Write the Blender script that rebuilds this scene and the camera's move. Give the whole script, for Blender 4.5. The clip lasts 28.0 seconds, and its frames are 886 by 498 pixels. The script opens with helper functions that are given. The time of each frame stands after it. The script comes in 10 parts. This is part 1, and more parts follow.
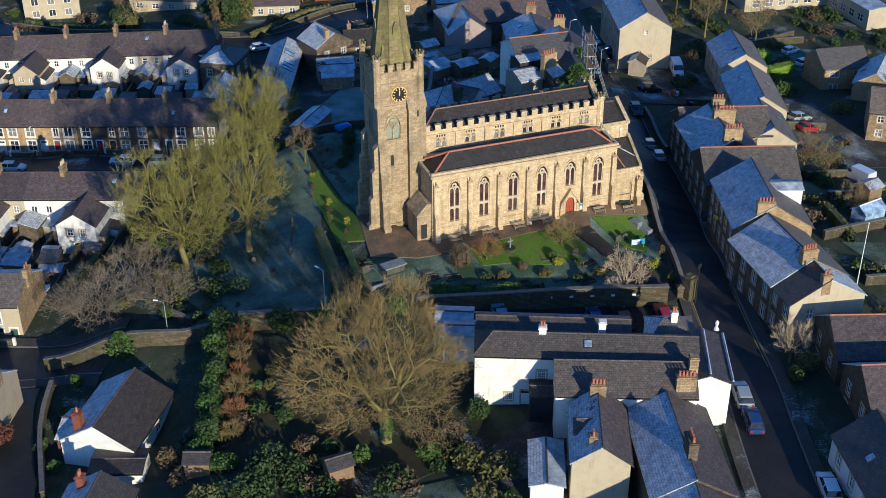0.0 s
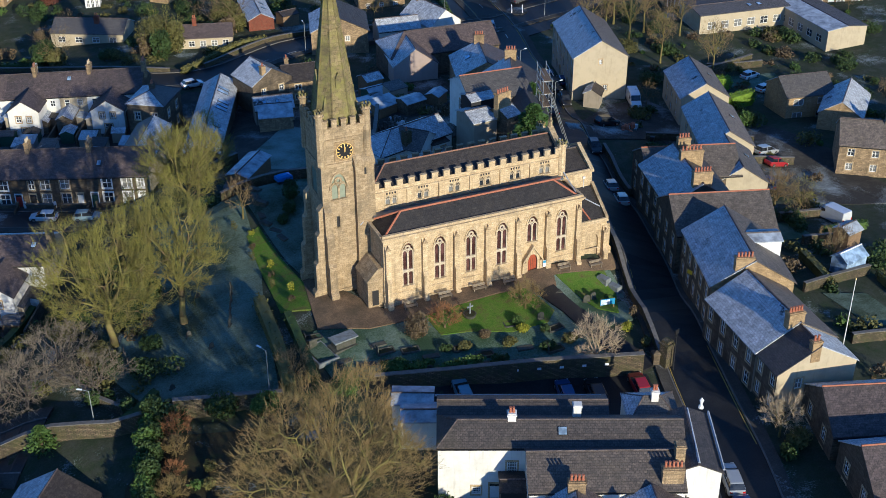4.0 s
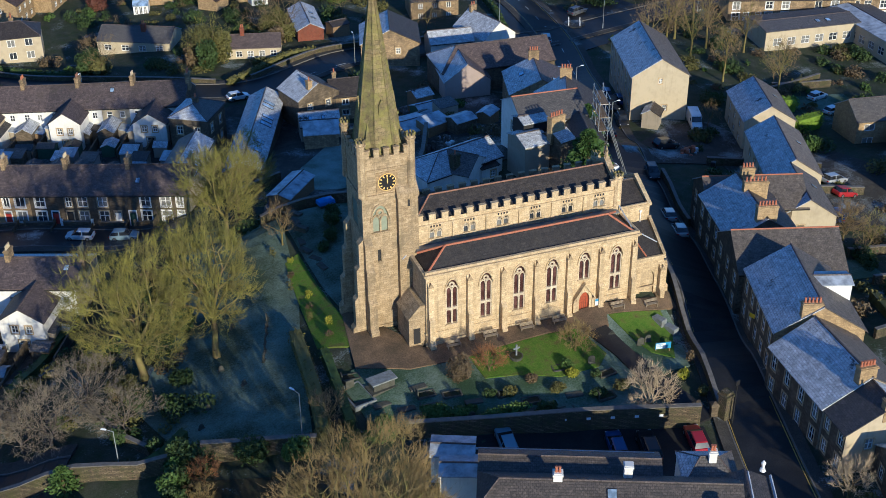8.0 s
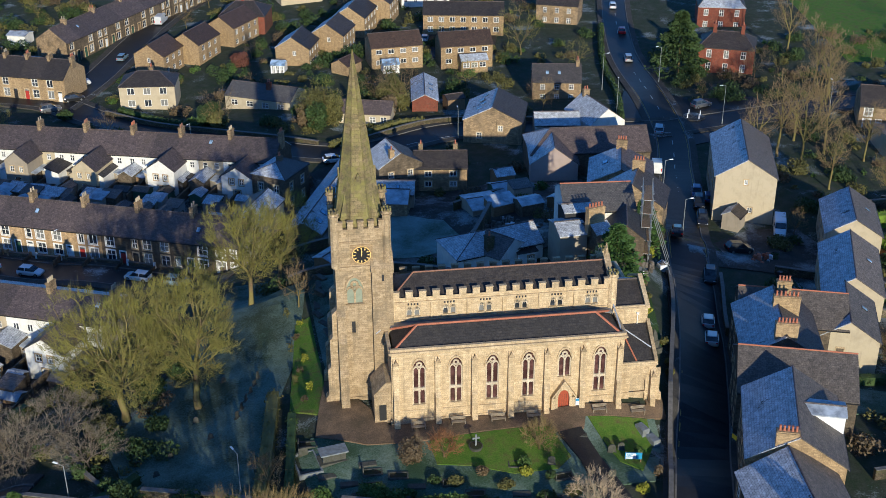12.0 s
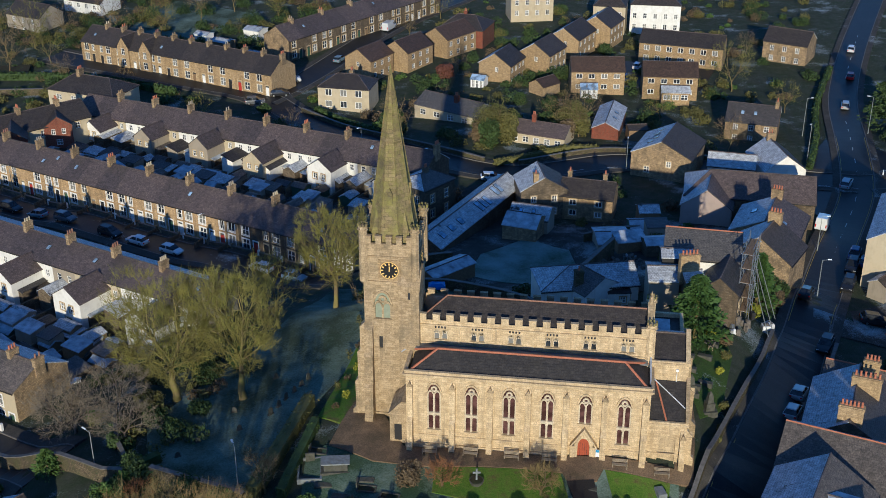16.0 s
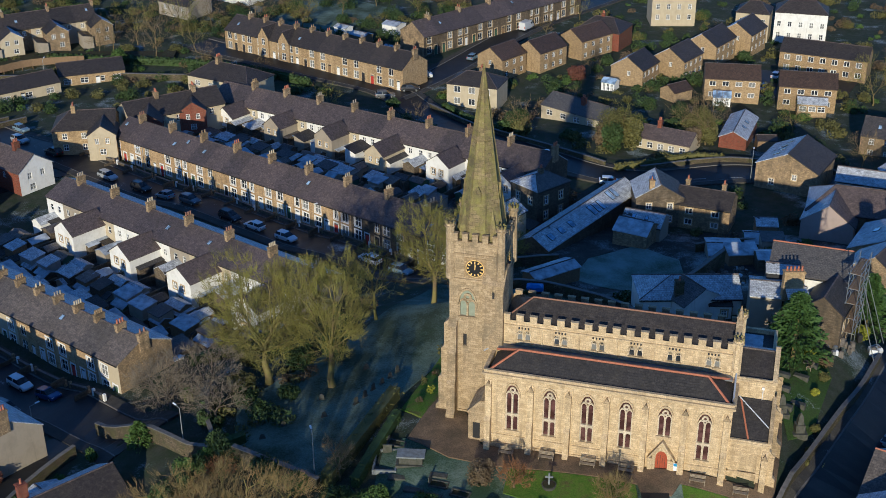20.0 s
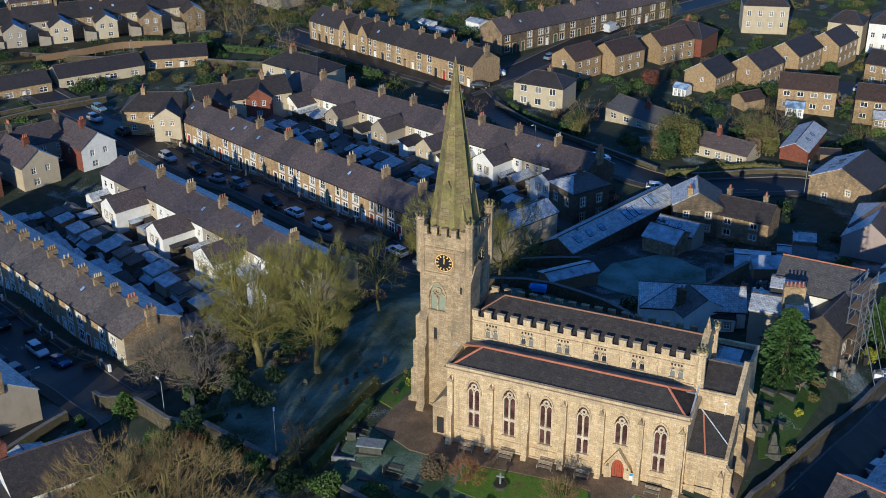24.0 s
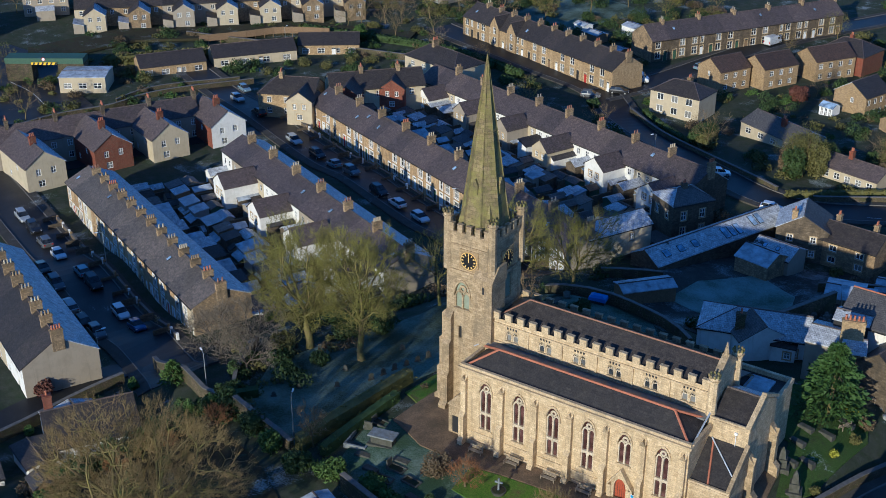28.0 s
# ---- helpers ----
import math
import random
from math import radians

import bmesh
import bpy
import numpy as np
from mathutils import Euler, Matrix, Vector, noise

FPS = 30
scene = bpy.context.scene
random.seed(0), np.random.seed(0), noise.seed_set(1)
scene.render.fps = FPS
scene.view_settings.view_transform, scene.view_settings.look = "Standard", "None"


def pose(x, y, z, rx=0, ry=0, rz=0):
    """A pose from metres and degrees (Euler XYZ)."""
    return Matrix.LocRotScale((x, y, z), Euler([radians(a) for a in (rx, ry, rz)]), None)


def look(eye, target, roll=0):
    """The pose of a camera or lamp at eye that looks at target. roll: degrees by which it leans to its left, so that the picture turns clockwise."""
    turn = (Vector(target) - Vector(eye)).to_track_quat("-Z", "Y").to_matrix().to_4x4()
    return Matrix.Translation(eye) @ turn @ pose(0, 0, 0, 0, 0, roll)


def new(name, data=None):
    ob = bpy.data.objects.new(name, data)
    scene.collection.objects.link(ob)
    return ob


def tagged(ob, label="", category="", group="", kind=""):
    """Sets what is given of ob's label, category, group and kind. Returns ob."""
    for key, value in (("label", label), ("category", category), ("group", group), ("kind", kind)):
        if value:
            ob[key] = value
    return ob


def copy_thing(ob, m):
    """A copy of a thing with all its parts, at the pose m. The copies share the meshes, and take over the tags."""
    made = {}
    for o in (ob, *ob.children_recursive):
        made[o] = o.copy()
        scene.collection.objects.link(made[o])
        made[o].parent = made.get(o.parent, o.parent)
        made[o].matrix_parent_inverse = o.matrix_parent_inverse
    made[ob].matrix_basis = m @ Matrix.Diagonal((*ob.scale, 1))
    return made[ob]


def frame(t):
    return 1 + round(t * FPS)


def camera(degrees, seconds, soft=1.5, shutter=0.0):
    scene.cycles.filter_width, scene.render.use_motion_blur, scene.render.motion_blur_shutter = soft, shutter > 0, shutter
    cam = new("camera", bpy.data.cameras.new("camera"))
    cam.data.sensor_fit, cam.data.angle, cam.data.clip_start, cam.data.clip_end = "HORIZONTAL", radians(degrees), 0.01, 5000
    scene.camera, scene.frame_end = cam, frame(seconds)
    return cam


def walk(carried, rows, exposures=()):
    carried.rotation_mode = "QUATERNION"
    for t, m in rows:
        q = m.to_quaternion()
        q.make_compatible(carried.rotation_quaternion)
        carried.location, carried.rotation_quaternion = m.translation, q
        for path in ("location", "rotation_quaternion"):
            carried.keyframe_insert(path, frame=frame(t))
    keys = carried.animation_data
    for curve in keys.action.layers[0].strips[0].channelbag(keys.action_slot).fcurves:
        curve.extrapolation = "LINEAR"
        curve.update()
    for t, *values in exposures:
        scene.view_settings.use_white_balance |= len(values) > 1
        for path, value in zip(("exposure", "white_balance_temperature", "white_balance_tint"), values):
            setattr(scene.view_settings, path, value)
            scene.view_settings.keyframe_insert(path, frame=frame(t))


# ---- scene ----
KELVIN = 5110.0
cam = camera(39.8, 28.0, 0.88)
PATH = [
    (0, (-47.729, -127.378, 78.47), (-47.143, -125.76, 77.451), -0.2),
    (0.5, (-47.309, -126.15, 78.403), (-46.723, -124.532, 77.384), -0.2),
    (1, (-46.704, -124.344, 78.406), (-46.118, -122.725, 77.389), -0.2),
    (1.5, (-45.818, -122.049, 78.416), (-45.234, -120.429, 77.4), -0.3),
    (2, (-45.049, -119.626, 78.433), (-44.464, -118.005, 77.418), -0.3),
    (2.5, (-44.292, -117.444, 78.452), (-43.717, -115.819, 77.438), -0.4),
    (3, (-43.585, -115.766, 78.447), (-43.044, -114.129, 77.433), -0.4),
    (3.5, (-43.308, -114.533, 78.416), (-42.702, -112.918, 77.402), -0.3),
    (5.5, (-45.18, -108.298, 77.763), (-44.452, -106.74, 76.743), -0.3),
    (6, (-44.849, -107.207, 77.834), (-44.201, -105.613, 76.816), -0.4),
    (6.5, (-44.128, -106.171, 77.894), (-43.533, -104.555, 76.877), -0.5),
    (7, (-43.128, -105.433, 77.86), (-42.537, -103.815, 76.844), -0.5),
    (7.5, (-41.731, -105.171, 77.934), (-41.138, -103.553, 76.918), -0.5),
    (8, (-39.543, -105.27, 78.06), (-38.951, -103.653, 77.043), -0.5),
    (8.5, (-36.93, -105.711, 78.025), (-36.342, -104.091, 77.009), -0.4),
    (9, (-33.959, -106.372, 78.101), (-33.378, -104.75, 77.085), -0.4),
    (9.5, (-30.841, -107.308, 78.123), (-30.277, -105.679, 77.109), -0.3),
    (10, (-27.473, -108.351, 78.195), (-26.959, -106.706, 77.181), -0.2),
    (10.5, (-24.036, -109.287, 78.268), (-23.601, -107.617, 77.256), -0.2),
    (11, (-20.468, -109.982, 78.211), (-20.133, -108.288, 77.2), -0.2),
    (11.5, (-16.634, -110.253, 78.137), (-16.365, -108.509, 77.196), -0.2),
    (13.5, (-0.204, -111.324, 77.842), (-0.025, -109.541, 76.954), 0.2),
    (14, (3.7, -111.546, 77.93), (3.579, -109.756, 77.046), -0.0),
    (14.5, (7.939, -110.842, 77.838), (7.454, -109.112, 76.96), -0.3),
    (15, (11.77, -109.417, 77.554), (11.272, -107.69, 76.676), -0.3),
    (15.5, (14.758, -108.583, 77.431), (14.46, -106.813, 76.549), -0.1),
    (16, (16.821, -108.033, 77.425), (16.561, -106.257, 76.542), -0.1),
    (16.5, (17.751, -107.841, 77.392), (17.492, -106.066, 76.508), -0.1),
    (17, (17.967, -107.898, 77.473), (17.707, -106.123, 76.587), -0.1),
    (17.5, (17.917, -108.026, 77.452), (17.632, -106.255, 76.567), -0.2),
    (18, (18.107, -108.145, 77.512), (17.687, -106.4, 76.628), -0.3),
    (18.5, (18.946, -107.919, 77.448), (18.455, -106.192, 76.566), -0.3),
    (19, (20.096, -107.632, 77.423), (19.596, -105.908, 76.541), -0.3),
    (19.5, (21.608, -107.177, 77.407), (21.108, -105.453, 76.524), -0.3),
    (20, (23.408, -106.641, 77.368), (22.908, -104.918, 76.485), -0.3),
    (20.5, (25.355, -106.163, 77.246), (24.854, -104.44, 76.363), -0.3),
    (22.5, (33.926, -103.405, 76.927), (33.331, -101.712, 76.044), -0.3),
    (23, (36.131, -102.663, 76.72), (35.499, -100.983, 75.838), -0.3),
    (23.5, (38.33, -101.743, 76.683), (37.655, -100.08, 75.801), -0.2),
    (24, (40.413, -100.838, 76.614), (39.697, -99.192, 75.732), -0.2),
    (24.5, (42.631, -99.725, 76.489), (41.876, -98.096, 75.608), -0.2),
    (25, (44.774, -98.595, 76.327), (43.975, -96.987, 75.446), -0.1),
    (25.5, (46.838, -97.423, 76.221), (45.996, -95.837, 75.34), -0.1),
    (26, (48.882, -96.198, 76.075), (47.997, -94.635, 75.195), -0.1),
    (26.5, (51.074, -94.843, 75.946), (50.151, -93.302, 75.067), -0.1),
    (27, (53.049, -93.498, 75.846), (52.094, -91.977, 74.966), -0.1),
    (27.5, (55.08, -92.185, 75.835), (54.094, -90.684, 74.955), -0.1),
    (28, (56.967, -90.854, 75.782), (55.951, -89.373, 74.902), -0.0),
]
walk(cam, [(t, look(eye, target, roll)) for t, eye, target, roll in PATH], [(0.0, 0.38, KELVIN, 10.0), (11.0, 0.36, KELVIN, 10.0), (14.5, 0.08, KELVIN, 10.0), (20.0, 0.08, KELVIN, 10.0), (28.0, 0.14, KELVIN - 300, 10.0)])

# ---- world and sun ----
SUN_AZ, SUN_EL = 5.0, 15.5          # degrees: azimuth from -y towards +x, height
world = bpy.data.worlds.new("world")
scene.world = world
world.use_nodes = True
wn = world.node_tree
sky = wn.nodes.new("ShaderNodeTexSky")
sky.sky_type = 'NISHITA'
sky.sun_disc = False
sky.sun_elevation = radians(SUN_EL)
sky.sun_rotation = radians(180 - SUN_AZ)
sky.air_density, sky.dust_density, sky.ozone_density = 1.0, 0.15, 6.0
wn.links.new(sky.outputs[0], wn.nodes["Background"].inputs[0])
wn.nodes["Background"].inputs[1].default_value = 0.126
sun_data = bpy.data.lights.new("sun", 'SUN')
sun_data.energy, sun_data.angle, sun_data.color = 4.7, radians(0.55), (1.0, 0.79, 0.47)
sun = new("sun", sun_data)
az, el = radians(SUN_AZ), radians(SUN_EL)
sun.matrix_world = look((300 * math.sin(az) * math.cos(el), -300 * math.cos(az) * math.cos(el), 300 * math.sin(el)), (0, 0, 0))

# ---- materials ----
MATS = {}


class NT:
    """Small wrapper for building node trees."""
    def __init__(self, name):
        self.mat = bpy.data.materials.new(name)
        self.mat.use_nodes = True
        self.t = self.mat.node_tree
        self.b = self.t.nodes["Principled BSDF"]
        self.uv = self.add("ShaderNodeUVMap").outputs[0]
        self.geo = self.add("ShaderNodeNewGeometry")
        self.obj = self.add("ShaderNodeObjectInfo")

    def add(self, kind):
        return self.t.nodes.new(kind)

    def link(self, a, b):
        self.t.links.new(a, b)

    def noise(self, scale, detail=4, vec=None, rough=0.6, stretch=None):
        n = self.add("ShaderNodeTexNoise")
        n.inputs["Scale"].default_value, n.inputs["Detail"].default_value, n.inputs["Roughness"].default_value = scale, detail, rough
        v = vec or self.geo.outputs["Position"]
        if stretch:
            m = self.add("ShaderNodeMapping")
            m.inputs["Scale"].default_value = stretch
            self.link(v, m.inputs[0])
            v = m.outputs[0]
        self.link(v, n.inputs["Vector"])
        return n.outputs["Fac"]

    def ramp(self, fac, stops):
        r = self.add("ShaderNodeValToRGB")
        e = r.color_ramp.elements
        while len(e) < len(stops):
            e.new(0.5)
        for s, (p, c) in zip(e, stops):
            s.position, s.color = p, (*c, 1) if len(c) == 3 else c
        self.link(fac, r.inputs[0])
        return r.outputs[0]

    def grey(self, fac, lo, hi, a=0.0, b=1.0):
        return self.ramp(fac, [(lo, (a, a, a)), (hi, (b, b, b))])

    def mix(self, fac, a, b, mode='MIX'):
        m = self.add("ShaderNodeMix")
        m.data_type, m.blend_type = 'RGBA', mode
        for sock, val in ((m.inputs[0], fac), (m.inputs[6], a), (m.inputs[7], b)):
            if hasattr(val, "links"):
                self.link(val, sock)
            elif isinstance(val, tuple):
                sock.default_value = (*val, 1)
            else:
                sock.default_value = val
        return m.outputs[2]

    def math(self, op, a, b):
        m = self.add("ShaderNodeMath")
        m.operation = op
        for sock, val in ((m.inputs[0], a), (m.inputs[1], b)):
            if hasattr(val, "links"):
                self.link(val, sock)
            else:
                sock.default_value = val
        return m.outputs[0]

    def bricks(self, w, h, mortar, c1, c2, cm, offset=0.5, bias=0.0, smooth=0.2):
        n = self.add("ShaderNodeTexBrick")
        n.offset = offset
        self.link(self.uv, n.inputs["Vector"])
        for k, v in (("Scale", 1.0), ("Brick Width", w), ("Row Height", h), ("Mortar Size", mortar), ("Mortar Smooth", smooth), ("Bias", bias)):
            n.inputs[k].default_value = v
        for k, c in (("Color1", c1), ("Color2", c2), ("Mortar", cm)):
            n.inputs[k].default_value = (*c, 1)
        return n.outputs["Color"], n.outputs["Fac"]

    def bump(self, height, strength=0.4, dist=0.03):
        b = self.add("ShaderNodeBump")
        b.inputs["Strength"].default_value, b.inputs["Distance"].default_value = strength, dist
        self.link(height, b.inputs["Height"])
        self.link(b.outputs[0], self.b.inputs["Normal"])

    def done(self, color, rough=0.85, metal=0.0, spec=0.3):
        for sock, val in ((self.b.inputs["Base Color"], color), (self.b.inputs["Roughness"], rough), (self.b.inputs["Metallic"], metal), (self.b.inputs["Specular IOR Level"], spec)):
            if hasattr(val, "links"):
                self.link(val, sock)
            elif isinstance(val, tuple):
                sock.default_value = (*val, 1)
            else:
                sock.default_value = val
        return self.mat


def keep(name, mat):
    MATS[name] = mat
    return mat


def stone(name, c1, c2, cm, w, h, mortar=0.012, stain=(0.10, 0.085, 0.06), stain_lo=0.52, moss=None, bump=0.5):
    n = NT(name)
    col, fac = n.bricks(w, h, mortar, c1, c2, cm)
    fine = n.noise(9.0, 5)
    col = n.mix(0.85, col, n.ramp(fine, [(0.28, (0.50, 0.48, 0.46)), (0.72, (1.12, 1.1, 1.08))]), 'MULTIPLY')
    col = n.mix(0.8, col, n.ramp(n.noise(1.7, 4, rough=0.7), [(0.3, (0.70, 0.67, 0.63)), (0.7, (1.1, 1.1, 1.1))]), 'MULTIPLY')
    col = n.mix(1.0, col, n.ramp(n.obj.outputs["Random"], [(0.0, (0.86, 0.84, 0.82)), (1.0, (1.06, 1.06, 1.06))]), 'MULTIPLY')
    big = n.noise(0.42, 6, rough=0.7)
    col = n.mix(n.grey(big, stain_lo, stain_lo + 0.16, 0, 0.8), col, stain)
    streak = n.noise(1.0, 5, stretch=(1.6, 1.6, 0.16), rough=0.7)
    col = n.mix(n.grey(streak, 0.52, 0.72, 0, 0.65), col, tuple(v * 0.9 for v in stain))
    if moss:
        col = n.mix(n.grey(n.noise(0.8, 6, rough=0.75), 0.42, 0.66, 0, 0.8), col, moss)
    n.bump(n.math('SUBTRACT', n.math('MULTIPLY', fine, 0.5), fac), bump, 0.03)
    return keep(name, n.done(col, 0.9, 0, 0.25))


stone("church_stone", (0.82, 0.665, 0.42), (0.64, 0.50, 0.30), (0.49, 0.385, 0.24), 0.56, 0.27, 0.011, (0.25, 0.19, 0.115), 0.58)
stone("tower_stone", (0.60, 0.475, 0.30), (0.42, 0.325, 0.195), (0.31, 0.245, 0.155), 0.56, 0.27, 0.011, (0.17, 0.135, 0.085), 0.50)
stone("spire_stone", (0.36, 0.29, 0.16), (0.24, 0.195, 0.10), (0.14, 0.115, 0.065), 0.8, 0.42, 0.02, (0.11, 0.095, 0.05), 0.45, (0.245, 0.23, 0.06))
stone("dressed_stone", (0.70, 0.565, 0.355), (0.58, 0.46, 0.285), (0.40, 0.32, 0.21), 1.1, 0.45, 0.012, (0.22, 0.175, 0.115), 0.55, None, 0.3)
stone("tracery_stone", (0.74, 0.65, 0.49), (0.65, 0.56, 0.41), (0.56, 0.48, 0.35), 1.2, 0.6, 0.006, (0.36, 0.31, 0.23), 0.60, None, 0.2)
stone("house_stone", (0.52, 0.39, 0.23), (0.32, 0.24, 0.145), (0.22, 0.175, 0.12), 0.48, 0.2, 0.02, (0.10, 0.08, 0.055), 0.50)
stone("sooty_stone", (0.22, 0.18, 0.125), (0.125, 0.10, 0.07), (0.15, 0.125, 0.095), 0.5, 0.2, 0.02, (0.06, 0.05, 0.038), 0.48)
stone("terrace_stone", (0.66, 0.48, 0.27), (0.44, 0.32, 0.18), (0.36, 0.27, 0.165), 0.48, 0.2, 0.02, (0.17, 0.13, 0.08), 0.56)
stone("yellow_stone", (0.57, 0.425, 0.235), (0.39, 0.29, 0.165), (0.36, 0.27, 0.16), 0.42, 0.18, 0.018, (0.18, 0.125, 0.07), 0.56)
stone("red_brick", (0.33, 0.10, 0.06), (0.22, 0.062, 0.04), (0.22, 0.14, 0.10), 0.23, 0.075, 0.010, (0.13, 0.05, 0.035), 0.58)
stone("rubble_wall", (0.29, 0.235, 0.16), (0.15, 0.122, 0.085), (0.06, 0.05, 0.04), 0.5, 0.17, 0.03, (0.055, 0.047, 0.033), 0.45, (0.07, 0.075, 0.028), 0.9)


def render_wall(name, col, dirt):
    n = NT(name)
    big = n.noise(0.7, 6, rough=0.7)
    streak = n.noise(1.2, 5, stretch=(2.2, 2.2, 0.18), rough=0.7)
    c = n.mix(n.grey(big, 0.45, 0.75, 0, 0.45), col, dirt)
    c = n.mix(n.grey(streak, 0.55, 0.8, 0, 0.55), c, dirt)
    n.bump(n.noise(30, 3), 0.25, 0.01)
    return keep(name, n.done(c, 0.85, 0, 0.3))


render_wall("white_render", (0.74, 0.73, 0.69), (0.40, 0.375, 0.32))
render_wall("cream_render", (0.47, 0.40, 0.275), (0.26, 0.215, 0.145))
render_wall("grey_render", (0.33, 0.285, 0.22), (0.18, 0.155, 0.115))
render_wall("pink_render", (0.36, 0.29, 0.26), (0.24, 0.2, 0.18))
render_wall("concrete", (0.30, 0.28, 0.25), (0.16, 0.15, 0.13))


def slate(name, c1, c2, frost=0.0, w=0.34, h=0.24, moss=0.25, band=0.0):
    """Slates in courses; frost lays white rime over them in patches and along the courses."""
    n = NT(name)
    col, fac = n.bricks(w, h, 0.02 if frost else 0.012, c1, c2, tuple(v * 0.4 for v in c1), 0.5, 0, 0.1)
    fine = n.noise(6, 5)
    col = n.mix(0.8, col, n.ramp(fine, [(0.3, (0.5, 0.5, 0.52)), (0.72, (1.25, 1.2, 1.15))]), 'MULTIPLY')
    col = n.mix(1.0, col, n.ramp(n.obj.outputs["Random"], [(0.0, (0.72, 0.72, 0.74)), (1.0, (1.18, 1.12, 1.08))]), 'MULTIPLY')
    col = n.mix(0.9, col, n.ramp(n.noise(1.5, 5, rough=0.75), [(0.32, (0.62, 0.62, 0.63)), (0.68, (1.28, 1.25, 1.2))]), 'MULTIPLY')
    big = n.noise(0.35, 6, rough=0.7)
    col = n.mix(n.grey(big, 0.5, 0.72, 0, moss), col, (0.085, 0.07, 0.042))
    rough = 0.6
    if frost:
        cover = n.math('ADD', n.math('MULTIPLY', n.noise(0.30, 6, rough=0.66), 2.1), n.math('MULTIPLY', n.noise(3.5, 5, rough=0.75), 0.42))
        cover = n.math('ADD', cover, n.math('MULTIPLY', n.obj.outputs["Random"], 0.14))
        lo = 1.50 - 0.55 * frost
        f = n.grey(cover, lo - 0.10, lo + 0.16, 0.02, 0.97)
        f = n.math('MULTIPLY', f, n.grey(n.noise(1.4, 6, rough=0.8), 0.36, 0.60, 0.42, 1.0))
        tone, _ = n.bricks(w, h, 0.0, (0.68, 0.68, 0.68), (1.0, 1.0, 1.0), (0.66, 0.66, 0.66), 0.5, 0.25, 0.1)
        f = n.math('MULTIPLY', f, tone)
        f = n.math('MULTIPLY', f, n.math('SUBTRACT', 1.0, n.math('MULTIPLY', fac, 0.5)))
        col = n.mix(f, col, n.mix(n.grey(fine, 0.35, 0.7), (0.55, 0.585, 0.63), (0.80, 0.83, 0.87)))
    ht = n.math('SUBTRACT', n.math('MULTIPLY', fine, 0.4), fac)
    n.bump(ht, 0.6, 0.03)
    return keep(name, n.done(col, rough, 0, 0.4))


slate("slate", (0.070, 0.062, 0.058), (0.042, 0.038, 0.037))
slate("slate_brown", (0.150, 0.124, 0.122), (0.088, 0.074, 0.074), 0, 0.34, 0.24, 0.3)
slate("slate_frost", (0.072, 0.072, 0.078), (0.045, 0.046, 0.052), 0.88, 0.4, 0.3)
slate("slate_rime", (0.12, 0.125, 0.135), (0.09, 0.094, 0.10), 1.35)
slate("slate_frost_light", (0.09, 0.085, 0.085), (0.056, 0.054, 0.056), 0.22)
slate("slate_grey", (0.205, 0.182, 0.160), (0.13, 0.117, 0.103), 0, 0.4, 0.28, 0.35)
slate("slate_inn", (0.125, 0.110, 0.100), (0.070, 0.063, 0.059), 0.26, 0.36, 0.26, 0.35)
slate("slate_grey_frost", (0.15, 0.146, 0.142), (0.10, 0.099, 0.10), 0.5, 0.4, 0.28)
slate("tile_brown", (0.10, 0.068, 0.05), (0.062, 0.044, 0.033), 0, 0.3, 0.3, 0.2)
slate("church_slate", (0.060, 0.055, 0.052), (0.040, 0.037, 0.036), 0, 0.5, 0.3, 0.18)


def plain(name, col, rough=0.6, metal=0.0, var=0.25, scale=3.0, spec=0.4, dirt=None):
    n = NT(name)
    f = n.noise(scale, 5, rough=0.65)
    d = dirt or tuple(v * (1 - var) for v in col)
    n.bump(n.noise(scale * 8, 3), 0.12, 0.01)
    return keep(name, n.done(n.mix(n.grey(f, 0.35, 0.7), col, d), rough, metal, spec))


plain("terracotta", (0.45, 0.165, 0.09), 0.8, 0, 0.35, 5)
plain("ridge_clay", (0.30, 0.155, 0.10), 0.8, 0, 0.4, 5)
plain("white_paint", (0.78, 0.78, 0.76), 0.5, 0, 0.12)
plain("red_paint", (0.42, 0.045, 0.035), 0.45, 0, 0.2)
plain("door_oak", (0.36, 0.075, 0.03), 0.6, 0, 0.3)
plain("dark_paint", (0.03, 0.03, 0.032), 0.5, 0, 0.3)
plain("green_paint", (0.05, 0.11, 0.07), 0.6, 0, 0.3)
plain("blue_plastic", (0.03, 0.16, 0.52), 0.5, 0, 0.25, 2)
plain("lead", (0.24, 0.25, 0.26), 0.5, 0.3, 0.3, 1.5)
plain("lead_frost", (0.50, 0.54, 0.60), 0.7, 0, 0.5, 0.9)
plain("sheet_frost", (0.50, 0.55, 0.61), 0.6, 0, 0.4, 0.7, 0.4, (0.17, 0.185, 0.21))
plain("black_metal", (0.035, 0.036, 0.04), 0.45, 0.4, 0.3)
plain("galvanised", (0.38, 0.40, 0.41), 0.45, 0.8, 0.2)
plain("lamp_grey", (0.30, 0.33, 0.33), 0.5, 0.3, 0.15)
plain("gold", (0.92, 0.62, 0.20), 0.5, 0.25, 0.1)
plain("clock_black", (0.012, 0.012, 0.014), 0.5, 0, 0.2)
plain("louvre_green", (0.27, 0.30, 0.22), 0.8, 0, 0.25, 2)
plain("timber", (0.25, 0.165, 0.09), 0.8, 0, 0.4, 4)
plain("bench_wood", (0.33, 0.27, 0.19), 0.75, 0, 0.4, 6)
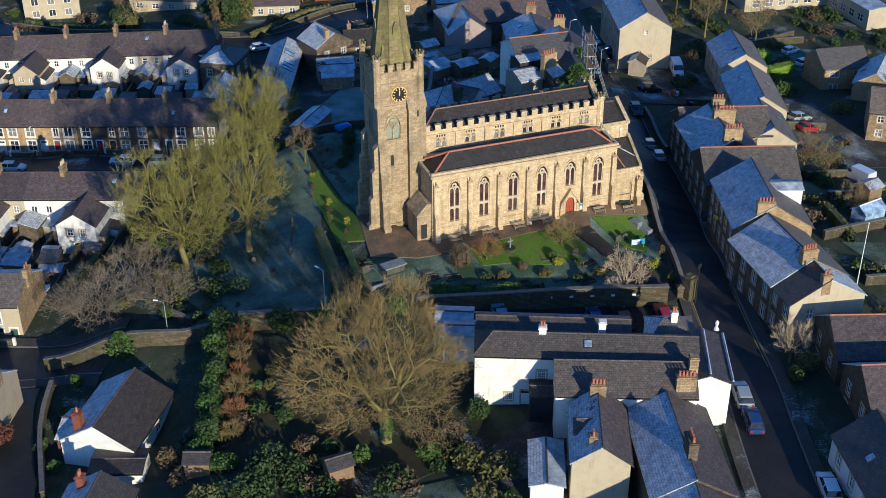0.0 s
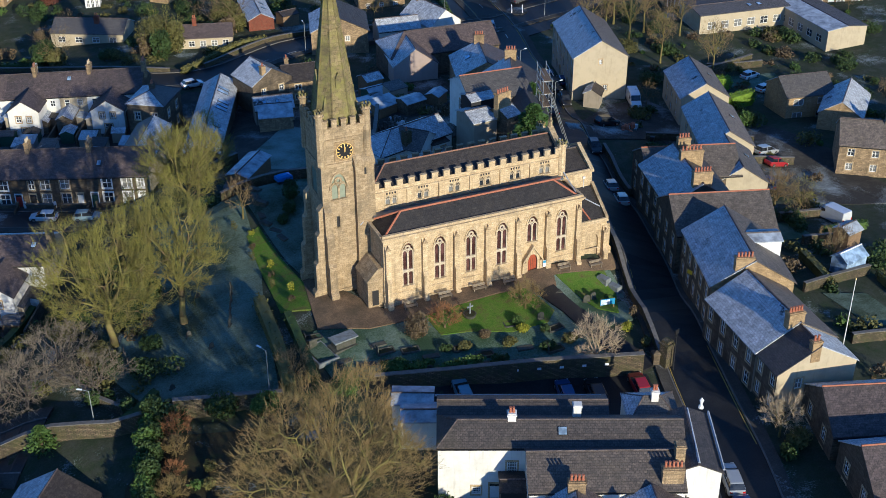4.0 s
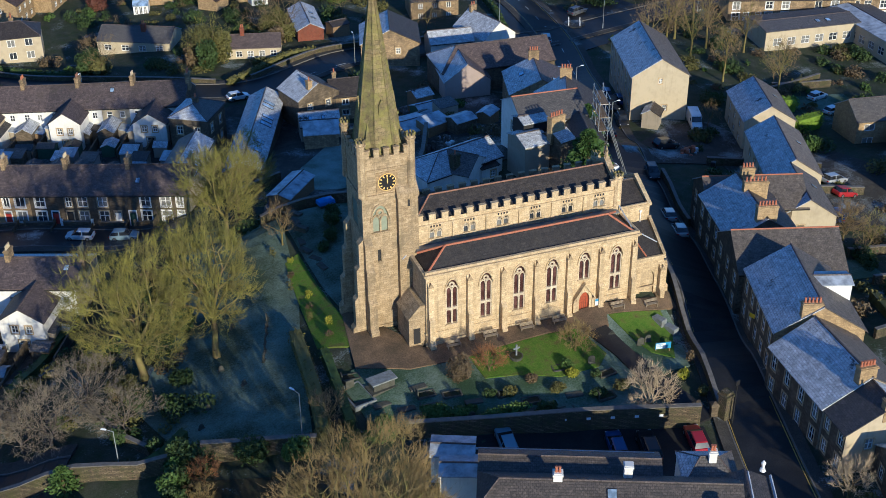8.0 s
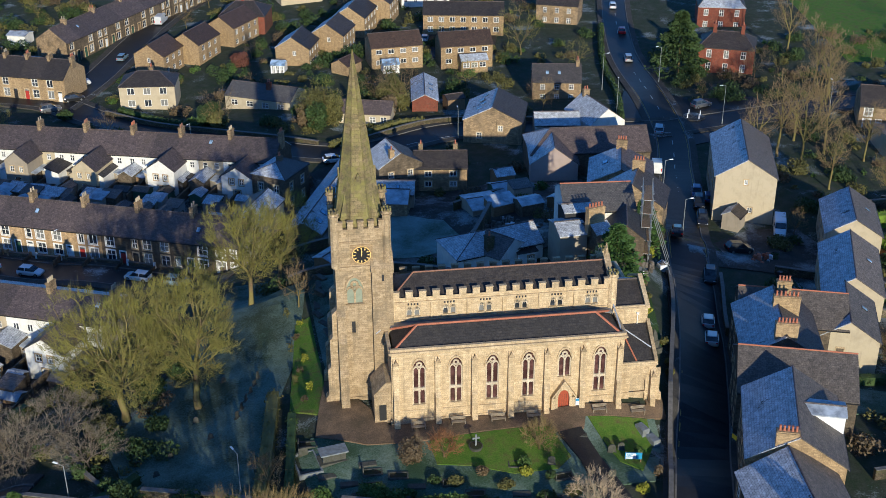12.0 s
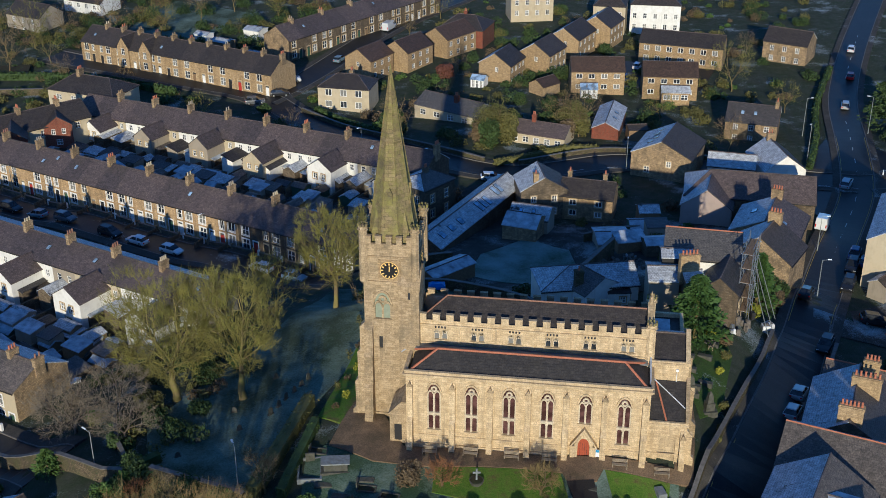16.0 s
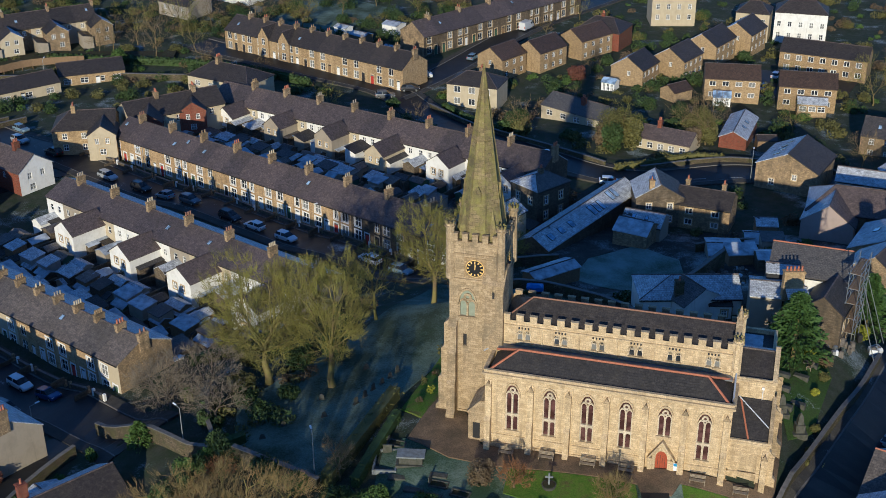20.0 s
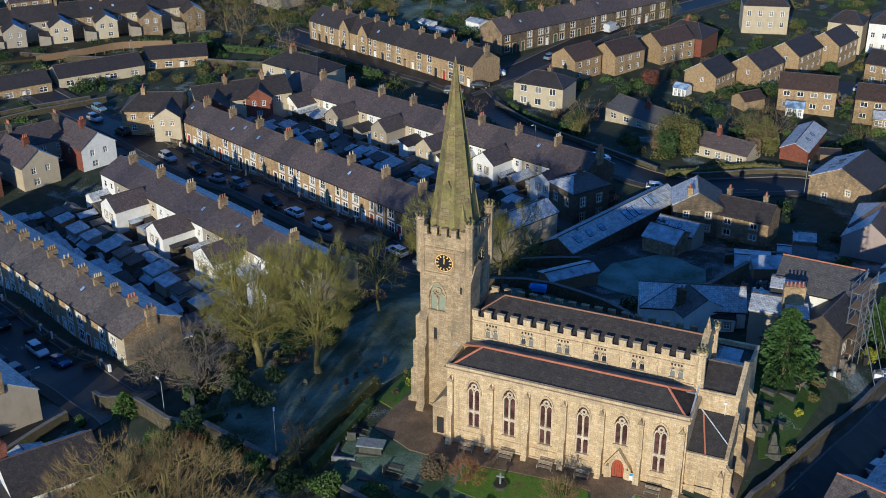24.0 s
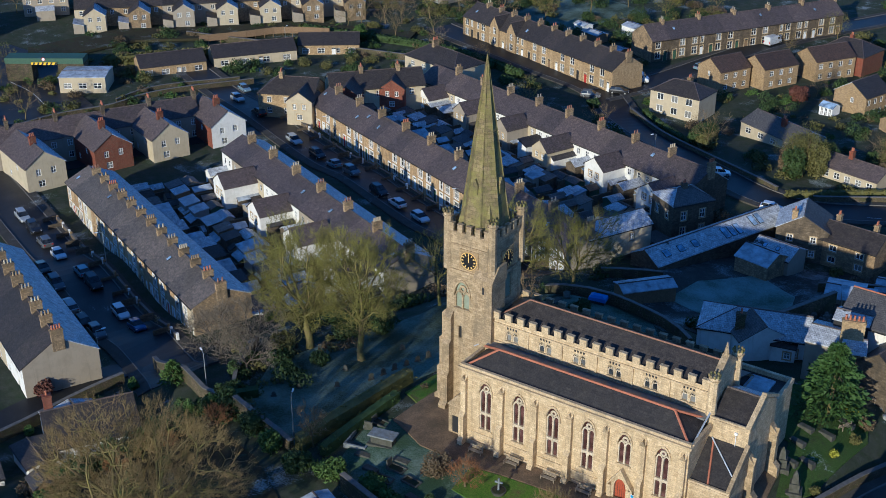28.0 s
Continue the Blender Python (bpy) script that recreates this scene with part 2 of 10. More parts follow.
plain("gravestone", (0.095, 0.092, 0.08), 0.85, 0, 0.5, 2.5, 0.3, (0.045, 0.05, 0.034))
plain("gravestone_frost", (0.22, 0.245, 0.265), 0.85, 0, 0.5, 2.0, 0.3, (0.13, 0.14, 0.13))
plain("sign_blue", (0.05, 0.28, 0.52), 0.4, 0, 0.08)
plain("sign_white", (0.75, 0.78, 0.80), 0.4, 0, 0.08)
plain("yellow_sign", (0.75, 0.50, 0.02), 0.5, 0, 0.08)
plain("tyre", (0.02, 0.02, 0.02), 0.85, 0, 0.2)
plain("rim", (0.45, 0.46, 0.47), 0.3, 0.9, 0.2)
plain("headlight", (0.75, 0.77, 0.78), 0.1, 0, 0.05)
plain("taillight", (0.45, 0.015, 0.012), 0.2, 0, 0.1)
plain("road_paint", (0.60, 0.60, 0.57), 0.75, 0, 0.45, 3)
plain("yellow_line", (0.52, 0.38, 0.08), 0.75, 0, 0.5, 3)
plain("heap", (0.17, 0.15, 0.13), 0.9, 0, 0.6, 3)
plain("polythene", (0.70, 0.72, 0.74), 0.35, 0, 0.3, 2)
plain("kerb", (0.17, 0.16, 0.145), 0.85, 0, 0.4, 2)


def glass(name, tint, rough=0.08, curtain=None):
    n = NT(name)
    f = n.noise(0.9, 2)
    col = n.mix(n.grey(f, 0.4, 0.65), tint, tuple(min(1, v * 2.4 + 0.012) for v in tint))
    if curtain:
        col = n.mix(n.grey(n.obj.outputs["Random"], 0.50, 0.54), col, curtain)
    return keep(name, n.done(col, rough, 0, 0.6))


glass("window_glass", (0.022, 0.026, 0.032), 0.08, (0.20, 0.20, 0.19))
glass("leaded_glass", (0.050, 0.022, 0.020), 0.25)
glass("car_glass", (0.012, 0.014, 0.017), 0.04)
glass("skylight_glass", (0.16, 0.22, 0.30), 0.12)


def car_paint(name, col):
    n = NT(name)
    n.b.inputs["Coat Weight"].default_value = 0.6
    n.b.inputs["Coat Roughness"].default_value = 0.06
    return keep(name, n.done(n.mix(n.grey(n.noise(1.5, 4), 0.45, 0.75, 0, 0.3), col, tuple(v * 0.75 + 0.02 for v in col)), 0.35, 0.2))


for nm, cc in (("white", (0.68, 0.70, 0.72)), ("silver", (0.38, 0.40, 0.42)), ("black", (0.018, 0.019, 0.022)), ("blue", (0.025, 0.06, 0.18)), ("red", (0.36, 0.02, 0.025)), ("grey", (0.12, 0.125, 0.135)), ("pale_blue", (0.20, 0.29, 0.36)), ("orange", (0.55, 0.16, 0.03))):
    car_paint("car_" + nm, cc)


def ground_mat(name, cols, frost=0.0, scale=0.5, bump=0.5, frostcol=(0.46, 0.52, 0.53), rough=0.95, spec=0.2):
    n = NT(name)
    a, b, c = cols
    big = n.noise(scale * 0.25, 6, rough=0.65)
    fine = n.noise(7.0, 6, rough=0.75)
    col = n.ramp(big, [(0.35, a), (0.5, b), (0.68, c)])
    col = n.mix(0.7, col, n.ramp(fine, [(0.30, (0.32, 0.32, 0.32)), (0.70, (1.4, 1.35, 1.2))]), 'MULTIPLY')
    if frost:
        f = n.math('ADD', n.math('MULTIPLY', n.noise(0.16, 6, rough=0.6), 1.0), n.math('MULTIPLY', n.noise(5, 5), 0.45))
        lo = 1.05 - 0.55 * frost
        col = n.mix(n.grey(f, lo - 0.15, lo + 0.2, 0, 0.75), col, frostcol)
    n.bump(fine, bump, 0.12)
    return keep(name, n.done(col, rough, 0, spec))


ground_mat("earth_grass", ((0.032, 0.052, 0.026), (0.046, 0.058, 0.038), (0.066, 0.072, 0.060)), 0.18, 2.2)
ground_mat("frosty_lawn", ((0.045, 0.085, 0.045), (0.060, 0.105, 0.065), (0.050, 0.078, 0.045)), 0.46, 0.6, 0.4, (0.27, 0.345, 0.30))
ground_mat("field_grass", ((0.040, 0.066, 0.036), (0.052, 0.072, 0.046), (0.042, 0.060, 0.036)), 0.56, 0.9, 0.5, (0.225, 0.305, 0.26))
ground_mat("rime_grass", ((0.06, 0.095, 0.06), (0.08, 0.115, 0.08), (0.065, 0.09, 0.06)), 0.72, 0.6, 0.4, (0.30, 0.37, 0.345))
# bright and dark copies of one grass: sun and shade put into the colour
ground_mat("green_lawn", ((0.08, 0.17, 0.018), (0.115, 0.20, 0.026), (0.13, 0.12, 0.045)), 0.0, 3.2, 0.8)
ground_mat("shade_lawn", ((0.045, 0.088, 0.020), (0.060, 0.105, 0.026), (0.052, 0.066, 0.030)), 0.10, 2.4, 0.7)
ground_mat("garden_soil", ((0.036, 0.036, 0.020), (0.050, 0.044, 0.026), (0.040, 0.054, 0.022)), 0.1, 1.6)
ground_mat("yard", ((0.07, 0.066, 0.06), (0.05, 0.048, 0.045), (0.095, 0.088, 0.078)), 0.30, 1.0, 0.3)
ground_mat("gravel_path", ((0.235, 0.165, 0.105), (0.165, 0.12, 0.08), (0.10, 0.082, 0.055)), 0, 1.4, 0.4)
ground_mat("asphalt", ((0.026, 0.027, 0.030), (0.020, 0.021, 0.024), (0.035, 0.035, 0.037)), 0.0, 0.8, 0.06, (0.46, 0.52, 0.53), 0.5, 0.22)
ground_mat("asphalt_frost", ((0.034, 0.035, 0.039), (0.026, 0.027, 0.031), (0.045, 0.045, 0.046)), 0.04, 0.8, 0.06, (0.46, 0.52, 0.53), 0.5, 0.25)
ground_mat("pavement", ((0.085, 0.08, 0.074), (0.065, 0.062, 0.058), (0.10, 0.094, 0.085)), 0.08, 1.0, 0.2)


def foliage(name, c1, c2):
    n = NT(name)
    r = n.add("ShaderNodeNewGeometry").outputs["Random Per Island"]
    col = n.mix(r, c1, c2)
    col = n.mix(n.grey(n.noise(0.9, 4), 0.4, 0.7, 0, 0.6), col, tuple(v * 0.55 for v in c1))
    return keep(name, n.done(col, 0.7, 0, 0.3))


foliage("leaf_dark", (0.035, 0.06, 0.018), (0.06, 0.10, 0.028))
foliage("leaf_green", (0.055, 0.105, 0.022), (0.10, 0.16, 0.035))
foliage("leaf_yellow", (0.22, 0.24, 0.02), (0.34, 0.33, 0.03))
foliage("leaf_brown", (0.11, 0.082, 0.046), (0.17, 0.125, 0.07))
foliage("leaf_conifer", (0.038, 0.082, 0.018), (0.066, 0.125, 0.028))
foliage("leaf_olive", (0.098, 0.098, 0.032), (0.155, 0.145, 0.043))
foliage("leaf_fresh", (0.13, 0.22, 0.02), (0.20, 0.30, 0.03))
foliage("leaf_copper", (0.10, 0.04, 0.03), (0.15, 0.06, 0.04))


def bark(name, c1, c2, moss=None):
    n = NT(name)
    col = n.mix(n.grey(n.noise(4, 6), 0.35, 0.7), c1, c2)
    if moss:
        col = n.mix(n.grey(n.noise(0.5, 5), 0.32, 0.6, 0, 0.9), col, moss)
    n.bump(n.noise(12, 4), 0.5, 0.04)
    return keep(name, n.done(col, 0.9, 0, 0.2))


bark("bark_moss", (0.20, 0.14, 0.08), (0.10, 0.075, 0.045), (0.20, 0.185, 0.05))
bark("bark_brown", (0.19, 0.135, 0.085), (0.12, 0.085, 0.055), (0.15, 0.13, 0.045))
bark("twig_brown", (0.27, 0.20, 0.105), (0.16, 0.115, 0.06))
bark("twig_olive", (0.18, 0.155, 0.06), (0.10, 0.082, 0.040), (0.26, 0.25, 0.055))
bark("twig_gold", (0.30, 0.205, 0.095), (0.18, 0.122, 0.06), (0.23, 0.18, 0.07))
bark("twig_pale", (0.52, 0.42, 0.28), (0.36, 0.28, 0.18))
bark("twig_russet", (0.34, 0.17, 0.075), (0.22, 0.11, 0.05))
bark("twig_grey", (0.25, 0.21, 0.155), (0.155, 0.13, 0.095))
bark("bark_grey", (0.15, 0.125, 0.10), (0.09, 0.075, 0.06))


# ---- mesh helpers ----
class Geo:
    """Collects faces and turns them into one mesh, with UVs in metres laid along each face."""
    def __init__(self):
        self.v, self.f = [], []

    def add(self, verts, faces):
        o = len(self.v)
        self.v.extend(tuple(p) for p in verts)
        self.f.extend(tuple(i + o for i in f) for f in faces)
        return self

    def box(self, x0, x1, y0, y1, z0, z1):
        return self.add([(x0, y0, z0), (x1, y0, z0), (x1, y1, z0), (x0, y1, z0), (x0, y0, z1), (x1, y0, z1), (x1, y1, z1), (x0, y1, z1)],
                        [(0, 3, 2, 1), (4, 5, 6, 7), (0, 1, 5, 4), (1, 2, 6, 5), (2, 3, 7, 6), (3, 0, 4, 7)])

    def ring(self, rings, cap0=True, cap1=True):
        """Skins a stack of closed rings that run the same way round."""
        n, vs, fs = len(rings[0]), [], []
        for r in rings:
            vs.extend(r)
        for k in range(len(rings) - 1):
            for i in range(n):
                j = (i + 1) % n
                fs.append((k * n + i, k * n + j, k * n + n + j, k * n + n + i))
        if cap0:
            fs.append(tuple(reversed(range(n))))
        if cap1:
            fs.append(tuple(range((len(rings) - 1) * n, len(rings) * n)))
        return self.add(vs, fs)

    def solid(self, poly, off):
        """A polygon pushed along off into a solid; off points away from the side it is seen from anticlockwise."""
        off = Vector(off)
        a = [Vector(p) for p in poly]
        nrm = Vector((0, 0, 0))
        for i in range(len(a)):
            nrm += a[i].cross(a[(i + 1) % len(a)])
        if nrm.dot(off) < 0:
            a.reverse()
        return self.ring([a, [p + off for p in a]])

    def cyl(self, x, y, z0, z1, r0, r1=None, n=8, turn=0.0):
        r1 = r0 if r1 is None else r1
        rings = []
        for z, r in ((z0, r0), (z1, r1)):
            rings.append([(x + r * math.cos(turn + 6.2832 * i / n), y + r * math.sin(turn + 6.2832 * i / n), z) for i in range(n)])
        return self.ring(rings)

    def tube(self, a, b, r0, r1=None, n=5):
        a, b = Vector(a), Vector(b)
        r1 = r0 if r1 is None else r1
        d = (b - a).normalized()
        u = d.cross((0, 0, 1) if abs(d.z) < 0.9 else (1, 0, 0)).normalized()
        w = d.cross(u)
        rings = [[p + r * (math.cos(6.2832 * i / n) * u + math.sin(6.2832 * i / n) * w) for i in range(n)] for p, r in ((a, r0), (b, r1))]
        return self.ring(rings)

    def shear(self, slope):
        if slope:
            self.v = [(x, y, z + slope * x) for x, y, z in self.v]
        return self

    def mesh(self, name, mat, smooth=False):
        me = bpy.data.meshes.new(name)
        me.from_pydata(self.v, [], self.f)
        lay_uv(me)
        me.materials.append(MATS[mat] if isinstance(mat, str) else mat)
        if smooth:
            me.polygons.foreach_set("use_smooth", [True] * len(me.polygons))
        return me


def lay_uv(me):
    nl = len(me.loops)
    if not nl:
        return
    uv = me.uv_layers.new(name="UVMap")
    co = np.empty(len(me.vertices) * 3)
    me.vertices.foreach_get("co", co)
    co = co.reshape(-1, 3)
    vi = np.empty(nl, int)
    me.loops.foreach_get("vertex_index", vi)
    npoly = len(me.polygons)
    nrm = np.empty(npoly * 3)
    me.polygons.foreach_get("normal", nrm)
    nrm = nrm.reshape(-1, 3)
    tot = np.empty(npoly, int)
    me.polygons.foreach_get("loop_total", tot)
    nn = np.repeat(nrm, tot, axis=0)
    u = np.stack([-nn[:, 1], nn[:, 0], np.zeros(nl)], 1)
    ln = np.linalg.norm(u, axis=1)
    flat = ln < 0.05
    u[flat] = (1, 0, 0)
    u /= np.linalg.norm(u, axis=1)[:, None]
    w = np.cross(nn, u)
    p = co[vi]
    out = np.stack([(p * u).sum(1), (p * w).sum(1)], 1)
    uv.data.foreach_set("uv", out.ravel())


def part(name, geo, mat, parent, label="", m=None, smooth=False):
    me = geo.mesh(name, mat, smooth) if isinstance(geo, Geo) else geo
    ob = new(name, me)
    ob.parent = parent
    if m is not None:
        ob.matrix_basis = m
    return tagged(ob, label)


def thing(name, m, label, category, group="", kind=""):
    ob = new(name)
    ob.matrix_basis = m
    ob.empty_display_size = 0.3
    return tagged(ob, label, category, group, kind)


def single(name, geo, mat, m, label, category, group="", kind="", smooth=False):
    """A thing that is one mesh."""
    ob = new(name, geo.mesh(name, mat, smooth) if isinstance(geo, Geo) else geo)
    ob.matrix_basis = m
    return tagged(ob, label, category, group, kind)


# ---- ground ----
HEIGHTS = [(5, 0, 0.1), (-8, 5, 0.1), (25, 0, -0.4), (10, 16, 0.0), (21, -10, -1.1), (2, -11, -0.45), (5, -20, -3.3), (14, -23, -3.4), (6, -18.6, -3.3), (14, -21.5, -3.4), (0, -17.5, -3.1), (9, -12.5, -0.5), (0, -9.5, -0.35), (16, -15, -0.8), (17, -40, -2.3), (20, -25, -2.8), (8, -5, -0.05), (-8, -4, -0.3), (14, -2, 0.0),
           (-17, -6, -1.3), (-19, 8, -1.9), (-14, 25, -1.8), (-32, 13, -4.0), (-36, -3, -4.9), (-47, -14, -9.0), (-18, -30, -4.6), (0, -42, -3.6), (-24, 10.5, -3.2), (-31, 3, -4.4), (-26, -4, -3.0), (-26, -12, -3.8), (-12, -14, -2.6)]
HEIGHTS += [(-54, 6, -9.6), (-70, 10, -11.3), (-105, 28, -13.2), (-45, 30, -9.8), (-31, 60, -10.0), (-60, 64, -11.0), (-97, 81, -12.6), (-55, 150, -12.2), (-131, 120, -14.0), (8, 85, -9.4),
            (-14, 48, -6.8), (8, 60, -7.5), (33, 9, -3.6)]
HEIGHTS += [(43, 27, -5.3), (30, -18, -2.8), (46, 45, -7.2), (56, 54, -8.6), (62, 100, -10.2), (75, 16, -8.5), (63, 20, -6.2), (70, 50, -9.4), (100, 60, -11.0), (40, 150, -11.6), (0, 220, -12.5), (-150, 60, -14.2), (60, -40, -5.0), (-100, -40, -12.0)]
HX = np.array(HEIGHTS)
# terraces, banks and yards that break the smooth slope: place, rise or fall, and reach
BANKS = [(10.0, 16.0, 0, 4.5), (28.5, 13.0, 6.3, 4.5), (29.0, 19.0, 4.1, 4.5), (22.0, 26.0, 2.2, 4.5), (26.0, 34.0, 3.8, 4.5), (24.0, 42.0, 7.9, 4.5), (31.0, 39.0, 6.4, 4.5), (14.0, 33.0, 1.3, 4.5), (21.0, 39.0, 1.1, 4.5), (17.0, 46.0, 5, 4.5), (25.0, 50.0, 3.5, 4.5), (40.0, 46.0, 2.8, 4.5),
         (24.0, 62.0, 2.2, 4.5), (28.5, 9.0, 6.7, 4.5), (30.0, 15.0, 4.9, 4.5), (31.0, 22.0, 5.9, 4.5), (34.0, 33.0, 8.5, 4.5), (-5.0, 34.0, 4.5, 4.5), (-7.0, 28.0, 1.8, 4.5), (3.0, 33.0, 2.2, 4.5), (11.5, 47.0, -0.6, 4.5), (0.0, 49.0, -0.6, 4.5), (-6.0, 53.0, 0.4, 4.5), (6.0, 45.0, 2.7, 4.5),
         (28.6, 24.5, 5.6, 4.5), (32.5, 28.0, 7.4, 4.5), (32.4, 21.0, 4.5, 4.5), (31.2, 13.5, 3.7, 4.5), (27.0, 6.0, 2.6, 4.5), (29.2, 5.0, 0.5, 4.5), (31.0, 1.0, -4.2, 4.5), (34.5, 8.0, -2.7, 4.5), (36.4, 13.5, -4.1, 4.5), (38.2, 19.5, -2.7, 4.5), (40.3, 26.0, -3.1, 4.5), (42.2, 32.0, -3.3, 4.5),
         (44.0, 39.0, 0, 4.5), (37.6, 9.5, -2.9, 4.5), (40.2, 17.0, -0.6, 4.5), (34.2, 23.5, 5, 4.5), (38.6, 36.0, 3.9, 4.5), (30.6, 8.6, 4.2, 4.5), (-19.5, 82.6, -2.4, 7), (-37.0, 89.8, -3, 7), (-54.6, 97.1, -3.2, 7), (-72.2, 104.4, -2.9, 7), (-89.7, 111.6, -3, 7), (-21.4, 69.4, -1.2, 7),
         (-38.6, 77.4, -1.6, 7), (-55.8, 85.4, -1.6, 7), (-73.0, 93.4, -1.3, 7), (-90.2, 101.4, -1, 7), (-43.1, 28.6, -0.5, 7), (-60.8, 36.9, -2.1, 7), (-78.6, 45.2, -1.8, 7), (-96.3, 53.4, -1, 7), (20.0, 18.0, -0.8, 4.5), (-14.0, 25.0, -0.5, 4.5), (15.0, 24.0, 0.7, 4.5), (0.0, 116.0, -1.5, 9),
         (-20.0, 126.0, -1.5, 9), (17.0, 127.0, -0.2, 9), (38.0, 104.0, -0.9, 9), (27.0, 106.0, -0.9, 9)]
BX = np.array(BANKS)


def height(x, y):
    """The ground's height: a smooth blend of the spot heights, with the banks and yards laid over it."""
    d = (HX[:, 0] - x) ** 2 + (HX[:, 1] - y) ** 2
    w = 1.0 / (d + 30.0) ** 2
    b = np.exp(-((BX[:, 0] - x) ** 2 + (BX[:, 1] - y) ** 2) / (2 * BX[:, 3] ** 2))
    return float((w * HX[:, 2]).sum() / w.sum() + (b * BX[:, 2]).sum() / (b.sum() + 0.1))


def drape(name, ring, mat, lift, label, kind="structure", cell=2.0, category="ground"):
    """A sheet over the ground inside a polygon: a grid clipped to it, lift metres over the ground, with a skirt."""
    bm = bmesh.new()
    vs = [bm.verts.new((x, y, 0)) for x, y in ring]
    face = bm.faces.new(vs)
    xs, ys = [p[0] for p in ring], [p[1] for p in ring]
    for axis, lo, hi in ((0, min(xs), max(xs)), (1, min(ys), max(ys))):
        k = lo + cell
        while k < hi:
            co = [0, 0, 0]
            co[axis] = k
            no = [0, 0, 0]
            no[axis] = 1
            bmesh.ops.bisect_plane(bm, geom=bm.verts[:] + bm.edges[:] + bm.faces[:], plane_co=co, plane_no=no)
            k += cell
    for v in bm.verts:
        v.co.z = height(v.co.x, v.co.y) + lift
    bm.normal_update()
    if sum(f.normal.z for f in bm.faces) < 0:
        bmesh.ops.reverse_faces(bm, faces=bm.faces[:])
    rim = [e for e in bm.edges if e.is_boundary]
    got = bmesh.ops.extrude_edge_only(bm, edges=rim)
    for v in got["geom"]:
        if isinstance(v, bmesh.types.BMVert):
            v.co.z -= 0.6
    me = bpy.data.meshes.new(name)
    bm.to_mesh(me)
    bm.free()
    lay_uv(me)
    me.materials.append(MATS[mat])
    return tagged(new(name, me), label, category, "", kind)


def line_points(pts, step=2.0):
    """Points along a smooth line through pts, with the sideways direction at each."""
    P = [Vector((x, y)) for x, y in pts]
    out = []
    for i in range(len(P) - 1):
        p0, p1, p2, p3 = P[max(i - 1, 0)], P[i], P[i + 1], P[min(i + 2, len(P) - 1)]
        n = max(1, int((p2 - p1).length / step))
        for k in range(n):
            t = k / n
            out.append(0.5 * (2 * p1 + (p2 - p0) * t + (2 * p0 - 5 * p1 + 4 * p2 - p3) * t * t + (3 * p1 - p0 - 3 * p2 + p3) * t ** 3))
    out.append(P[-1])
    side = []
    for i in range(len(out)):
        d = (out[min(i + 1, len(out) - 1)] - out[max(i - 1, 0)]).normalized()
        side.append(Vector((-d.y, d.x)))
    return out, side


def ribbon(name, pts, o0, o1, mat, lift, label, depth=0.5, category="road", kind="structure", step=2.0, dash=None):
    """A strip of ground along a line from sideways offset o0 to o1, lift metres over the ground, with depth below."""
    P, S = line_points(pts, step)
    g = Geo()
    def cross(p, s):
        a, b = p + s * o0, p + s * o1
        za, zb = height(a.x, a.y) + lift, height(b.x, b.y) + lift
        return [(a.x, a.y, za), (b.x, b.y, zb), (b.x, b.y, zb - depth), (a.x, a.y, za - depth)]
    rows = [cross(p, s) for p, s in zip(P, S)]
    if dash:
        for i in range(0, len(rows) - 1, dash):
            g.ring([list(reversed(rows[i])), list(reversed(rows[i + 1]))])
    else:
        g.ring([list(reversed(r)) for r in rows])
    ob = single(name, g, mat, Matrix(), label, category, "", kind)
    return ob


def wall_line(name, pts, thick, tall, mat, label, cap=True, category="wall", kind="", step=2.5, top=None):
    """A standing wall along a line: its foot follows the ground; a coping lies along its top."""
    P, S = line_points(pts, step)
    wall = thing(name, Matrix(), label, category, "", kind)
    g, c = Geo(), Geo()
    rows, caps = [], []
    for p, s in zip(P, S):
        z = height(p.x, p.y)
        zt = (z + tall) if top is None else top
        a, b = p + s * thick / 2, p - s * thick / 2
        rows.append([(a.x, a.y, zt), (b.x, b.y, zt), (b.x, b.y, z - 1.2), (a.x, a.y, z - 1.2)])
        a, b = p + s * (thick / 2 + 0.05), p - s * (thick / 2 + 0.05)
        caps.append([(a.x, a.y, zt + 0.10), (b.x, b.y, zt + 0.10), (b.x, b.y, zt + 0.002), (a.x, a.y, zt + 0.002)])
    part("masonry", g.ring(rows), mat, wall)
    if cap:
        part("coping", c.ring(caps), "dressed_stone" if mat == "church_stone" else "kerb", wall)
    return wall


def ground_sheet():
    xs = np.concatenate([[-2500, -1200, -600, -380, -280], np.arange(-220, 170, 3.0), [180, 220, 300, 450, 800, 2500]])
    ys = np.concatenate([[-2500, -900, -400, -220, -150], np.arange(-110, 300, 3.0), [310, 340, 400, 520, 800, 1400, 2500]])
    vs = [(x, y, height(x, y)) for y in ys for x in xs]
    n = len(xs)
    fs = [(j * n + i, j * n + i + 1, (j + 1) * n + i + 1, (j + 1) * n + i) for j in range(len(ys) - 1) for i in range(n - 1)]
    me = bpy.data.meshes.new("ground")
    me.from_pydata(vs, [], fs)
    lay_uv(me)
    me.materials.append(MATS["earth_grass"])
    me.polygons.foreach_set("use_smooth", [True] * len(me.polygons))
    tagged(new("ground", me), "winter ground of rough grass and earth", "ground", "", "structure")


ground_sheet()

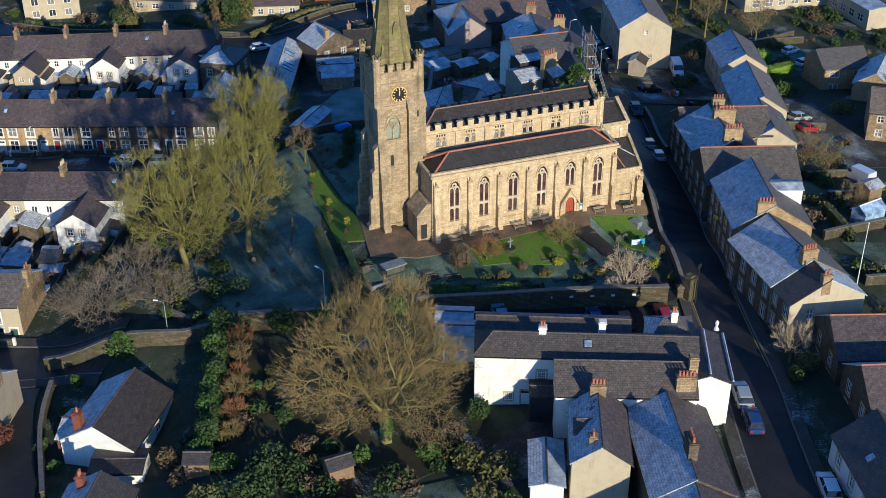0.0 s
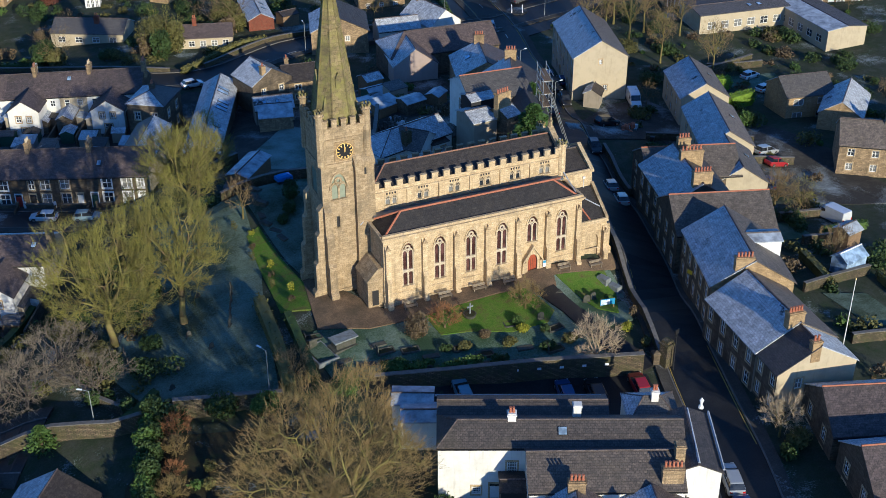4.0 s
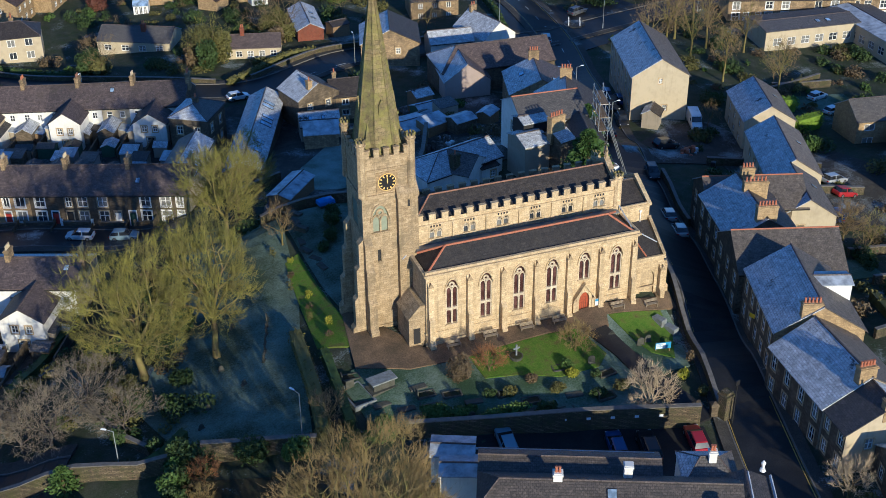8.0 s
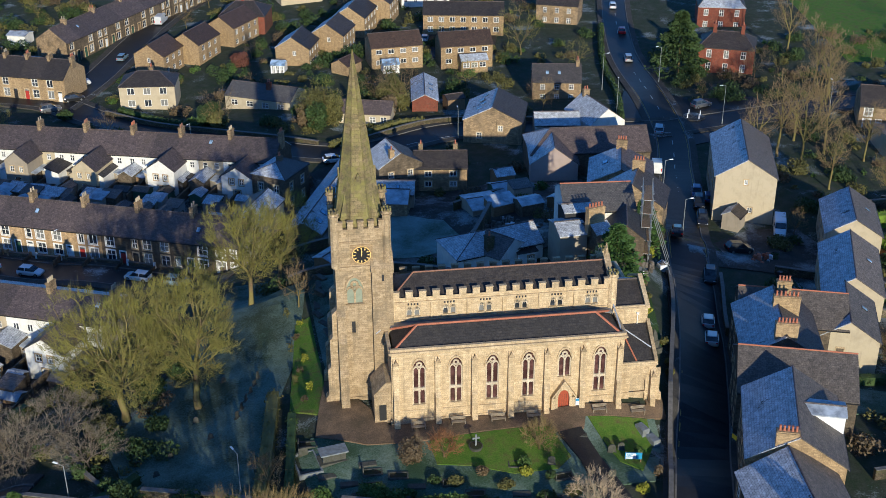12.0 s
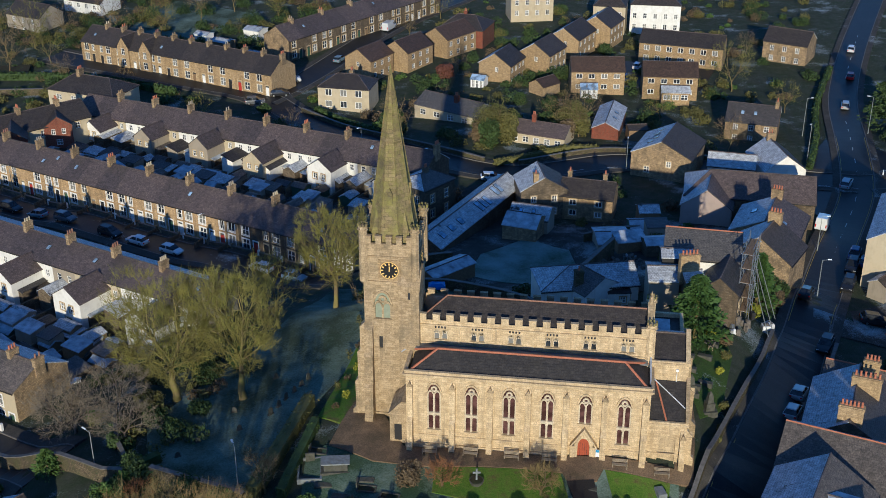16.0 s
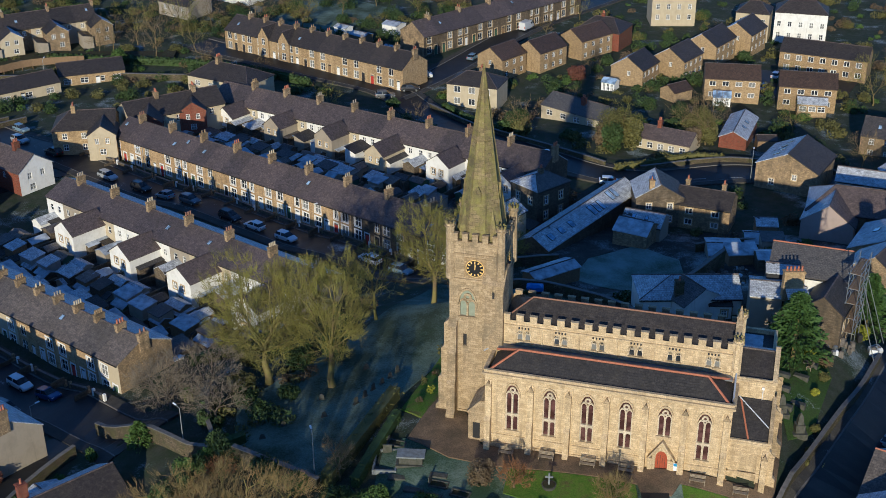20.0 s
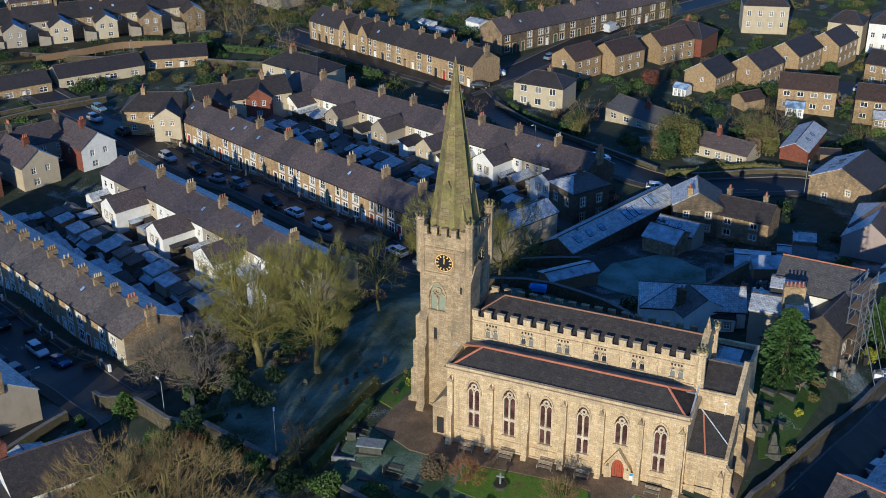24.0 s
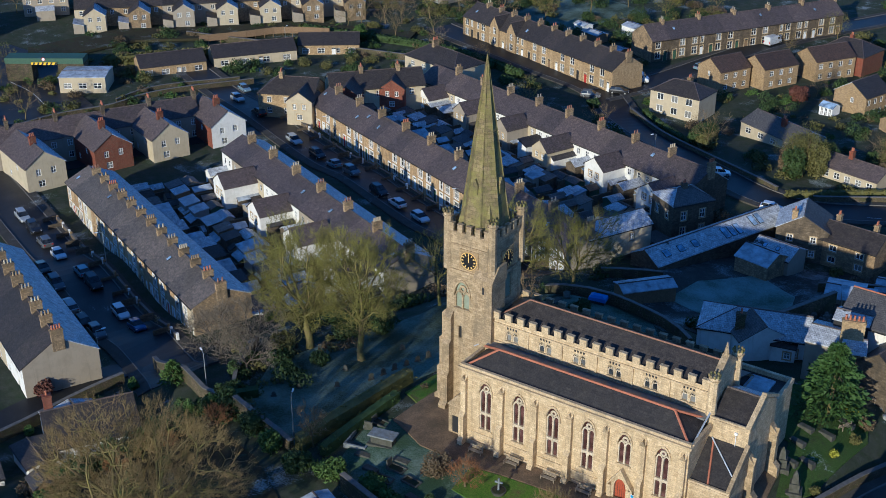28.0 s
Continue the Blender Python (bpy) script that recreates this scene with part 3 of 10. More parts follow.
# ---- walls with openings, windows ----
def wall_face(g, o, ux, n, width, z0, z1, holes=(), reveal=0.14):
    """A flat wall from o along ux, facing n, from z0 to z1, with holes (s0, s1, h0, h1) and their reveals."""
    o, ux, n = Vector(o), Vector(ux), Vector(n)
    ss = sorted({0.0, float(width), *(v for h in holes for v in h[:2])})
    zs = sorted({float(z0), float(z1), *(v for h in holes for v in h[2:4])})
    def P(s, z, d=0.0):
        p = o + ux * s - n * d
        return (p.x, p.y, z)
    flip = ux.cross((0, 0, 1)).dot(n) < 0
    def quad(a, b, c, d):
        g.add([a, b, c, d], [(0, 3, 2, 1) if flip else (0, 1, 2, 3)])
    for i in range(len(ss) - 1):
        for j in range(len(zs) - 1):
            sm, zm = (ss[i] + ss[i + 1]) / 2, (zs[j] + zs[j + 1]) / 2
            if any(h[0] < sm < h[1] and h[2] < zm < h[3] for h in holes):
                continue
            quad(P(ss[i], zs[j]), P(ss[i + 1], zs[j]), P(ss[i + 1], zs[j + 1]), P(ss[i], zs[j + 1]))
    for a, b, c, d in (h[:4] for h in holes):
        quad(P(a, c), P(a, c, reveal), P(a, d, reveal), P(a, d))
        quad(P(b, c, reveal), P(b, c), P(b, d), P(b, d, reveal))
        quad(P(a, c), P(b, c), P(b, c, reveal), P(a, c, reveal))
        quad(P(a, d, reveal), P(b, d, reveal), P(b, d), P(a, d))
    return g


def arch(w, spring, top, n=7):
    """Half-width points of a pointed arch from the left foot over the apex to the right, as (s, z)."""
    pts = []
    h = top - spring
    for i in range(n + 1):
        t = i / n
        pts.append((-w / 2 * (1 - t ** 1.55), spring + h * math.sin(t * math.pi / 2) ** 0.92))
    return pts + [(-s, z) for s, z in reversed(pts[:-1])]


def gothic_window(parent, x, y, w, z0, z1, lights=2, transom=None, glassmat="leaded_glass", stonemat="dressed_stone", hood=True, depth=0.28):
    """A pointed traceried window in a wall facing -y: glass, mullions and tracery, and a hood mould."""
    spring = z1 - w * 0.95
    prof = arch(w, spring, z1)
    g = Geo()
    outline = [(x + s, y + depth, z) for s, z in [(-w / 2, z0), (w / 2, z0)] + list(reversed(prof))]
    g.solid(outline, (0, 0.04, 0))
    t = Geo()
    bar = 0.13 if w > 1 else 0.09
    t.box(x - w / 2, x - w / 2 + bar, y + 0.08, y + depth - 0.003, z0, spring + 0.2)
    t.box(x + w / 2 - bar, x + w / 2, y + 0.08, y + depth - 0.003, z0, spring + 0.2)
    for k in range(1, lights):
        xx = x - w / 2 + w * k / lights
        t.box(xx - 0.10, xx + 0.10, y + 0.05, y + depth - 0.004, z0, spring + (0.25 if lights < 3 else 0.1))
    lw = w / lights
    for k in range(lights):
        cx = x - w / 2 + lw * (k + 0.5)
        for base in ([spring] if transom is None else [spring, transom]):
            a = arch(lw - 0.2, base - 0.1, base + lw * 0.5, 4)
            b = arch(lw, base - 0.1, base + lw * 0.8, 4)
            for i in range(len(a) - 1):
                t.solid([(cx + a[i][0], y + 0.1, a[i][1]), (cx + a[i + 1][0], y + 0.1, a[i + 1][1]), (cx + b[i + 1][0], y + 0.1, b[i + 1][1]), (cx + b[i][0], y + 0.1, b[i][1])], (0, depth - 0.12, 0))
        if transom is not None:
            t.box(cx - lw / 2, cx + lw / 2, y + 0.06, y + depth - 0.005, transom + lw * 0.36, transom + lw * 0.80)
    # a small roundel in the head of the window
    r0, r1, cz = w * 0.11, w * 0.25, z1 - w * 0.46
    for i in range(10):
        a0, a1 = 6.2832 * i / 10, 6.2832 * (i + 1) / 10
        t.solid([(x + r0 * math.cos(a0), y + 0.1, cz + r0 * math.sin(a0)), (x + r1 * math.cos(a0), y + 0.1, cz + r1 * math.sin(a0)), (x + r1 * math.cos(a1), y + 0.1, cz + r1 * math.sin(a1)), (x + r0 * math.cos(a1), y + 0.1, cz + r0 * math.sin(a1))], (0, depth - 0.13, 0))
    win = part("window", t, "tracery_stone" if stonemat == "dressed_stone" else stonemat, parent)
    part("pane", g, glassmat, win)
    s = Geo()
    rim = arch(w + 0.02, spring, z1 + 0.01)
    out = [(-w / 2 - 0.01, z1 + 0.01), (w / 2 + 0.01, z1 + 0.01)]
    half = len(rim) // 2
    for side in (-1, 1):
        pts = rim[:half + 1] if side < 0 else rim[half:]
        corner = out[0] if side < 0 else out[1]
        s = Geo().solid([(x + corner[0], y, corner[1])] + [(x + q[0], y, q[1]) for q in pts], (0, depth, 0))
        part("spandrel", s, stonemat, win)
    if hood:
        h = Geo()
        a, b = arch(w + 0.1, spring, z1 + 0.06), arch(w + 0.42, spring - 0.05, z1 + 0.3)
        h.ring([[(x + p[0], y - 0.11, p[1]), (x + q[0], y - 0.11, q[1]), (x + q[0], y - 0.002, q[1]), (x + p[0], y - 0.002, p[1])] for p, q in zip(a, b)])
        part("hood_mould", h, stonemat, win)
    sl = Geo().solid([(x - w / 2 - 0.1, y - 0.1, z0), (x + w / 2 + 0.1, y - 0.1, z0), (x + w / 2 + 0.1, y - 0.1, z0 - 0.16), (x - w / 2 - 0.1, y - 0.1, z0 - 0.16)], (0, 0.098, 0))
    part("sill", sl, stonemat, win)
    return win


def buttress(parent, x, y, w, stages, mat="church_stone", face=(0, -1), cap=True, z0=-2.0):
    """A stepped buttress that stands out from a wall at (x, y): stages are (top, depth), each with a sloping weathering."""
    fx, fy = face
    ux, uy = -fy, fx
    def P(s, d, z):
        return (x + ux * s + fx * d, y + uy * s + fy * d, z)
    g = Geo()
    lo = z0
    for k, (top, dep) in enumerate(stages):
        nxt = stages[k + 1][1] if k + 1 < len(stages) else 0.0
        wt = top + (dep - nxt) * 1.1
        poly = [P(-w / 2, 0, lo), P(-w / 2, dep, lo), P(-w / 2, dep, top), P(-w / 2, nxt, wt), P(-w / 2, 0, wt)]
        g.solid(poly, (ux * w, uy * w, 0))
        lo = wt
    but = part("buttress", g, mat, parent)
    if cap:
        dep, top = stages[-1][1], stages[-1][0]
        c = Geo()
        c.solid([P(-w / 2 - 0.04, dep + 0.05, top - 0.12), P(w / 2 + 0.04, dep + 0.05, top - 0.12), P(0, dep + 0.05, top + 0.5)], (-fx * (dep + 0.04), -fy * (dep + 0.04), 0))
        part("gablet", c, "tower_stone", but)
    return but


def merlons(parent, a, b, z, tall, w, gap, thick, mat, name="merlon"):
    a, b = Vector(a), Vector(b)
    d = (b - a).normalized()
    n = max(1, round(((b - a).length + gap) / (w + gap)))
    pitch = ((b - a).length + gap) / n
    me = Geo().box(-w / 2, w / 2, -thick / 2, thick / 2, 0, tall).box(-w / 2 - 0.04, w / 2 + 0.04, -thick / 2 - 0.05, thick / 2 + 0.05, tall + 0.002, tall + 0.09).mesh(name, mat)
    turn = math.atan2(d.y, d.x)
    for i in range(n):
        p = a + d * (w / 2 + i * pitch)
        part(name, me, None, parent, m=Matrix.Translation((p.x, p.y, z)) @ Matrix.Rotation(turn, 4, 'Z'))


def pinnacle(parent, x, y, z0, z1, r, mat="tower_stone", crown=True):
    g = Geo()
    t = math.pi / 8
    g.cyl(x, y, z0, z1 - 0.7, r, r * 0.92, 8, t)
    g.cyl(x, y, z1 - 0.7, z1 - 0.55, r * 1.2, r * 1.25, 8, t)
    g.cyl(x, y, z1 - 0.55, z1 - 0.25, r * 1.0, r * 0.95, 8, t)
    p = part("pinnacle", g, mat, parent)
    if crown:
        c = Geo()
        for i in range(8):
            a = t + 6.2832 * i / 8
            c.box(x + r * 0.95 * math.cos(a) - 0.09, x + r * 0.95 * math.cos(a) + 0.09, y + r * 0.95 * math.sin(a) - 0.09, y + r * 0.95 * math.sin(a) + 0.09, z1 - 0.253, z1 + 0.06)
        part("crown", c, "spire_stone", p)
    return p


def roof_slab(g, poly, thick=0.14):
    return g.solid(poly, (0, 0, -thick))


def ridge_strip(parent, pts, mat="terracotta", r=0.13, name="ridge_tiles"):
    g = Geo()
    for a, b in pts:
        g.tube(a, b, r, r, 6)
    return part(name, g, mat, parent)


# ---- the church ----
def build_church():
    ch = thing("church", Matrix(), "sandstone parish church with battlemented nave, tower and tall mossy spire", "church")
    G0 = -2.0
    bays = [0.0, 4.0, 8.0, 12.0, 16.0, 20.0]
    # south aisle
    g = Geo()
    holes = []
    for k, b in enumerate(bays):
        z0 = 4.3 if k == 4 else 2.1
        holes.append((b - 0.72 + 3, b + 0.72 + 3, z0, 7.75))
    holes.append((16 - 0.62 + 3, 16 + 0.62 + 3, 0.1, 2.5))
    wall_face(g, (-3, 0, 0), (1, 0, 0), (0, -1, 0), 25.6, G0, 8.6, holes, 0.4)
    wall_face(g, (-3, 16, 0), (1, 0, 0), (0, 1, 0), 25.6, G0, 8.6)
    wall_face(g, (-3, 0, 0), (0, 1, 0), (-1, 0, 0), 16, G0, 8.6)
    wall_face(g, (22.6, 0, 0), (0, 1, 0), (1, 0, 0), 16, G0, 8.6)
    part("aisle_wall", g, "church_stone", ch)
    for k, b in enumerate(bays):
        if k == 4:
            gothic_window(ch, b, 0, 1.44, 4.3, 7.75, 2)
        else:
            gothic_window(ch, b, 0, 1.44, 2.1, 7.75, 2, 3.6)
    for b in (-2.55, 2, 6, 10, 14, 18, 22.15):
        buttress(ch, b, 0, 0.62, [(0.35, 1.05), (3.3, 0.8), (7.6, 0.42)])
    c = Geo()
    c.box(-3.16, 22.76, -0.16, 0.3, 8.6, 8.78).box(-3.28, 22.88, -0.3, 0.3, 8.783, 8.98).box(-3.1, 22.7, -0.1, 0.25, 8.983, 9.3)
    c.box(-3.28, -2.9, 0.303, 5.0, 8.6, 9.1).box(22.5, 22.88, 0.303, 5.0, 8.6, 9.1)
    part("cornice", c, "dressed_stone", ch)
    p = Geo()
    p.box(-3.14, 13.9, -0.14, -0.003, G0, 0.3).box(18.1, 22.74, -0.14, -0.003, G0, 0.3).box(-3.12, 22.72, -0.09, -0.004, 1.25, 1.42)
    part("plinth", p, "dressed_stone", ch)
    # door with its gabled surround
    d = Geo()
    prof = arch(1.24, 1.75, 2.7, 6)
    d.solid([(16 + q, -0.1, z) for q, z in [(-0.62, 0.05), (0.62, 0.05)] + list(reversed(prof))], (0, 0.06, 0))
    door = part("door", d, "door_oak", ch, "red-brown arched wooden door")
    dp = Geo()
    for xx in (15.62, 15.86, 16.1, 16.34):
        dp.box(xx, xx + 0.03, -0.12, -0.103, 0.1, 2.0)
    part("door_strips", dp, "dark_paint", door)
    g = Geo()
    a, b = arch(1.28, 1.75, 2.72, 6), arch(1.9, 1.7, 3.1, 6)
    for i in range(len(a) - 1):
        g.solid([(16 + a[i][0], -0.42, a[i][1]), (16 + a[i + 1][0], -0.42, a[i + 1][1]), (16 + b[i + 1][0], -0.42, b[i + 1][1]), (16 + b[i][0], -0.42, b[i][1])], (0, 0.7, 0))
    verge = lambda q: 1.75 + (1 - abs(q) / 1.24) * 1.95
    for i in range(len(b) - 1):
        g.solid([(16 + b[i][0], -0.4, b[i][1]), (16 + b[i + 1][0], -0.4, b[i + 1][1]), (16 + b[i + 1][0], -0.4, verge(b[i + 1][0])), (16 + b[i][0], -0.4, verge(b[i][0]))], (0, 0.36, 0))
    for sg in (-1, 1):
        g.box(16 + sg * 0.80 - 0.15, 16 + sg * 0.80 + 0.15, -0.42, -0.002, G0, 1.72)
        g.box(16 + sg * 1.17 - 0.22, 16 + sg * 1.17 + 0.22, -0.5, -0.003, G0, 1.72)
        g.solid([(16 + sg * 1.42, -0.62, 1.55), (16 + sg * 1.42, -0.62, 1.82), (16, -0.62, 3.98), (16, -0.62, 3.7)], (0, 0.6, 0))
    part("doorway", g, "dressed_stone", ch)
    # aisle roofs, each a low hipped roof with red ridge tiles
    rg = Geo()
    E0, E1, zs, zr, zv = -2.7, 22.3, 8.95, 10.75, 9.8
    roof_slab(rg, [(E0, 0.3, zs), (E1, 0.3, zs), (19.8, 2.35, zr), (0.1, 2.35, zr)])
    roof_slab(rg, [(E1, 0.3, zs), (E1, 4.95, zs), (19.8, 2.35, zr)])
    roof_slab(rg, [(E0, 4.95, zs), (E0, 0.3, zs), (0.1, 2.35, zr)])
    roof_slab(rg, [(E1, 4.95, zv - 0.6), (E0, 4.95, zv - 0.6), (0.1, 2.35, zr), (19.8, 2.35, zr)])
    part("aisle_roof", rg, "church_slate", ch)
    ridge_strip(ch, [((0.1, 2.35, zr + 0.03), (19.8, 2.35, zr + 0.03)), ((19.8, 2.35, zr + 0.03), (22.2, 0.4, zs + 0.1)), ((0.1, 2.35, zr + 0.03), (-2.6, 0.4, zs + 0.1)),
                     ((19.8, 2.35, zr + 0.03), (22.2, 4.6, zs + 0.5)), ((0.1, 2.35, zr + 0.03), (-2.6, 3.9, zs + 0.6))])
    ng = Geo()
    roof_slab(ng, [(E0, 15.7, zs), (E1, 15.7, zs), (E1, 11.05, 10.6), (E0, 11.05, 10.6)])
    part("aisle_roof", ng, "slate_frost_light", ch)
    gl = Geo().box(-2.6, 22.2, 3.95, 4.98, 9.55, 9.72)
    part("gutter_lead", gl, "lead", ch)
    part("lead_flashing", Geo().tube((-2.5, 4.9, 9.9), (-4.2, 4.2, 8.9), 0.07, 0.07, 4), "lead_frost", ch)
    part("lead_flashing", Geo().tube((22.45, 4.7, 10.2), (22.5, 1.2, 8.9), 0.09, 0.09, 4), "lead_frost", ch)
    # nave
    nv = Geo()
    cl = [(b + 2.5 + dx - 0.34, b + 2.5 + dx + 0.34, 10.35, 11.5) for b in bays for dx in (-0.42, 0.42)]
    wall_face(nv, (-2.5, 5, 0), (1, 0, 0), (0, -1, 0), 24.9, 8.5, 12.7, cl, 0.3)
    wall_face(nv, (-2.5, 11, 0), (1, 0, 0), (0, 1, 0), 24.9, 8.5, 12.7)
    wall_face(nv, (22.4, 5, 0), (0, 1, 0), (1, 0, 0), 6, 8.5, 12.7)
    wall_face(nv, (-2.5, 5, 0), (0, 1, 0), (-1, 0, 0), 6, 8.5, 12.7)
    nv.solid([(22.4, 4.9, 12.7), (22.4, 11.1, 12.7), (22.4, 8, 14.6)], (-0.4, 0, 0))
    part("nave_wall", nv, "church_stone", ch)
    for b in bays:
        for dx in (-0.42, 0.42):
            gothic_window(ch, b + dx, 5, 0.68, 10.35, 11.5, 1, None, "window_glass", "dressed_stone", False, 0.22)
        for q in range(4):
            part("blind_light", Geo().box(b - 0.62 + q * 0.34, b - 0.44 + q * 0.34, 4.975, 4.997, 11.72, 12.0), "dark_paint", ch)
    part("string_course", Geo().box(-2.4, 22.5, 4.86, 4.998, 12.05, 12.2), "dressed_stone", ch)
    part("string_course", Geo().box(-2.4, 22.5, 4.88, 4.997, 9.9, 10.0), "dressed_stone", ch)
    for b in (2, 6, 10, 14, 18):
        part("pilaster", Geo().box(b - 0.08, b + 0.08, 4.85, 4.996, 10.0, 12.05), "dressed_stone", ch)
    merlons(ch, (-2.3, 4.98, 0), (22.1, 4.98, 0), 12.7, 0.72, 0.78, 0.66, 0.34, "dressed_stone")
    merlons(ch, (-2.3, 11.02, 0), (22.1, 11.02, 0), 12.7, 0.44, 0.78, 0.66, 0.34, "tower_stone")
    pr = Geo()
    roof_slab(pr, [(-2.4, 5.25, 12.45), (22.0, 5.25, 12.45), (22.0, 8, 14.15), (0.35, 8, 14.15)])
    roof_slab(pr, [(-2.4, 10.75, 12.45), (-2.4, 5.25, 12.45), (0.35, 8, 14.15)])
    part("nave_roof", pr, "church_slate", ch)
    pn = Geo()
    roof_slab(pn, [(22.0, 10.75, 12.45), (-2.4, 10.75, 12.45), (0.35, 8, 14.15), (22.0, 8, 14.15)])
    part("nave_roof", pn, "slate_frost_light", ch)
    ridge_strip(ch, [((0.35, 8, 14.18), (22.0, 8, 14.18)), ((0.35, 8, 14.18), (-2.3, 5.4, 12.55))], "ridge_clay", 0.10)
    gc = Geo()
    gc.solid([(22.55, 4.8, 12.6), (22.55, 4.8, 12.95), (22.55, 8, 15.0), (22.55, 8, 14.6)], (-0.7, 0, 0)).solid([(22.55, 11.2, 12.6), (22.55, 11.2, 12.95), (22.55, 8, 15.0), (22.55, 8, 14.6)], (-0.7, 0, 0))
    gc.cyl(22.2, 8, 14.8, 15.4, 0.3, 0.22, 6).cyl(22.2, 8, 15.4, 16.3, 0.22, 0.04, 6).box(22.12, 22.28, 7.7, 8.3, 15.7, 15.85)
    part("gable_coping", gc, "tower_stone", ch)
    for yy in (5.1, 10.9):
        pinnacle(ch, 22.35, yy, 8.9, 14.2, 0.52, "church_stone")
    # chancel and its low chapel
    cw = Geo()
    wall_face(cw, (22.6, 4.6, 0), (1, 0, 0), (0, -1, 0), 3.9, G0, 9.5)
    wall_face(cw, (26.5, 4.6, 0), (0, 1, 0), (1, 0, 0), 7.2, G0, 9.5)
    wall_face(cw, (22.6, 11.8, 0), (1, 0, 0), (0, 1, 0), 3.9, G0, 9.5)
    cw.solid([(26.5, 4.6, 9.5), (26.5, 11.8, 9.5), (26.5, 8.2, 11.5)], (-0.35, 0, 0))
    part("chancel_wall", cw, "church_stone", ch)
    cc = Geo().box(22.6, 26.65, 4.42, 4.75, 9.5, 9.72).box(22.6, 26.6, 4.5, 4.7, 9.723, 9.95)
    cc.solid([(26.62, 4.4, 9.6), (26.62, 4.4, 9.9), (26.62, 8.2, 11.95), (26.62, 8.2, 11.6)], (-0.5, 0, 0)).solid([(26.62, 12, 9.6), (26.62, 12, 9.9), (26.62, 8.2, 11.95), (26.62, 8.2, 11.6)], (-0.5, 0, 0))
    part("chancel_cornice", cc, "dressed_stone", ch)
    part("string_course", Geo().box(22.62, 26.55, 4.55, 4.598, 5.0, 5.15), "dressed_stone", ch)
    cr = Geo()
    roof_slab(cr, [(22.6, 4.8, 9.65), (26.2, 4.8, 9.65), (26.2, 8.2, 11.3), (22.6, 8.2, 11.3)])
    part("chancel_roof", cr, "church_slate", ch)
    cn = Geo()
    roof_slab(cn, [(26.2, 11.7, 9.65), (22.6, 11.7, 9.65), (22.6, 8.2, 11.3), (26.2, 8.2, 11.3)])
    part("chancel_roof", cn, "slate_frost", ch)
    vw = Geo()
    wall_face(vw, (26.2, 11.85, 0), (0, 1, 0), (1, 0, 0), 5.6, G0, 8.2)
    wall_face(vw, (20.6, 17.45, 0), (1, 0, 0), (0, 1, 0), 5.6, G0, 8.2)
    wall_face(vw, (20.6, 11.85, 0), (0, 1, 0), (-1, 0, 0), 5.6, G0, 8.2)
    part("vestry_wall", vw, "church_stone", ch)
    vp = Geo().box(25.9, 26.3, 11.85, 17.5, 8.2, 8.75).box(20.5, 20.9, 11.85, 17.5, 8.2, 8.75).box(20.9, 25.9, 17.1, 17.5, 8.2, 8.75)
    part("vestry_parapet", vp, "dressed_stone", ch)
    part("vestry_roof", Geo().box(20.9, 25.9, 11.85, 17.1, 8.0, 8.25), "church_slate", ch)
    part("vestry_skylight", Geo().box(22.3, 24.8, 13.6, 16.4, 8.252, 8.45), "sheet_frost", ch)
    ridge_strip(ch, [((22.6, 8.2, 11.33), (26.1, 8.2, 11.33))], "slate_brown", 0.12)
    buttress(ch, 26.5, 5.2, 0.8, [(2.0, 1.3), (6.0, 0.8)], "tower_stone", (1, 0))
    buttress(ch, 26.5, 11.3, 0.8, [(2.0, 1.3), (6.0, 0.8)], "tower_stone", (1, 0))
    dp2 = Geo()
    dp2.tube((25.3, 4.5, 5.0), (25.3, 4.5, 9.0), 0.045, 0.045, 5).box(25.15, 25.45, 4.4, 4.58, 8.8, 9.05)
    part("downpipe", dp2, "white_paint", ch)
    aw = Geo()
    wall_face(aw, (22.6, 0.5, 0), (1, 0, 0), (0, -1, 0), 4.0, G0, 4.6, [(1.1, 2.9, -0.3, 3.3)], 0.25)
    wall_face(aw, (26.6, 0.5, 0), (0, 1, 0), (1, 0, 0), 4.1, G0, 4.6)
    part("chapel_wall", aw, "church_stone", ch)
    bl = Geo()
    bl.box(23.6, 25.6, 0.74, 0.8, -0.5, 3.4)
    prof = arch(1.8, 2.1, 3.28, 6)
    half = len(prof) // 2
    for pts, cx in ((prof[:half + 1], -0.92), (prof[half:], 0.92)):
        for i in range(len(pts) - 1):
            bl.solid([(24.6 + cx, 0.5, 3.32), (24.6 + pts[i][0], 0.5, pts[i][1]), (24.6 + pts[i + 1][0], 0.5, pts[i + 1][1])], (0, 0.24, 0))
    part("blind_arch", bl, "dressed_stone", ch)
    ac = Geo().box(22.6, 26.75, 0.34, 0.7, 4.603, 4.8).box(22.6, 26.7, 0.4, 0.66, 4.803, 5.05)
    part("string_course", Geo().box(22.62, 26.68, 0.42, 0.497, 1.0, 1.15), "dressed_stone", ch)
    part("chapel_cornice", ac, "dressed_stone", ch)
    ar = Geo()
    roof_slab(ar, [(22.6, 0.7, 4.85), (26.4, 0.7, 4.85), (26.4, 4.55, 7.6), (22.6, 4.55, 7.6)])
    part("chapel_roof", ar, "church_slate", ch)
    ap = Geo()
    ap.solid([(26.75, 0.45, 4.6), (26.75, 0.45, 5.2), (26.75, 4.6, 8.1), (26.75, 4.6, 4.6)], (-0.4, 0, 0))
    part("chapel_parapet", ap, "tower_stone", ch)
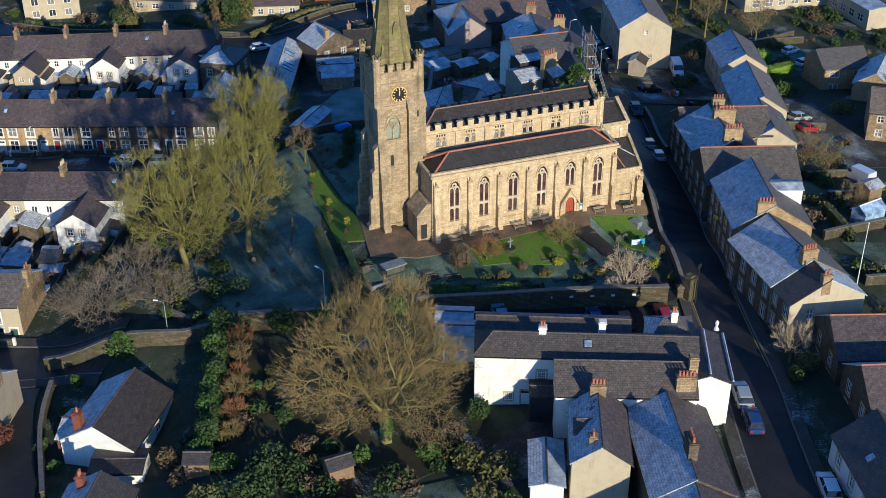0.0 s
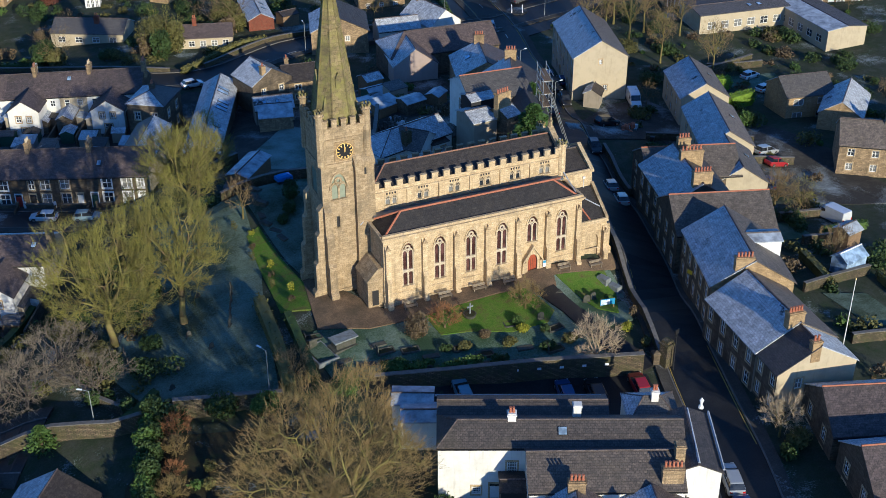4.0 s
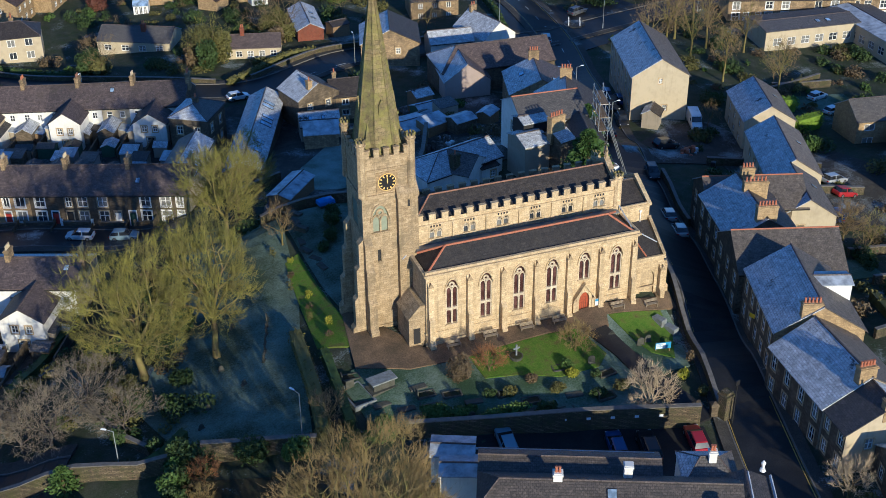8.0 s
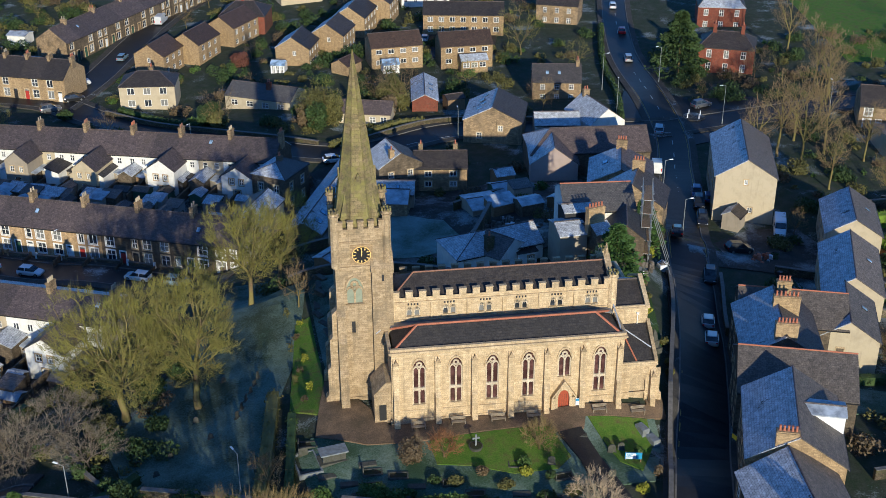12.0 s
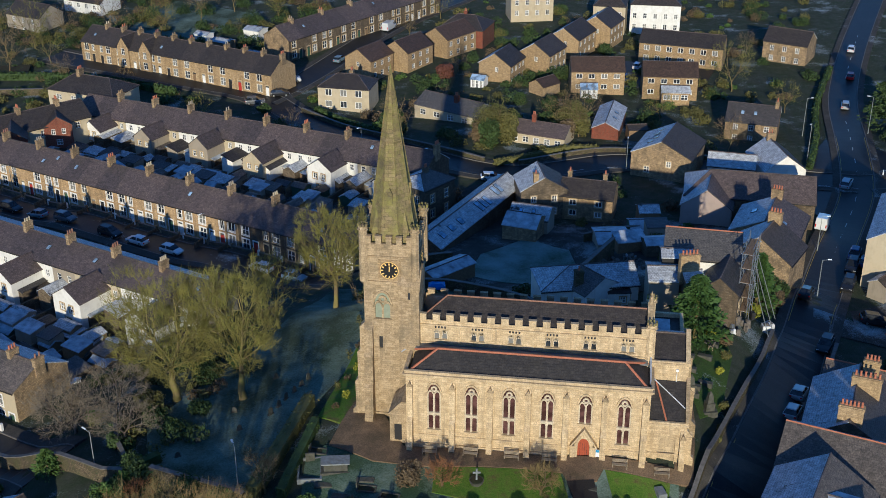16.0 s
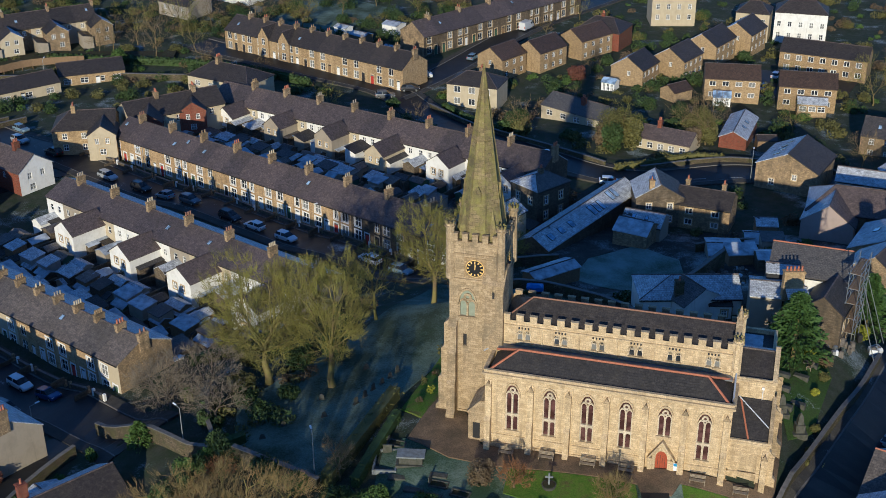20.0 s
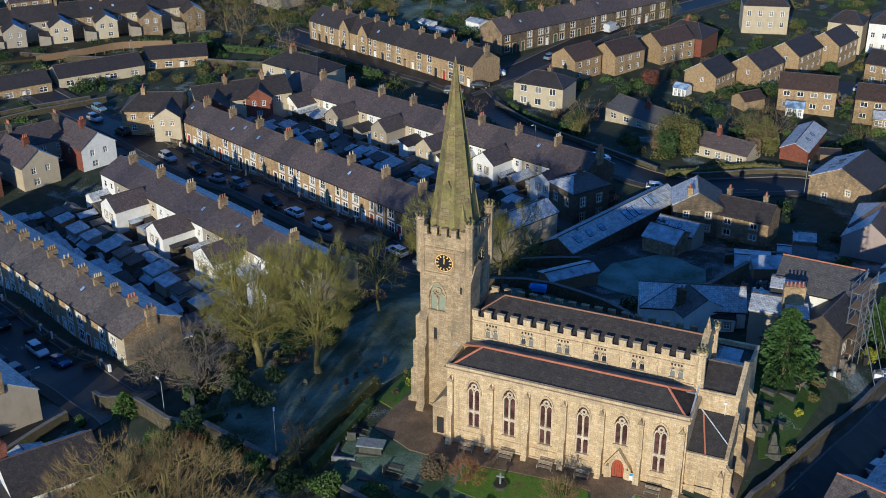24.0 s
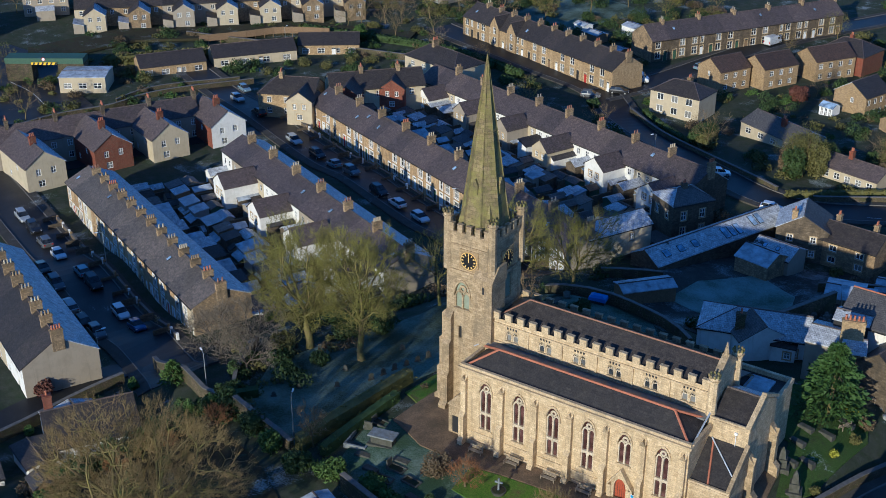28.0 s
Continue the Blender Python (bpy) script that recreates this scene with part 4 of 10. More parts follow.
    ridge_strip(ch, [((23.2, 4.4, 7.55), (24.4, 0.8, 5.0))], "terracotta", 0.1)
    fl = Geo().tube((23.0, 4.45, 7.7), (26.3, 1.9, 5.95), 0.08, 0.08, 4)
    part("lead_flashing", fl, "lead_frost", ch)
    buttress(ch, 26.25, 0.5, 0.6, [(0.6, 0.9), (3.4, 0.6)])
    buttress(ch, 26.6, 0.9, 0.6, [(0.6, 0.9), (3.4, 0.6)], "church_stone", (1, 0))
    # tower
    X0, X1, Y0, Y1 = -8.3, -2.6, 5.0, 10.8
    tw = Geo()
    wall_face(tw, (X0, Y0, 0), (1, 0, 0), (0, -1, 0), X1 - X0, G0, 21.2, [(1.05, 2.95, 12.4, 15.55), (1.55, 1.95, 8.7, 10.2)], 0.3)
    wall_face(tw, (X0, Y0, 0), (0, 1, 0), (-1, 0, 0), Y1 - Y0, G0, 21.2, [(1.95, 3.85, 12.4, 15.55)], 0.3)
    wall_face(tw, (X1, Y0, 0), (0, 1, 0), (1, 0, 0), Y1 - Y0, G0, 21.2, [(1.95, 3.85, 13.6, 16.4)], 0.3)
    wall_face(tw, (X0, Y1, 0), (1, 0, 0), (0, 1, 0), X1 - X0, G0, 21.2)
    tw.box(X0 + 0.3, X1 - 0.3, Y0 + 0.3, Y1 - 0.3, 20.7, 20.9)
    part("tower_wall", tw, "tower_stone", ch)
    st = Geo()
    for z, o in ((16.75, 0.14), (20.95, 0.16), (0.2, 0.16)):
        st = Geo().box(X0 - o, X1 + o, Y0 - o, Y0 - 0.002, z, z + 0.22).box(X0 - o, X1 + o, Y1 + 0.002, Y1 + o, z, z + 0.22)
        st.box(X0 - o, X0 - 0.002, Y0 - 0.002, Y1 + 0.002, z, z + 0.22).box(X1 + 0.002, X1 + o, Y0 - 0.002, Y1 + 0.002, z, z + 0.22)
        part("string_course", st, "tower_stone", ch)
    part("string_course", Geo().box(X0 + 0.5, X1 - 0.5, Y0 - 0.07, Y0 - 0.003, 19.75, 19.95), "tower_stone", ch)
    gothic_window(ch, X0 + 2.0, Y0, 1.9, 12.4, 15.55, 2, None, "louvre_green", "tower_stone", True, 0.25)
    wm = part("window", Geo().box(X0 + 0.22, X0 + 0.26, Y0 + 1.95, Y0 + 3.85, 12.4, 15.55), "louvre_green", ch)
    lv = Geo()
    for k in range(10):
        lv.box(X0 + 0.08, X0 + 0.215, Y0 + 1.95, Y0 + 3.85, 12.5 + k * 0.3, 12.6 + k * 0.3)
    part("louvre", lv, "louvre_green", wm)
    wm = part("window", Geo().box(X1 - 0.26, X1 - 0.22, Y0 + 1.95, Y0 + 3.85, 13.6, 16.4), "louvre_green", ch)
    lv = Geo()
    for k in range(9):
        lv.box(X1 - 0.215, X1 - 0.08, Y0 + 1.95, Y0 + 3.85, 13.7 + k * 0.3, 13.8 + k * 0.3)
    part("louvre", lv, "louvre_green", wm)
    part("slit_window", Geo().box(X0 + 1.55, X0 + 1.95, Y0 + 0.2, Y0 + 0.26, 8.7, 10.2), "dark_paint", ch)
    # clock faces to the south and east
    for mt, lab in ((Matrix.Translation((-5.45, Y0, 18.35)), "black clock dial with gilt numerals"), (Matrix.Translation((X1, 7.9, 18.35)) @ Matrix.Rotation(radians(90), 4, 'Z'), "black clock dial with gilt numerals")):
        ck = part("clock", Geo().box(-1.35, 1.35, -0.09, -0.003, -1.35, 1.35), "yellow_stone", ch, lab, mt @ Matrix.Diagonal((0.88, 1, 0.88, 1)))
        dg = Geo()
        dg.ring([[(r * math.cos(6.2832 * i / 28), yy, r * math.sin(6.2832 * i / 28)) for i in range(28)] for r, yy in ((1.14, -0.095), (1.14, -0.15))])
        part("rim", dg, "gold", ck)
        dd = Geo()
        dd.ring([[(r * math.cos(6.2832 * i / 28), yy, r * math.sin(6.2832 * i / 28)) for i in range(28)] for r, yy in ((1.06, -0.153), (1.06, -0.17))])
        part("dial", dd, "clock_black", ck)
        for i in range(12):
            a = 6.2832 * i / 12
            c0, s0 = math.cos(a), math.sin(a)
            nm = Geo().solid([(0.72 * c0 - 0.06 * s0, -0.174, 0.72 * s0 + 0.06 * c0), (0.98 * c0 - 0.09 * s0, -0.174, 0.98 * s0 + 0.09 * c0), (0.98 * c0 + 0.09 * s0, -0.174, 0.98 * s0 - 0.09 * c0), (0.72 * c0 + 0.06 * s0, -0.174, 0.72 * s0 - 0.06 * c0)], (0, -0.012, 0))
            part("numeral", nm, "gold", ck)
        hd = Geo()
        hd.solid([(-0.04, -0.19, -0.15), (0.04, -0.19, -0.15), (0.03, -0.19, 0.88), (-0.03, -0.19, 0.88)], (0, -0.012, 0))
        hd.solid([(-0.06, -0.203, -0.1), (0.06, -0.203, -0.1), (0.12, -0.203, 0.55), (0.03, -0.203, 0.58)], (0, -0.012, 0))
        part("pointers", hd, "gold", ck)
    # corner buttresses, stair turret and parapet
    for bx, by, fc in ((X0 + 0.45, Y0, (0, -1)), (X0, Y0 + 0.45, (-1, 0)), (X0, Y1 - 0.45, (-1, 0)), (X0 + 0.45, Y1, (0, 1)), (X1, Y1 - 0.45, (1, 0))):
        buttress(ch, bx, by, 0.95, [(0.5, 1.65), (4.2, 1.3), (8.0, 0.95), (11.2, 0.6)], "tower_stone", fc, False)
    tt = Geo()
    tt.box(-4.45, -2.2, 4.35, 7.0, G0, 16.4)
    tt.solid([(-4.55, 4.25, 16.4), (-4.55, 4.25, 16.9), (-4.55, 5.6, 18.3), (-4.55, 7.1, 18.3), (-4.55, 7.1, 16.4)], (2.45, 0, 0))
    tur = part("stair_turret", tt, "tower_stone", ch)
    part("slit_window", Geo().box(-3.4, -3.15, 4.33, 4.347, 15.3, 16.1), "dark_paint", tur)
    # small porch in the angle between tower and aisle
    po = Geo()
    po.box(-4.9, -3.0, 0.4, 4.3, G0, 3.4)
    po.solid([(-5.05, 0.3, 3.4), (-2.95, 0.3, 3.4), (-2.95, 0.3, 5.0), (-3.6, 0.3, 5.0)], (0, 4.0, 0))
    ppo = part("stair_porch", po, "tower_stone", ch)
    part("porch_door", Geo().box(-4.4, -3.6, 0.36, 0.397, 0.1, 2.1), "dark_paint", ppo)
    merlons(ch, (X0 + 0.35, Y0 - 0.02, 0), (X1 - 0.35, Y0 - 0.02, 0), 21.45, 0.8, 0.62, 0.5, 0.36, "tower_stone")
    merlons(ch, (X0 + 0.35, Y1 + 0.02, 0), (X1 - 0.35, Y1 + 0.02, 0), 21.45, 0.8, 0.62, 0.5, 0.36, "tower_stone")
    merlons(ch, (X0 - 0.02, Y0 + 0.35, 0), (X0 - 0.02, Y1 - 0.35, 0), 21.45, 0.8, 0.62, 0.5, 0.36, "tower_stone")
    merlons(ch, (X1 + 0.02, Y0 + 0.35, 0), (X1 + 0.02, Y1 - 0.35, 0), 21.45, 0.8, 0.62, 0.5, 0.36, "tower_stone")
    pw = Geo()
    for a, b, c0, c1 in ((X0 - 0.16, X1 + 0.16, Y0 - 0.2, Y0 + 0.16), (X0 - 0.16, X1 + 0.16, Y1 - 0.16, Y1 + 0.2), (X0 - 0.2, X0 + 0.16, Y0 + 0.163, Y1 - 0.163), (X1 - 0.16, X1 + 0.2, Y0 + 0.163, Y1 - 0.163)):
        pw.box(a, b, c0, c1, 21.172, 21.45)
    part("parapet", pw, "tower_stone", ch)
    for px, py in ((X0 + 0.1, Y0 + 0.1), (X1 - 0.1, Y0 + 0.1), (X0 + 0.1, Y1 - 0.1), (X1 - 0.1, Y1 - 0.1)):
        pinnacle(ch, px, py, 16.9, 23.6, 0.5)
    cx, cy = (X0 + X1) / 2, (Y0 + Y1) / 2
    sp = Geo()
    R = 2.55
    rings = []
    for z, r in ((20.9, R), (24.0, R * 0.835), (28.0, R * 0.62), (31.95, R * 0.41), (32.2, R * 0.44), (32.5, R * 0.385), (36.0, R * 0.195), (39.3, 0.09), (39.9, 0.05)):
        rings.append([(cx + r / math.cos(math.pi / 8) * math.cos(math.pi / 8 + math.pi / 4 * i), cy + r / math.cos(math.pi / 8) * math.sin(math.pi / 8 + math.pi / 4 * i), z) for i in range(8)])
    sp.ring(rings)
    spire = part("spire", sp, "spire_stone", ch, "octagonal stone spire green with moss")
    for i in range(8):
        a = math.pi / 8 + math.pi / 4 * i
        q = R / math.cos(math.pi / 8)
        rb = Geo().tube((cx + q * math.cos(a), cy + q * math.sin(a), 20.9), (cx, cy, 40.0), 0.1, 0.04, 4)
        part("rib", rb, "spire_stone", spire)
    for i in range(4):
        a = math.pi / 4 + math.pi / 2 * i
        b = Geo()
        foot = [(cx + 3.2 * math.cos(a), cy + 3.2 * math.sin(a), 21.0)]
        t = Vector((-math.sin(a), math.cos(a), 0))
        p0, p1 = Vector((cx + 2.5 * math.cos(a), cy + 2.5 * math.sin(a), 21)) + t * 0.8, Vector((cx + 2.5 * math.cos(a), cy + 2.5 * math.sin(a), 21)) - t * 0.8
        top = (cx + 1.85 * math.cos(a), cy + 1.85 * math.sin(a), 25.4)
        b.add([foot[0], tuple(p0), tuple(p1), top], [(0, 1, 3), (0, 3, 2), (1, 2, 3), (0, 2, 1)])
        part("broach", b, "spire_stone", spire)
    for i in range(4):
        a = math.pi / 2 * i
        for r, z, h in ((2.0, 25.6, 1.7), (0.85, 33.3, 0.7)):
            l = Geo()
            c = Vector((cx + r * math.cos(a), cy + r * math.sin(a), z))
            t = Vector((-math.sin(a), math.cos(a), 0))
            o = Vector((math.cos(a), math.sin(a), 0))
            w = 0.32 if r > 1 else 0.14
            l.solid([c + t * w, c - t * w, c - t * w + Vector((0, 0, h * 0.6)), c + Vector((0, 0, h)), c + t * w + Vector((0, 0, h * 0.6))], -o * 0.75)
            part("lucarne", l, "spire_stone", spire)
    return ch


build_church()

# ---- houses ----
WIN = {}
FOOT = []


def lattice(w, h, b, bx, bz, y0=-0.02, y1=0.05):
    """A window frame with its glazing bars, all in one piece."""
    xs, zs = [-w / 2, -w / 2 + b], [0.0, b]
    for c, r in bx:
        xs += [c - r, c + r]
    for c, r in bz:
        zs += [c - r, c + r]
    xs += [w / 2 - b, w / 2]
    zs += [h - b, h]
    nx, nz = len(xs), len(zs)
    vs = [(x, y, z) for y in (y0, y1) for z in zs for x in xs]
    def at_(k, i, j):
        return (k * nz + j) * nx + i
    def full(i, j):
        return 0 <= i < nx - 1 and 0 <= j < nz - 1 and (i % 2 == 0 or j % 2 == 0)
    fs = []
    for i in range(nx - 1):
        for j in range(nz - 1):
            if not full(i, j):
                continue
            fs.append((at_(0, i, j), at_(0, i + 1, j), at_(0, i + 1, j + 1), at_(0, i, j + 1)))
            fs.append((at_(1, i, j), at_(1, i, j + 1), at_(1, i + 1, j + 1), at_(1, i + 1, j)))
            for di, dj, p, q in ((-1, 0, (i, j + 1), (i, j)), (1, 0, (i + 1, j), (i + 1, j + 1)), (0, -1, (i, j), (i + 1, j)), (0, 1, (i + 1, j + 1), (i, j + 1))):
                if not full(i + di, j + dj):
                    fs.append((at_(0, *p), at_(1, *p), at_(1, *q), at_(0, *q)))
    return Geo().add(vs, fs)


def window_meshes(w, h, style):
    key = (round(w, 2), round(h, 2), style)
    if key not in WIN:
        b = 0.10
        bx, bz = [], []
        if style in ("double", "white") or w > 1.3:
            bx.append((0.0, 0.045))
        if w > 2.0:
            bx += [(-w / 4, 0.03), (w / 4, 0.03)]
        if style in ("sash", "white"):
            bz.append((h * 0.55, 0.035))
        if style == "georgian":
            bx, bz = [(-w / 4, 0.018), (0.0, 0.018), (w / 4, 0.018)], [(h * 0.25, 0.018), (h * 0.5, 0.018), (h * 0.75, 0.018)]
        f = lattice(w, h, b, sorted(bx), sorted(bz))
        p = Geo().box(-w / 2 + 0.01, w / 2 - 0.01, 0.012, 0.03, 0.01, h - 0.01)
        # a stone surround of sill, jambs and lintel in one ring
        inner = [(-w / 2 - 0.002, -0.002), (w / 2 + 0.002, -0.002), (w / 2 + 0.002, h + 0.002), (-w / 2 - 0.002, h + 0.002)]
        outer = [(-w / 2 - 0.15, -0.16), (w / 2 + 0.15, -0.16), (w / 2 + 0.15, h + 0.2), (-w / 2 - 0.15, h + 0.2)]
        vs = [(x, y, z) for y in (-0.15, -0.103) for x, z in inner + outer]
        s = Geo().add(vs, [f for i in range(4) for j in [(i + 1) % 4] for f in ((i, 4 + i, 4 + j, j), (4 + i, 12 + i, 12 + j, 4 + j), (i, j, 8 + j, 8 + i))])
        WIN[key] = (f.mesh("window", "dark_paint" if style == "dark" else "white_paint"), p.mesh("pane", "window_glass"), s.mesh("surround", "dressed_stone"), s.mesh("surround", "white_paint"))
    return WIN[key]


def window_at(parent, m, w, h, style="white", surround=True):
    f, p, s, sw = window_meshes(w, h, style)
    win = part("window", f, None, parent, m=m)
    part("pane", p, None, win)
    if surround:
        part("surround", sw if surround == "white" else s, None, win)
    return win


CHIM = {}


def chimney(parent, x, y, z0, w, d, tall, pots, mat="house_stone", potmat="terracotta"):
    key = (w, d, tall, pots, mat, potmat)
    if key not in CHIM:
        g = Geo().box(-w / 2, w / 2, -d / 2, d / 2, -1.6, tall - 0.25).box(-w / 2 - 0.08, w / 2 + 0.08, -d / 2 - 0.08, d / 2 + 0.08, tall - 0.248, tall - 0.1).box(-w / 2 + 0.02, w / 2 - 0.02, -d / 2 + 0.02, d / 2 - 0.02, tall - 0.098, tall)
        pt = Geo().cyl(0, 0, -0.02, 0.12, 0.16, 0.15, 8).cyl(0, 0, 0.12, 0.5, 0.125, 0.105, 8).cyl(0, 0, 0.5, 0.58, 0.14, 0.14, 8)
        CHIM[key] = (g.mesh("chimney", mat), pt.mesh("chimney_pot", potmat))
    g, pt = CHIM[key]
    c = part("chimney", g, None, parent, m=Matrix.Translation((x, y, z0)))
    for i in range(pots):
        t = (i + 0.5) / pots - 0.5
        part("chimney_pot", pt, None, c, m=Matrix.Translation((t * (w - 0.2) if w >= d else 0, t * (d - 0.2) if d > w else 0, tall)))
    return c


def house(name, m, L, d, he, rise, wall="house_stone", roofs=("slate", "slate_frost"), hips=(0, 0), wins=(), doors=(), chims=(), label="", group="", category="house",
          slope=0.0, style="white", endwall=None, ridge="slate_brown", over=0.22, verge=0.14, skylights=(), surround=True, foot=2.5, gutter=True, chimmat=None, potmat="terracotta", party=""):
    """A pitched-roof building. Local x runs along the ridge, -y is the front; z = 0 is the ground. wins: (side, along, sill, w, h), side f, b, l or r."""
    H = thing(name, m, label, category, group)
    FOOT.append((m.translation.x, m.translation.y, m[0][0], m[1][0], L / 2 + 0.6, d / 2 + 0.6))
    zr = he + rise
    sides = {"f": (Vector((-L / 2, -d / 2, 0)), Vector((1, 0, 0)), Vector((0, -1, 0)), L), "b": (Vector((L / 2, d / 2, 0)), Vector((-1, 0, 0)), Vector((0, 1, 0)), L),
             "l": (Vector((-L / 2, d / 2, 0)), Vector((0, -1, 0)), Vector((-1, 0, 0)), d), "r": (Vector((L / 2, -d / 2, 0)), Vector((0, 1, 0)), Vector((1, 0, 0)), d)}
    def is_gable(s):
        return (s == "l" and not hips[0]) or (s == "r" and not hips[1])
    for grp in (("f",), ("b",), ("l",), ("r",)):
        if grp[0] in party:
            continue
        g = Geo()
        for s in grp:
            o, ux, n, wd = sides[s]
            holes = [(a + wd / 2 - w / 2, a + wd / 2 + w / 2, z, z + h) for q, a, z, w, h in wins if q == s and z + h < he]
            holes += [(a + wd / 2 - w / 2, a + wd / 2 + w / 2, -0.05, h) for q, a, w, h, *_ in doors if q == s]
            wall_face(g, o, ux, n, wd, -foot, he, holes, 0.14)
            if is_gable(s):
                p0, p1 = o, o + ux * wd
                g.solid([(p0.x, p0.y, he), (p1.x, p1.y, he), ((p0.x + p1.x) / 2, 0, zr)], -n * 0.25)
        part("wall", g.shear(slope), wall if grp[0] in "fb" or not endwall else endwall, H)
    x0, x1, k = -L / 2 - verge, L / 2 + verge, rise / (d / 2)
    ye, ze = d / 2 + over, he - over * k
    ra, rb = x0 + (hips[0] if hips[0] > 0 else 0), x1 - hips[1]
    t = 0.13
    polys = [([(x0, -ye, ze + t), (x1, -ye, ze + t), (rb, 0, zr + t), (ra, 0, zr + t)], roofs[0]), ([(x1, ye, ze + t), (x0, ye, ze + t), (ra, 0, zr + t), (rb, 0, zr + t)], roofs[1])]
    if hips[0] > 0:
        polys.append(([(x0, ye, ze + t), (x0, -ye, ze + t), (ra, 0, zr + t)], roofs[2] if len(roofs) > 2 else roofs[1]))
    if hips[1] > 0:
        polys.append(([(x1, -ye, ze + t), (x1, ye, ze + t), (rb, 0, zr + t)], roofs[3] if len(roofs) > 3 else roofs[0]))
    for poly, mt in polys:
        part("roof_slope", roof_slab(Geo(), poly, t).shear(slope), mt, H)
    rg = Geo().tube((ra, 0, zr + t + 0.02), (rb, 0, zr + t + 0.02), 0.11, 0.11, 5)
    if hips[0] > 0:
        rg.tube((ra, 0, zr + t), (x0, -ye, ze + t), 0.08, 0.08, 4).tube((ra, 0, zr + t), (x0, ye, ze + t), 0.08, 0.08, 4)
    if hips[1] > 0:
        rg.tube((rb, 0, zr + t), (x1, -ye, ze + t), 0.08, 0.08, 4).tube((rb, 0, zr + t), (x1, ye, ze + t), 0.08, 0.08, 4)
    part("ridge_tiles", rg.shear(slope), ridge, H)
    if gutter:
        for sg in (-1,):
            gt = Geo().box(x0, x1, sg * (ye + 0.05) - 0.06, sg * (ye + 0.05) + 0.06, ze - 0.1, ze + 0.02)
            part("gutter", gt.shear(slope), "black_metal", H)
    for q, a, z, w, h in wins:
        o, ux, n, wd = sides[q]
        p = o + ux * (a + wd / 2) - n * 0.1
        turn = math.atan2(n.y, n.x) + math.pi / 2
        window_at(H, Matrix.Translation((p.x, p.y, z + slope * p.x)) @ Matrix.Rotation(turn, 4, 'Z'), w, h, style, surround)
    for q, a, w, h, *mt in doors:
        o, ux, n, wd = sides[q]
        p = o + ux * (a + wd / 2) - n * 0.08
        turn = math.atan2(n.y, n.x) + math.pi / 2
        dr = part("door", Geo().box(-w / 2 + 0.02, w / 2 - 0.02, -0.02, 0.04, -0.03, h - 0.45).box(-w / 2, w / 2, -0.03, 0.05, h - 0.43, h - 0.36), mt[0] if mt else "white_paint", H, m=Matrix.Translation((p.x, p.y, slope * p.x)) @ Matrix.Rotation(turn, 4, 'Z'))
        part("fanlight", Geo().box(-w / 2 + 0.02, w / 2 - 0.02, 0.0, 0.03, h - 0.35, h - 0.01), "window_glass", dr)
        part("surround", Geo().box(-w / 2 - 0.16, w / 2 + 0.16, -0.14, -0.083, h, h + 0.22).box(-w / 2 - 0.16, -w / 2 - 0.002, -0.14, -0.083, -0.02, h - 0.002).box(w / 2 + 0.002, w / 2 + 0.16, -0.14, -0.083, -0.02, h - 0.002), "white_paint" if surround == "white" else "dressed_stone", dr)
    for x, y, w, dd, tall, pots in chims:
        zz = zr - abs(y) * k + slope * x
        chimney(H, x, y, zz, w, dd, tall, pots, potmat=potmat, mat=chimmat or (wall if wall not in ("white_render", "cream_render", "grey_render", "pink_render") else "house_stone"))
    for sd, x, f, w, h in skylights:
        sg = -1 if sd == "f" else 1
        y = sg * d / 2 * (1 - f)
        z = he + rise * f + t + slope * x
        ang = math.atan(k) * (-sg)
        mm = Matrix.Translation((x, y, z)) @ Matrix.Rotation(ang if sg > 0 else ang, 4, 'X')
        sk = part("skylight", Geo().box(-w / 2, w / 2, -h / 2, h / 2, 0.0, 0.09), "dark_paint", H, m=mm)
        part("pane", Geo().box(-w / 2 + 0.06, w / 2 - 0.06, -h / 2 + 0.06, h / 2 - 0.06, 0.092, 0.1), "skylight_glass", sk)
    return H


OUT = {}


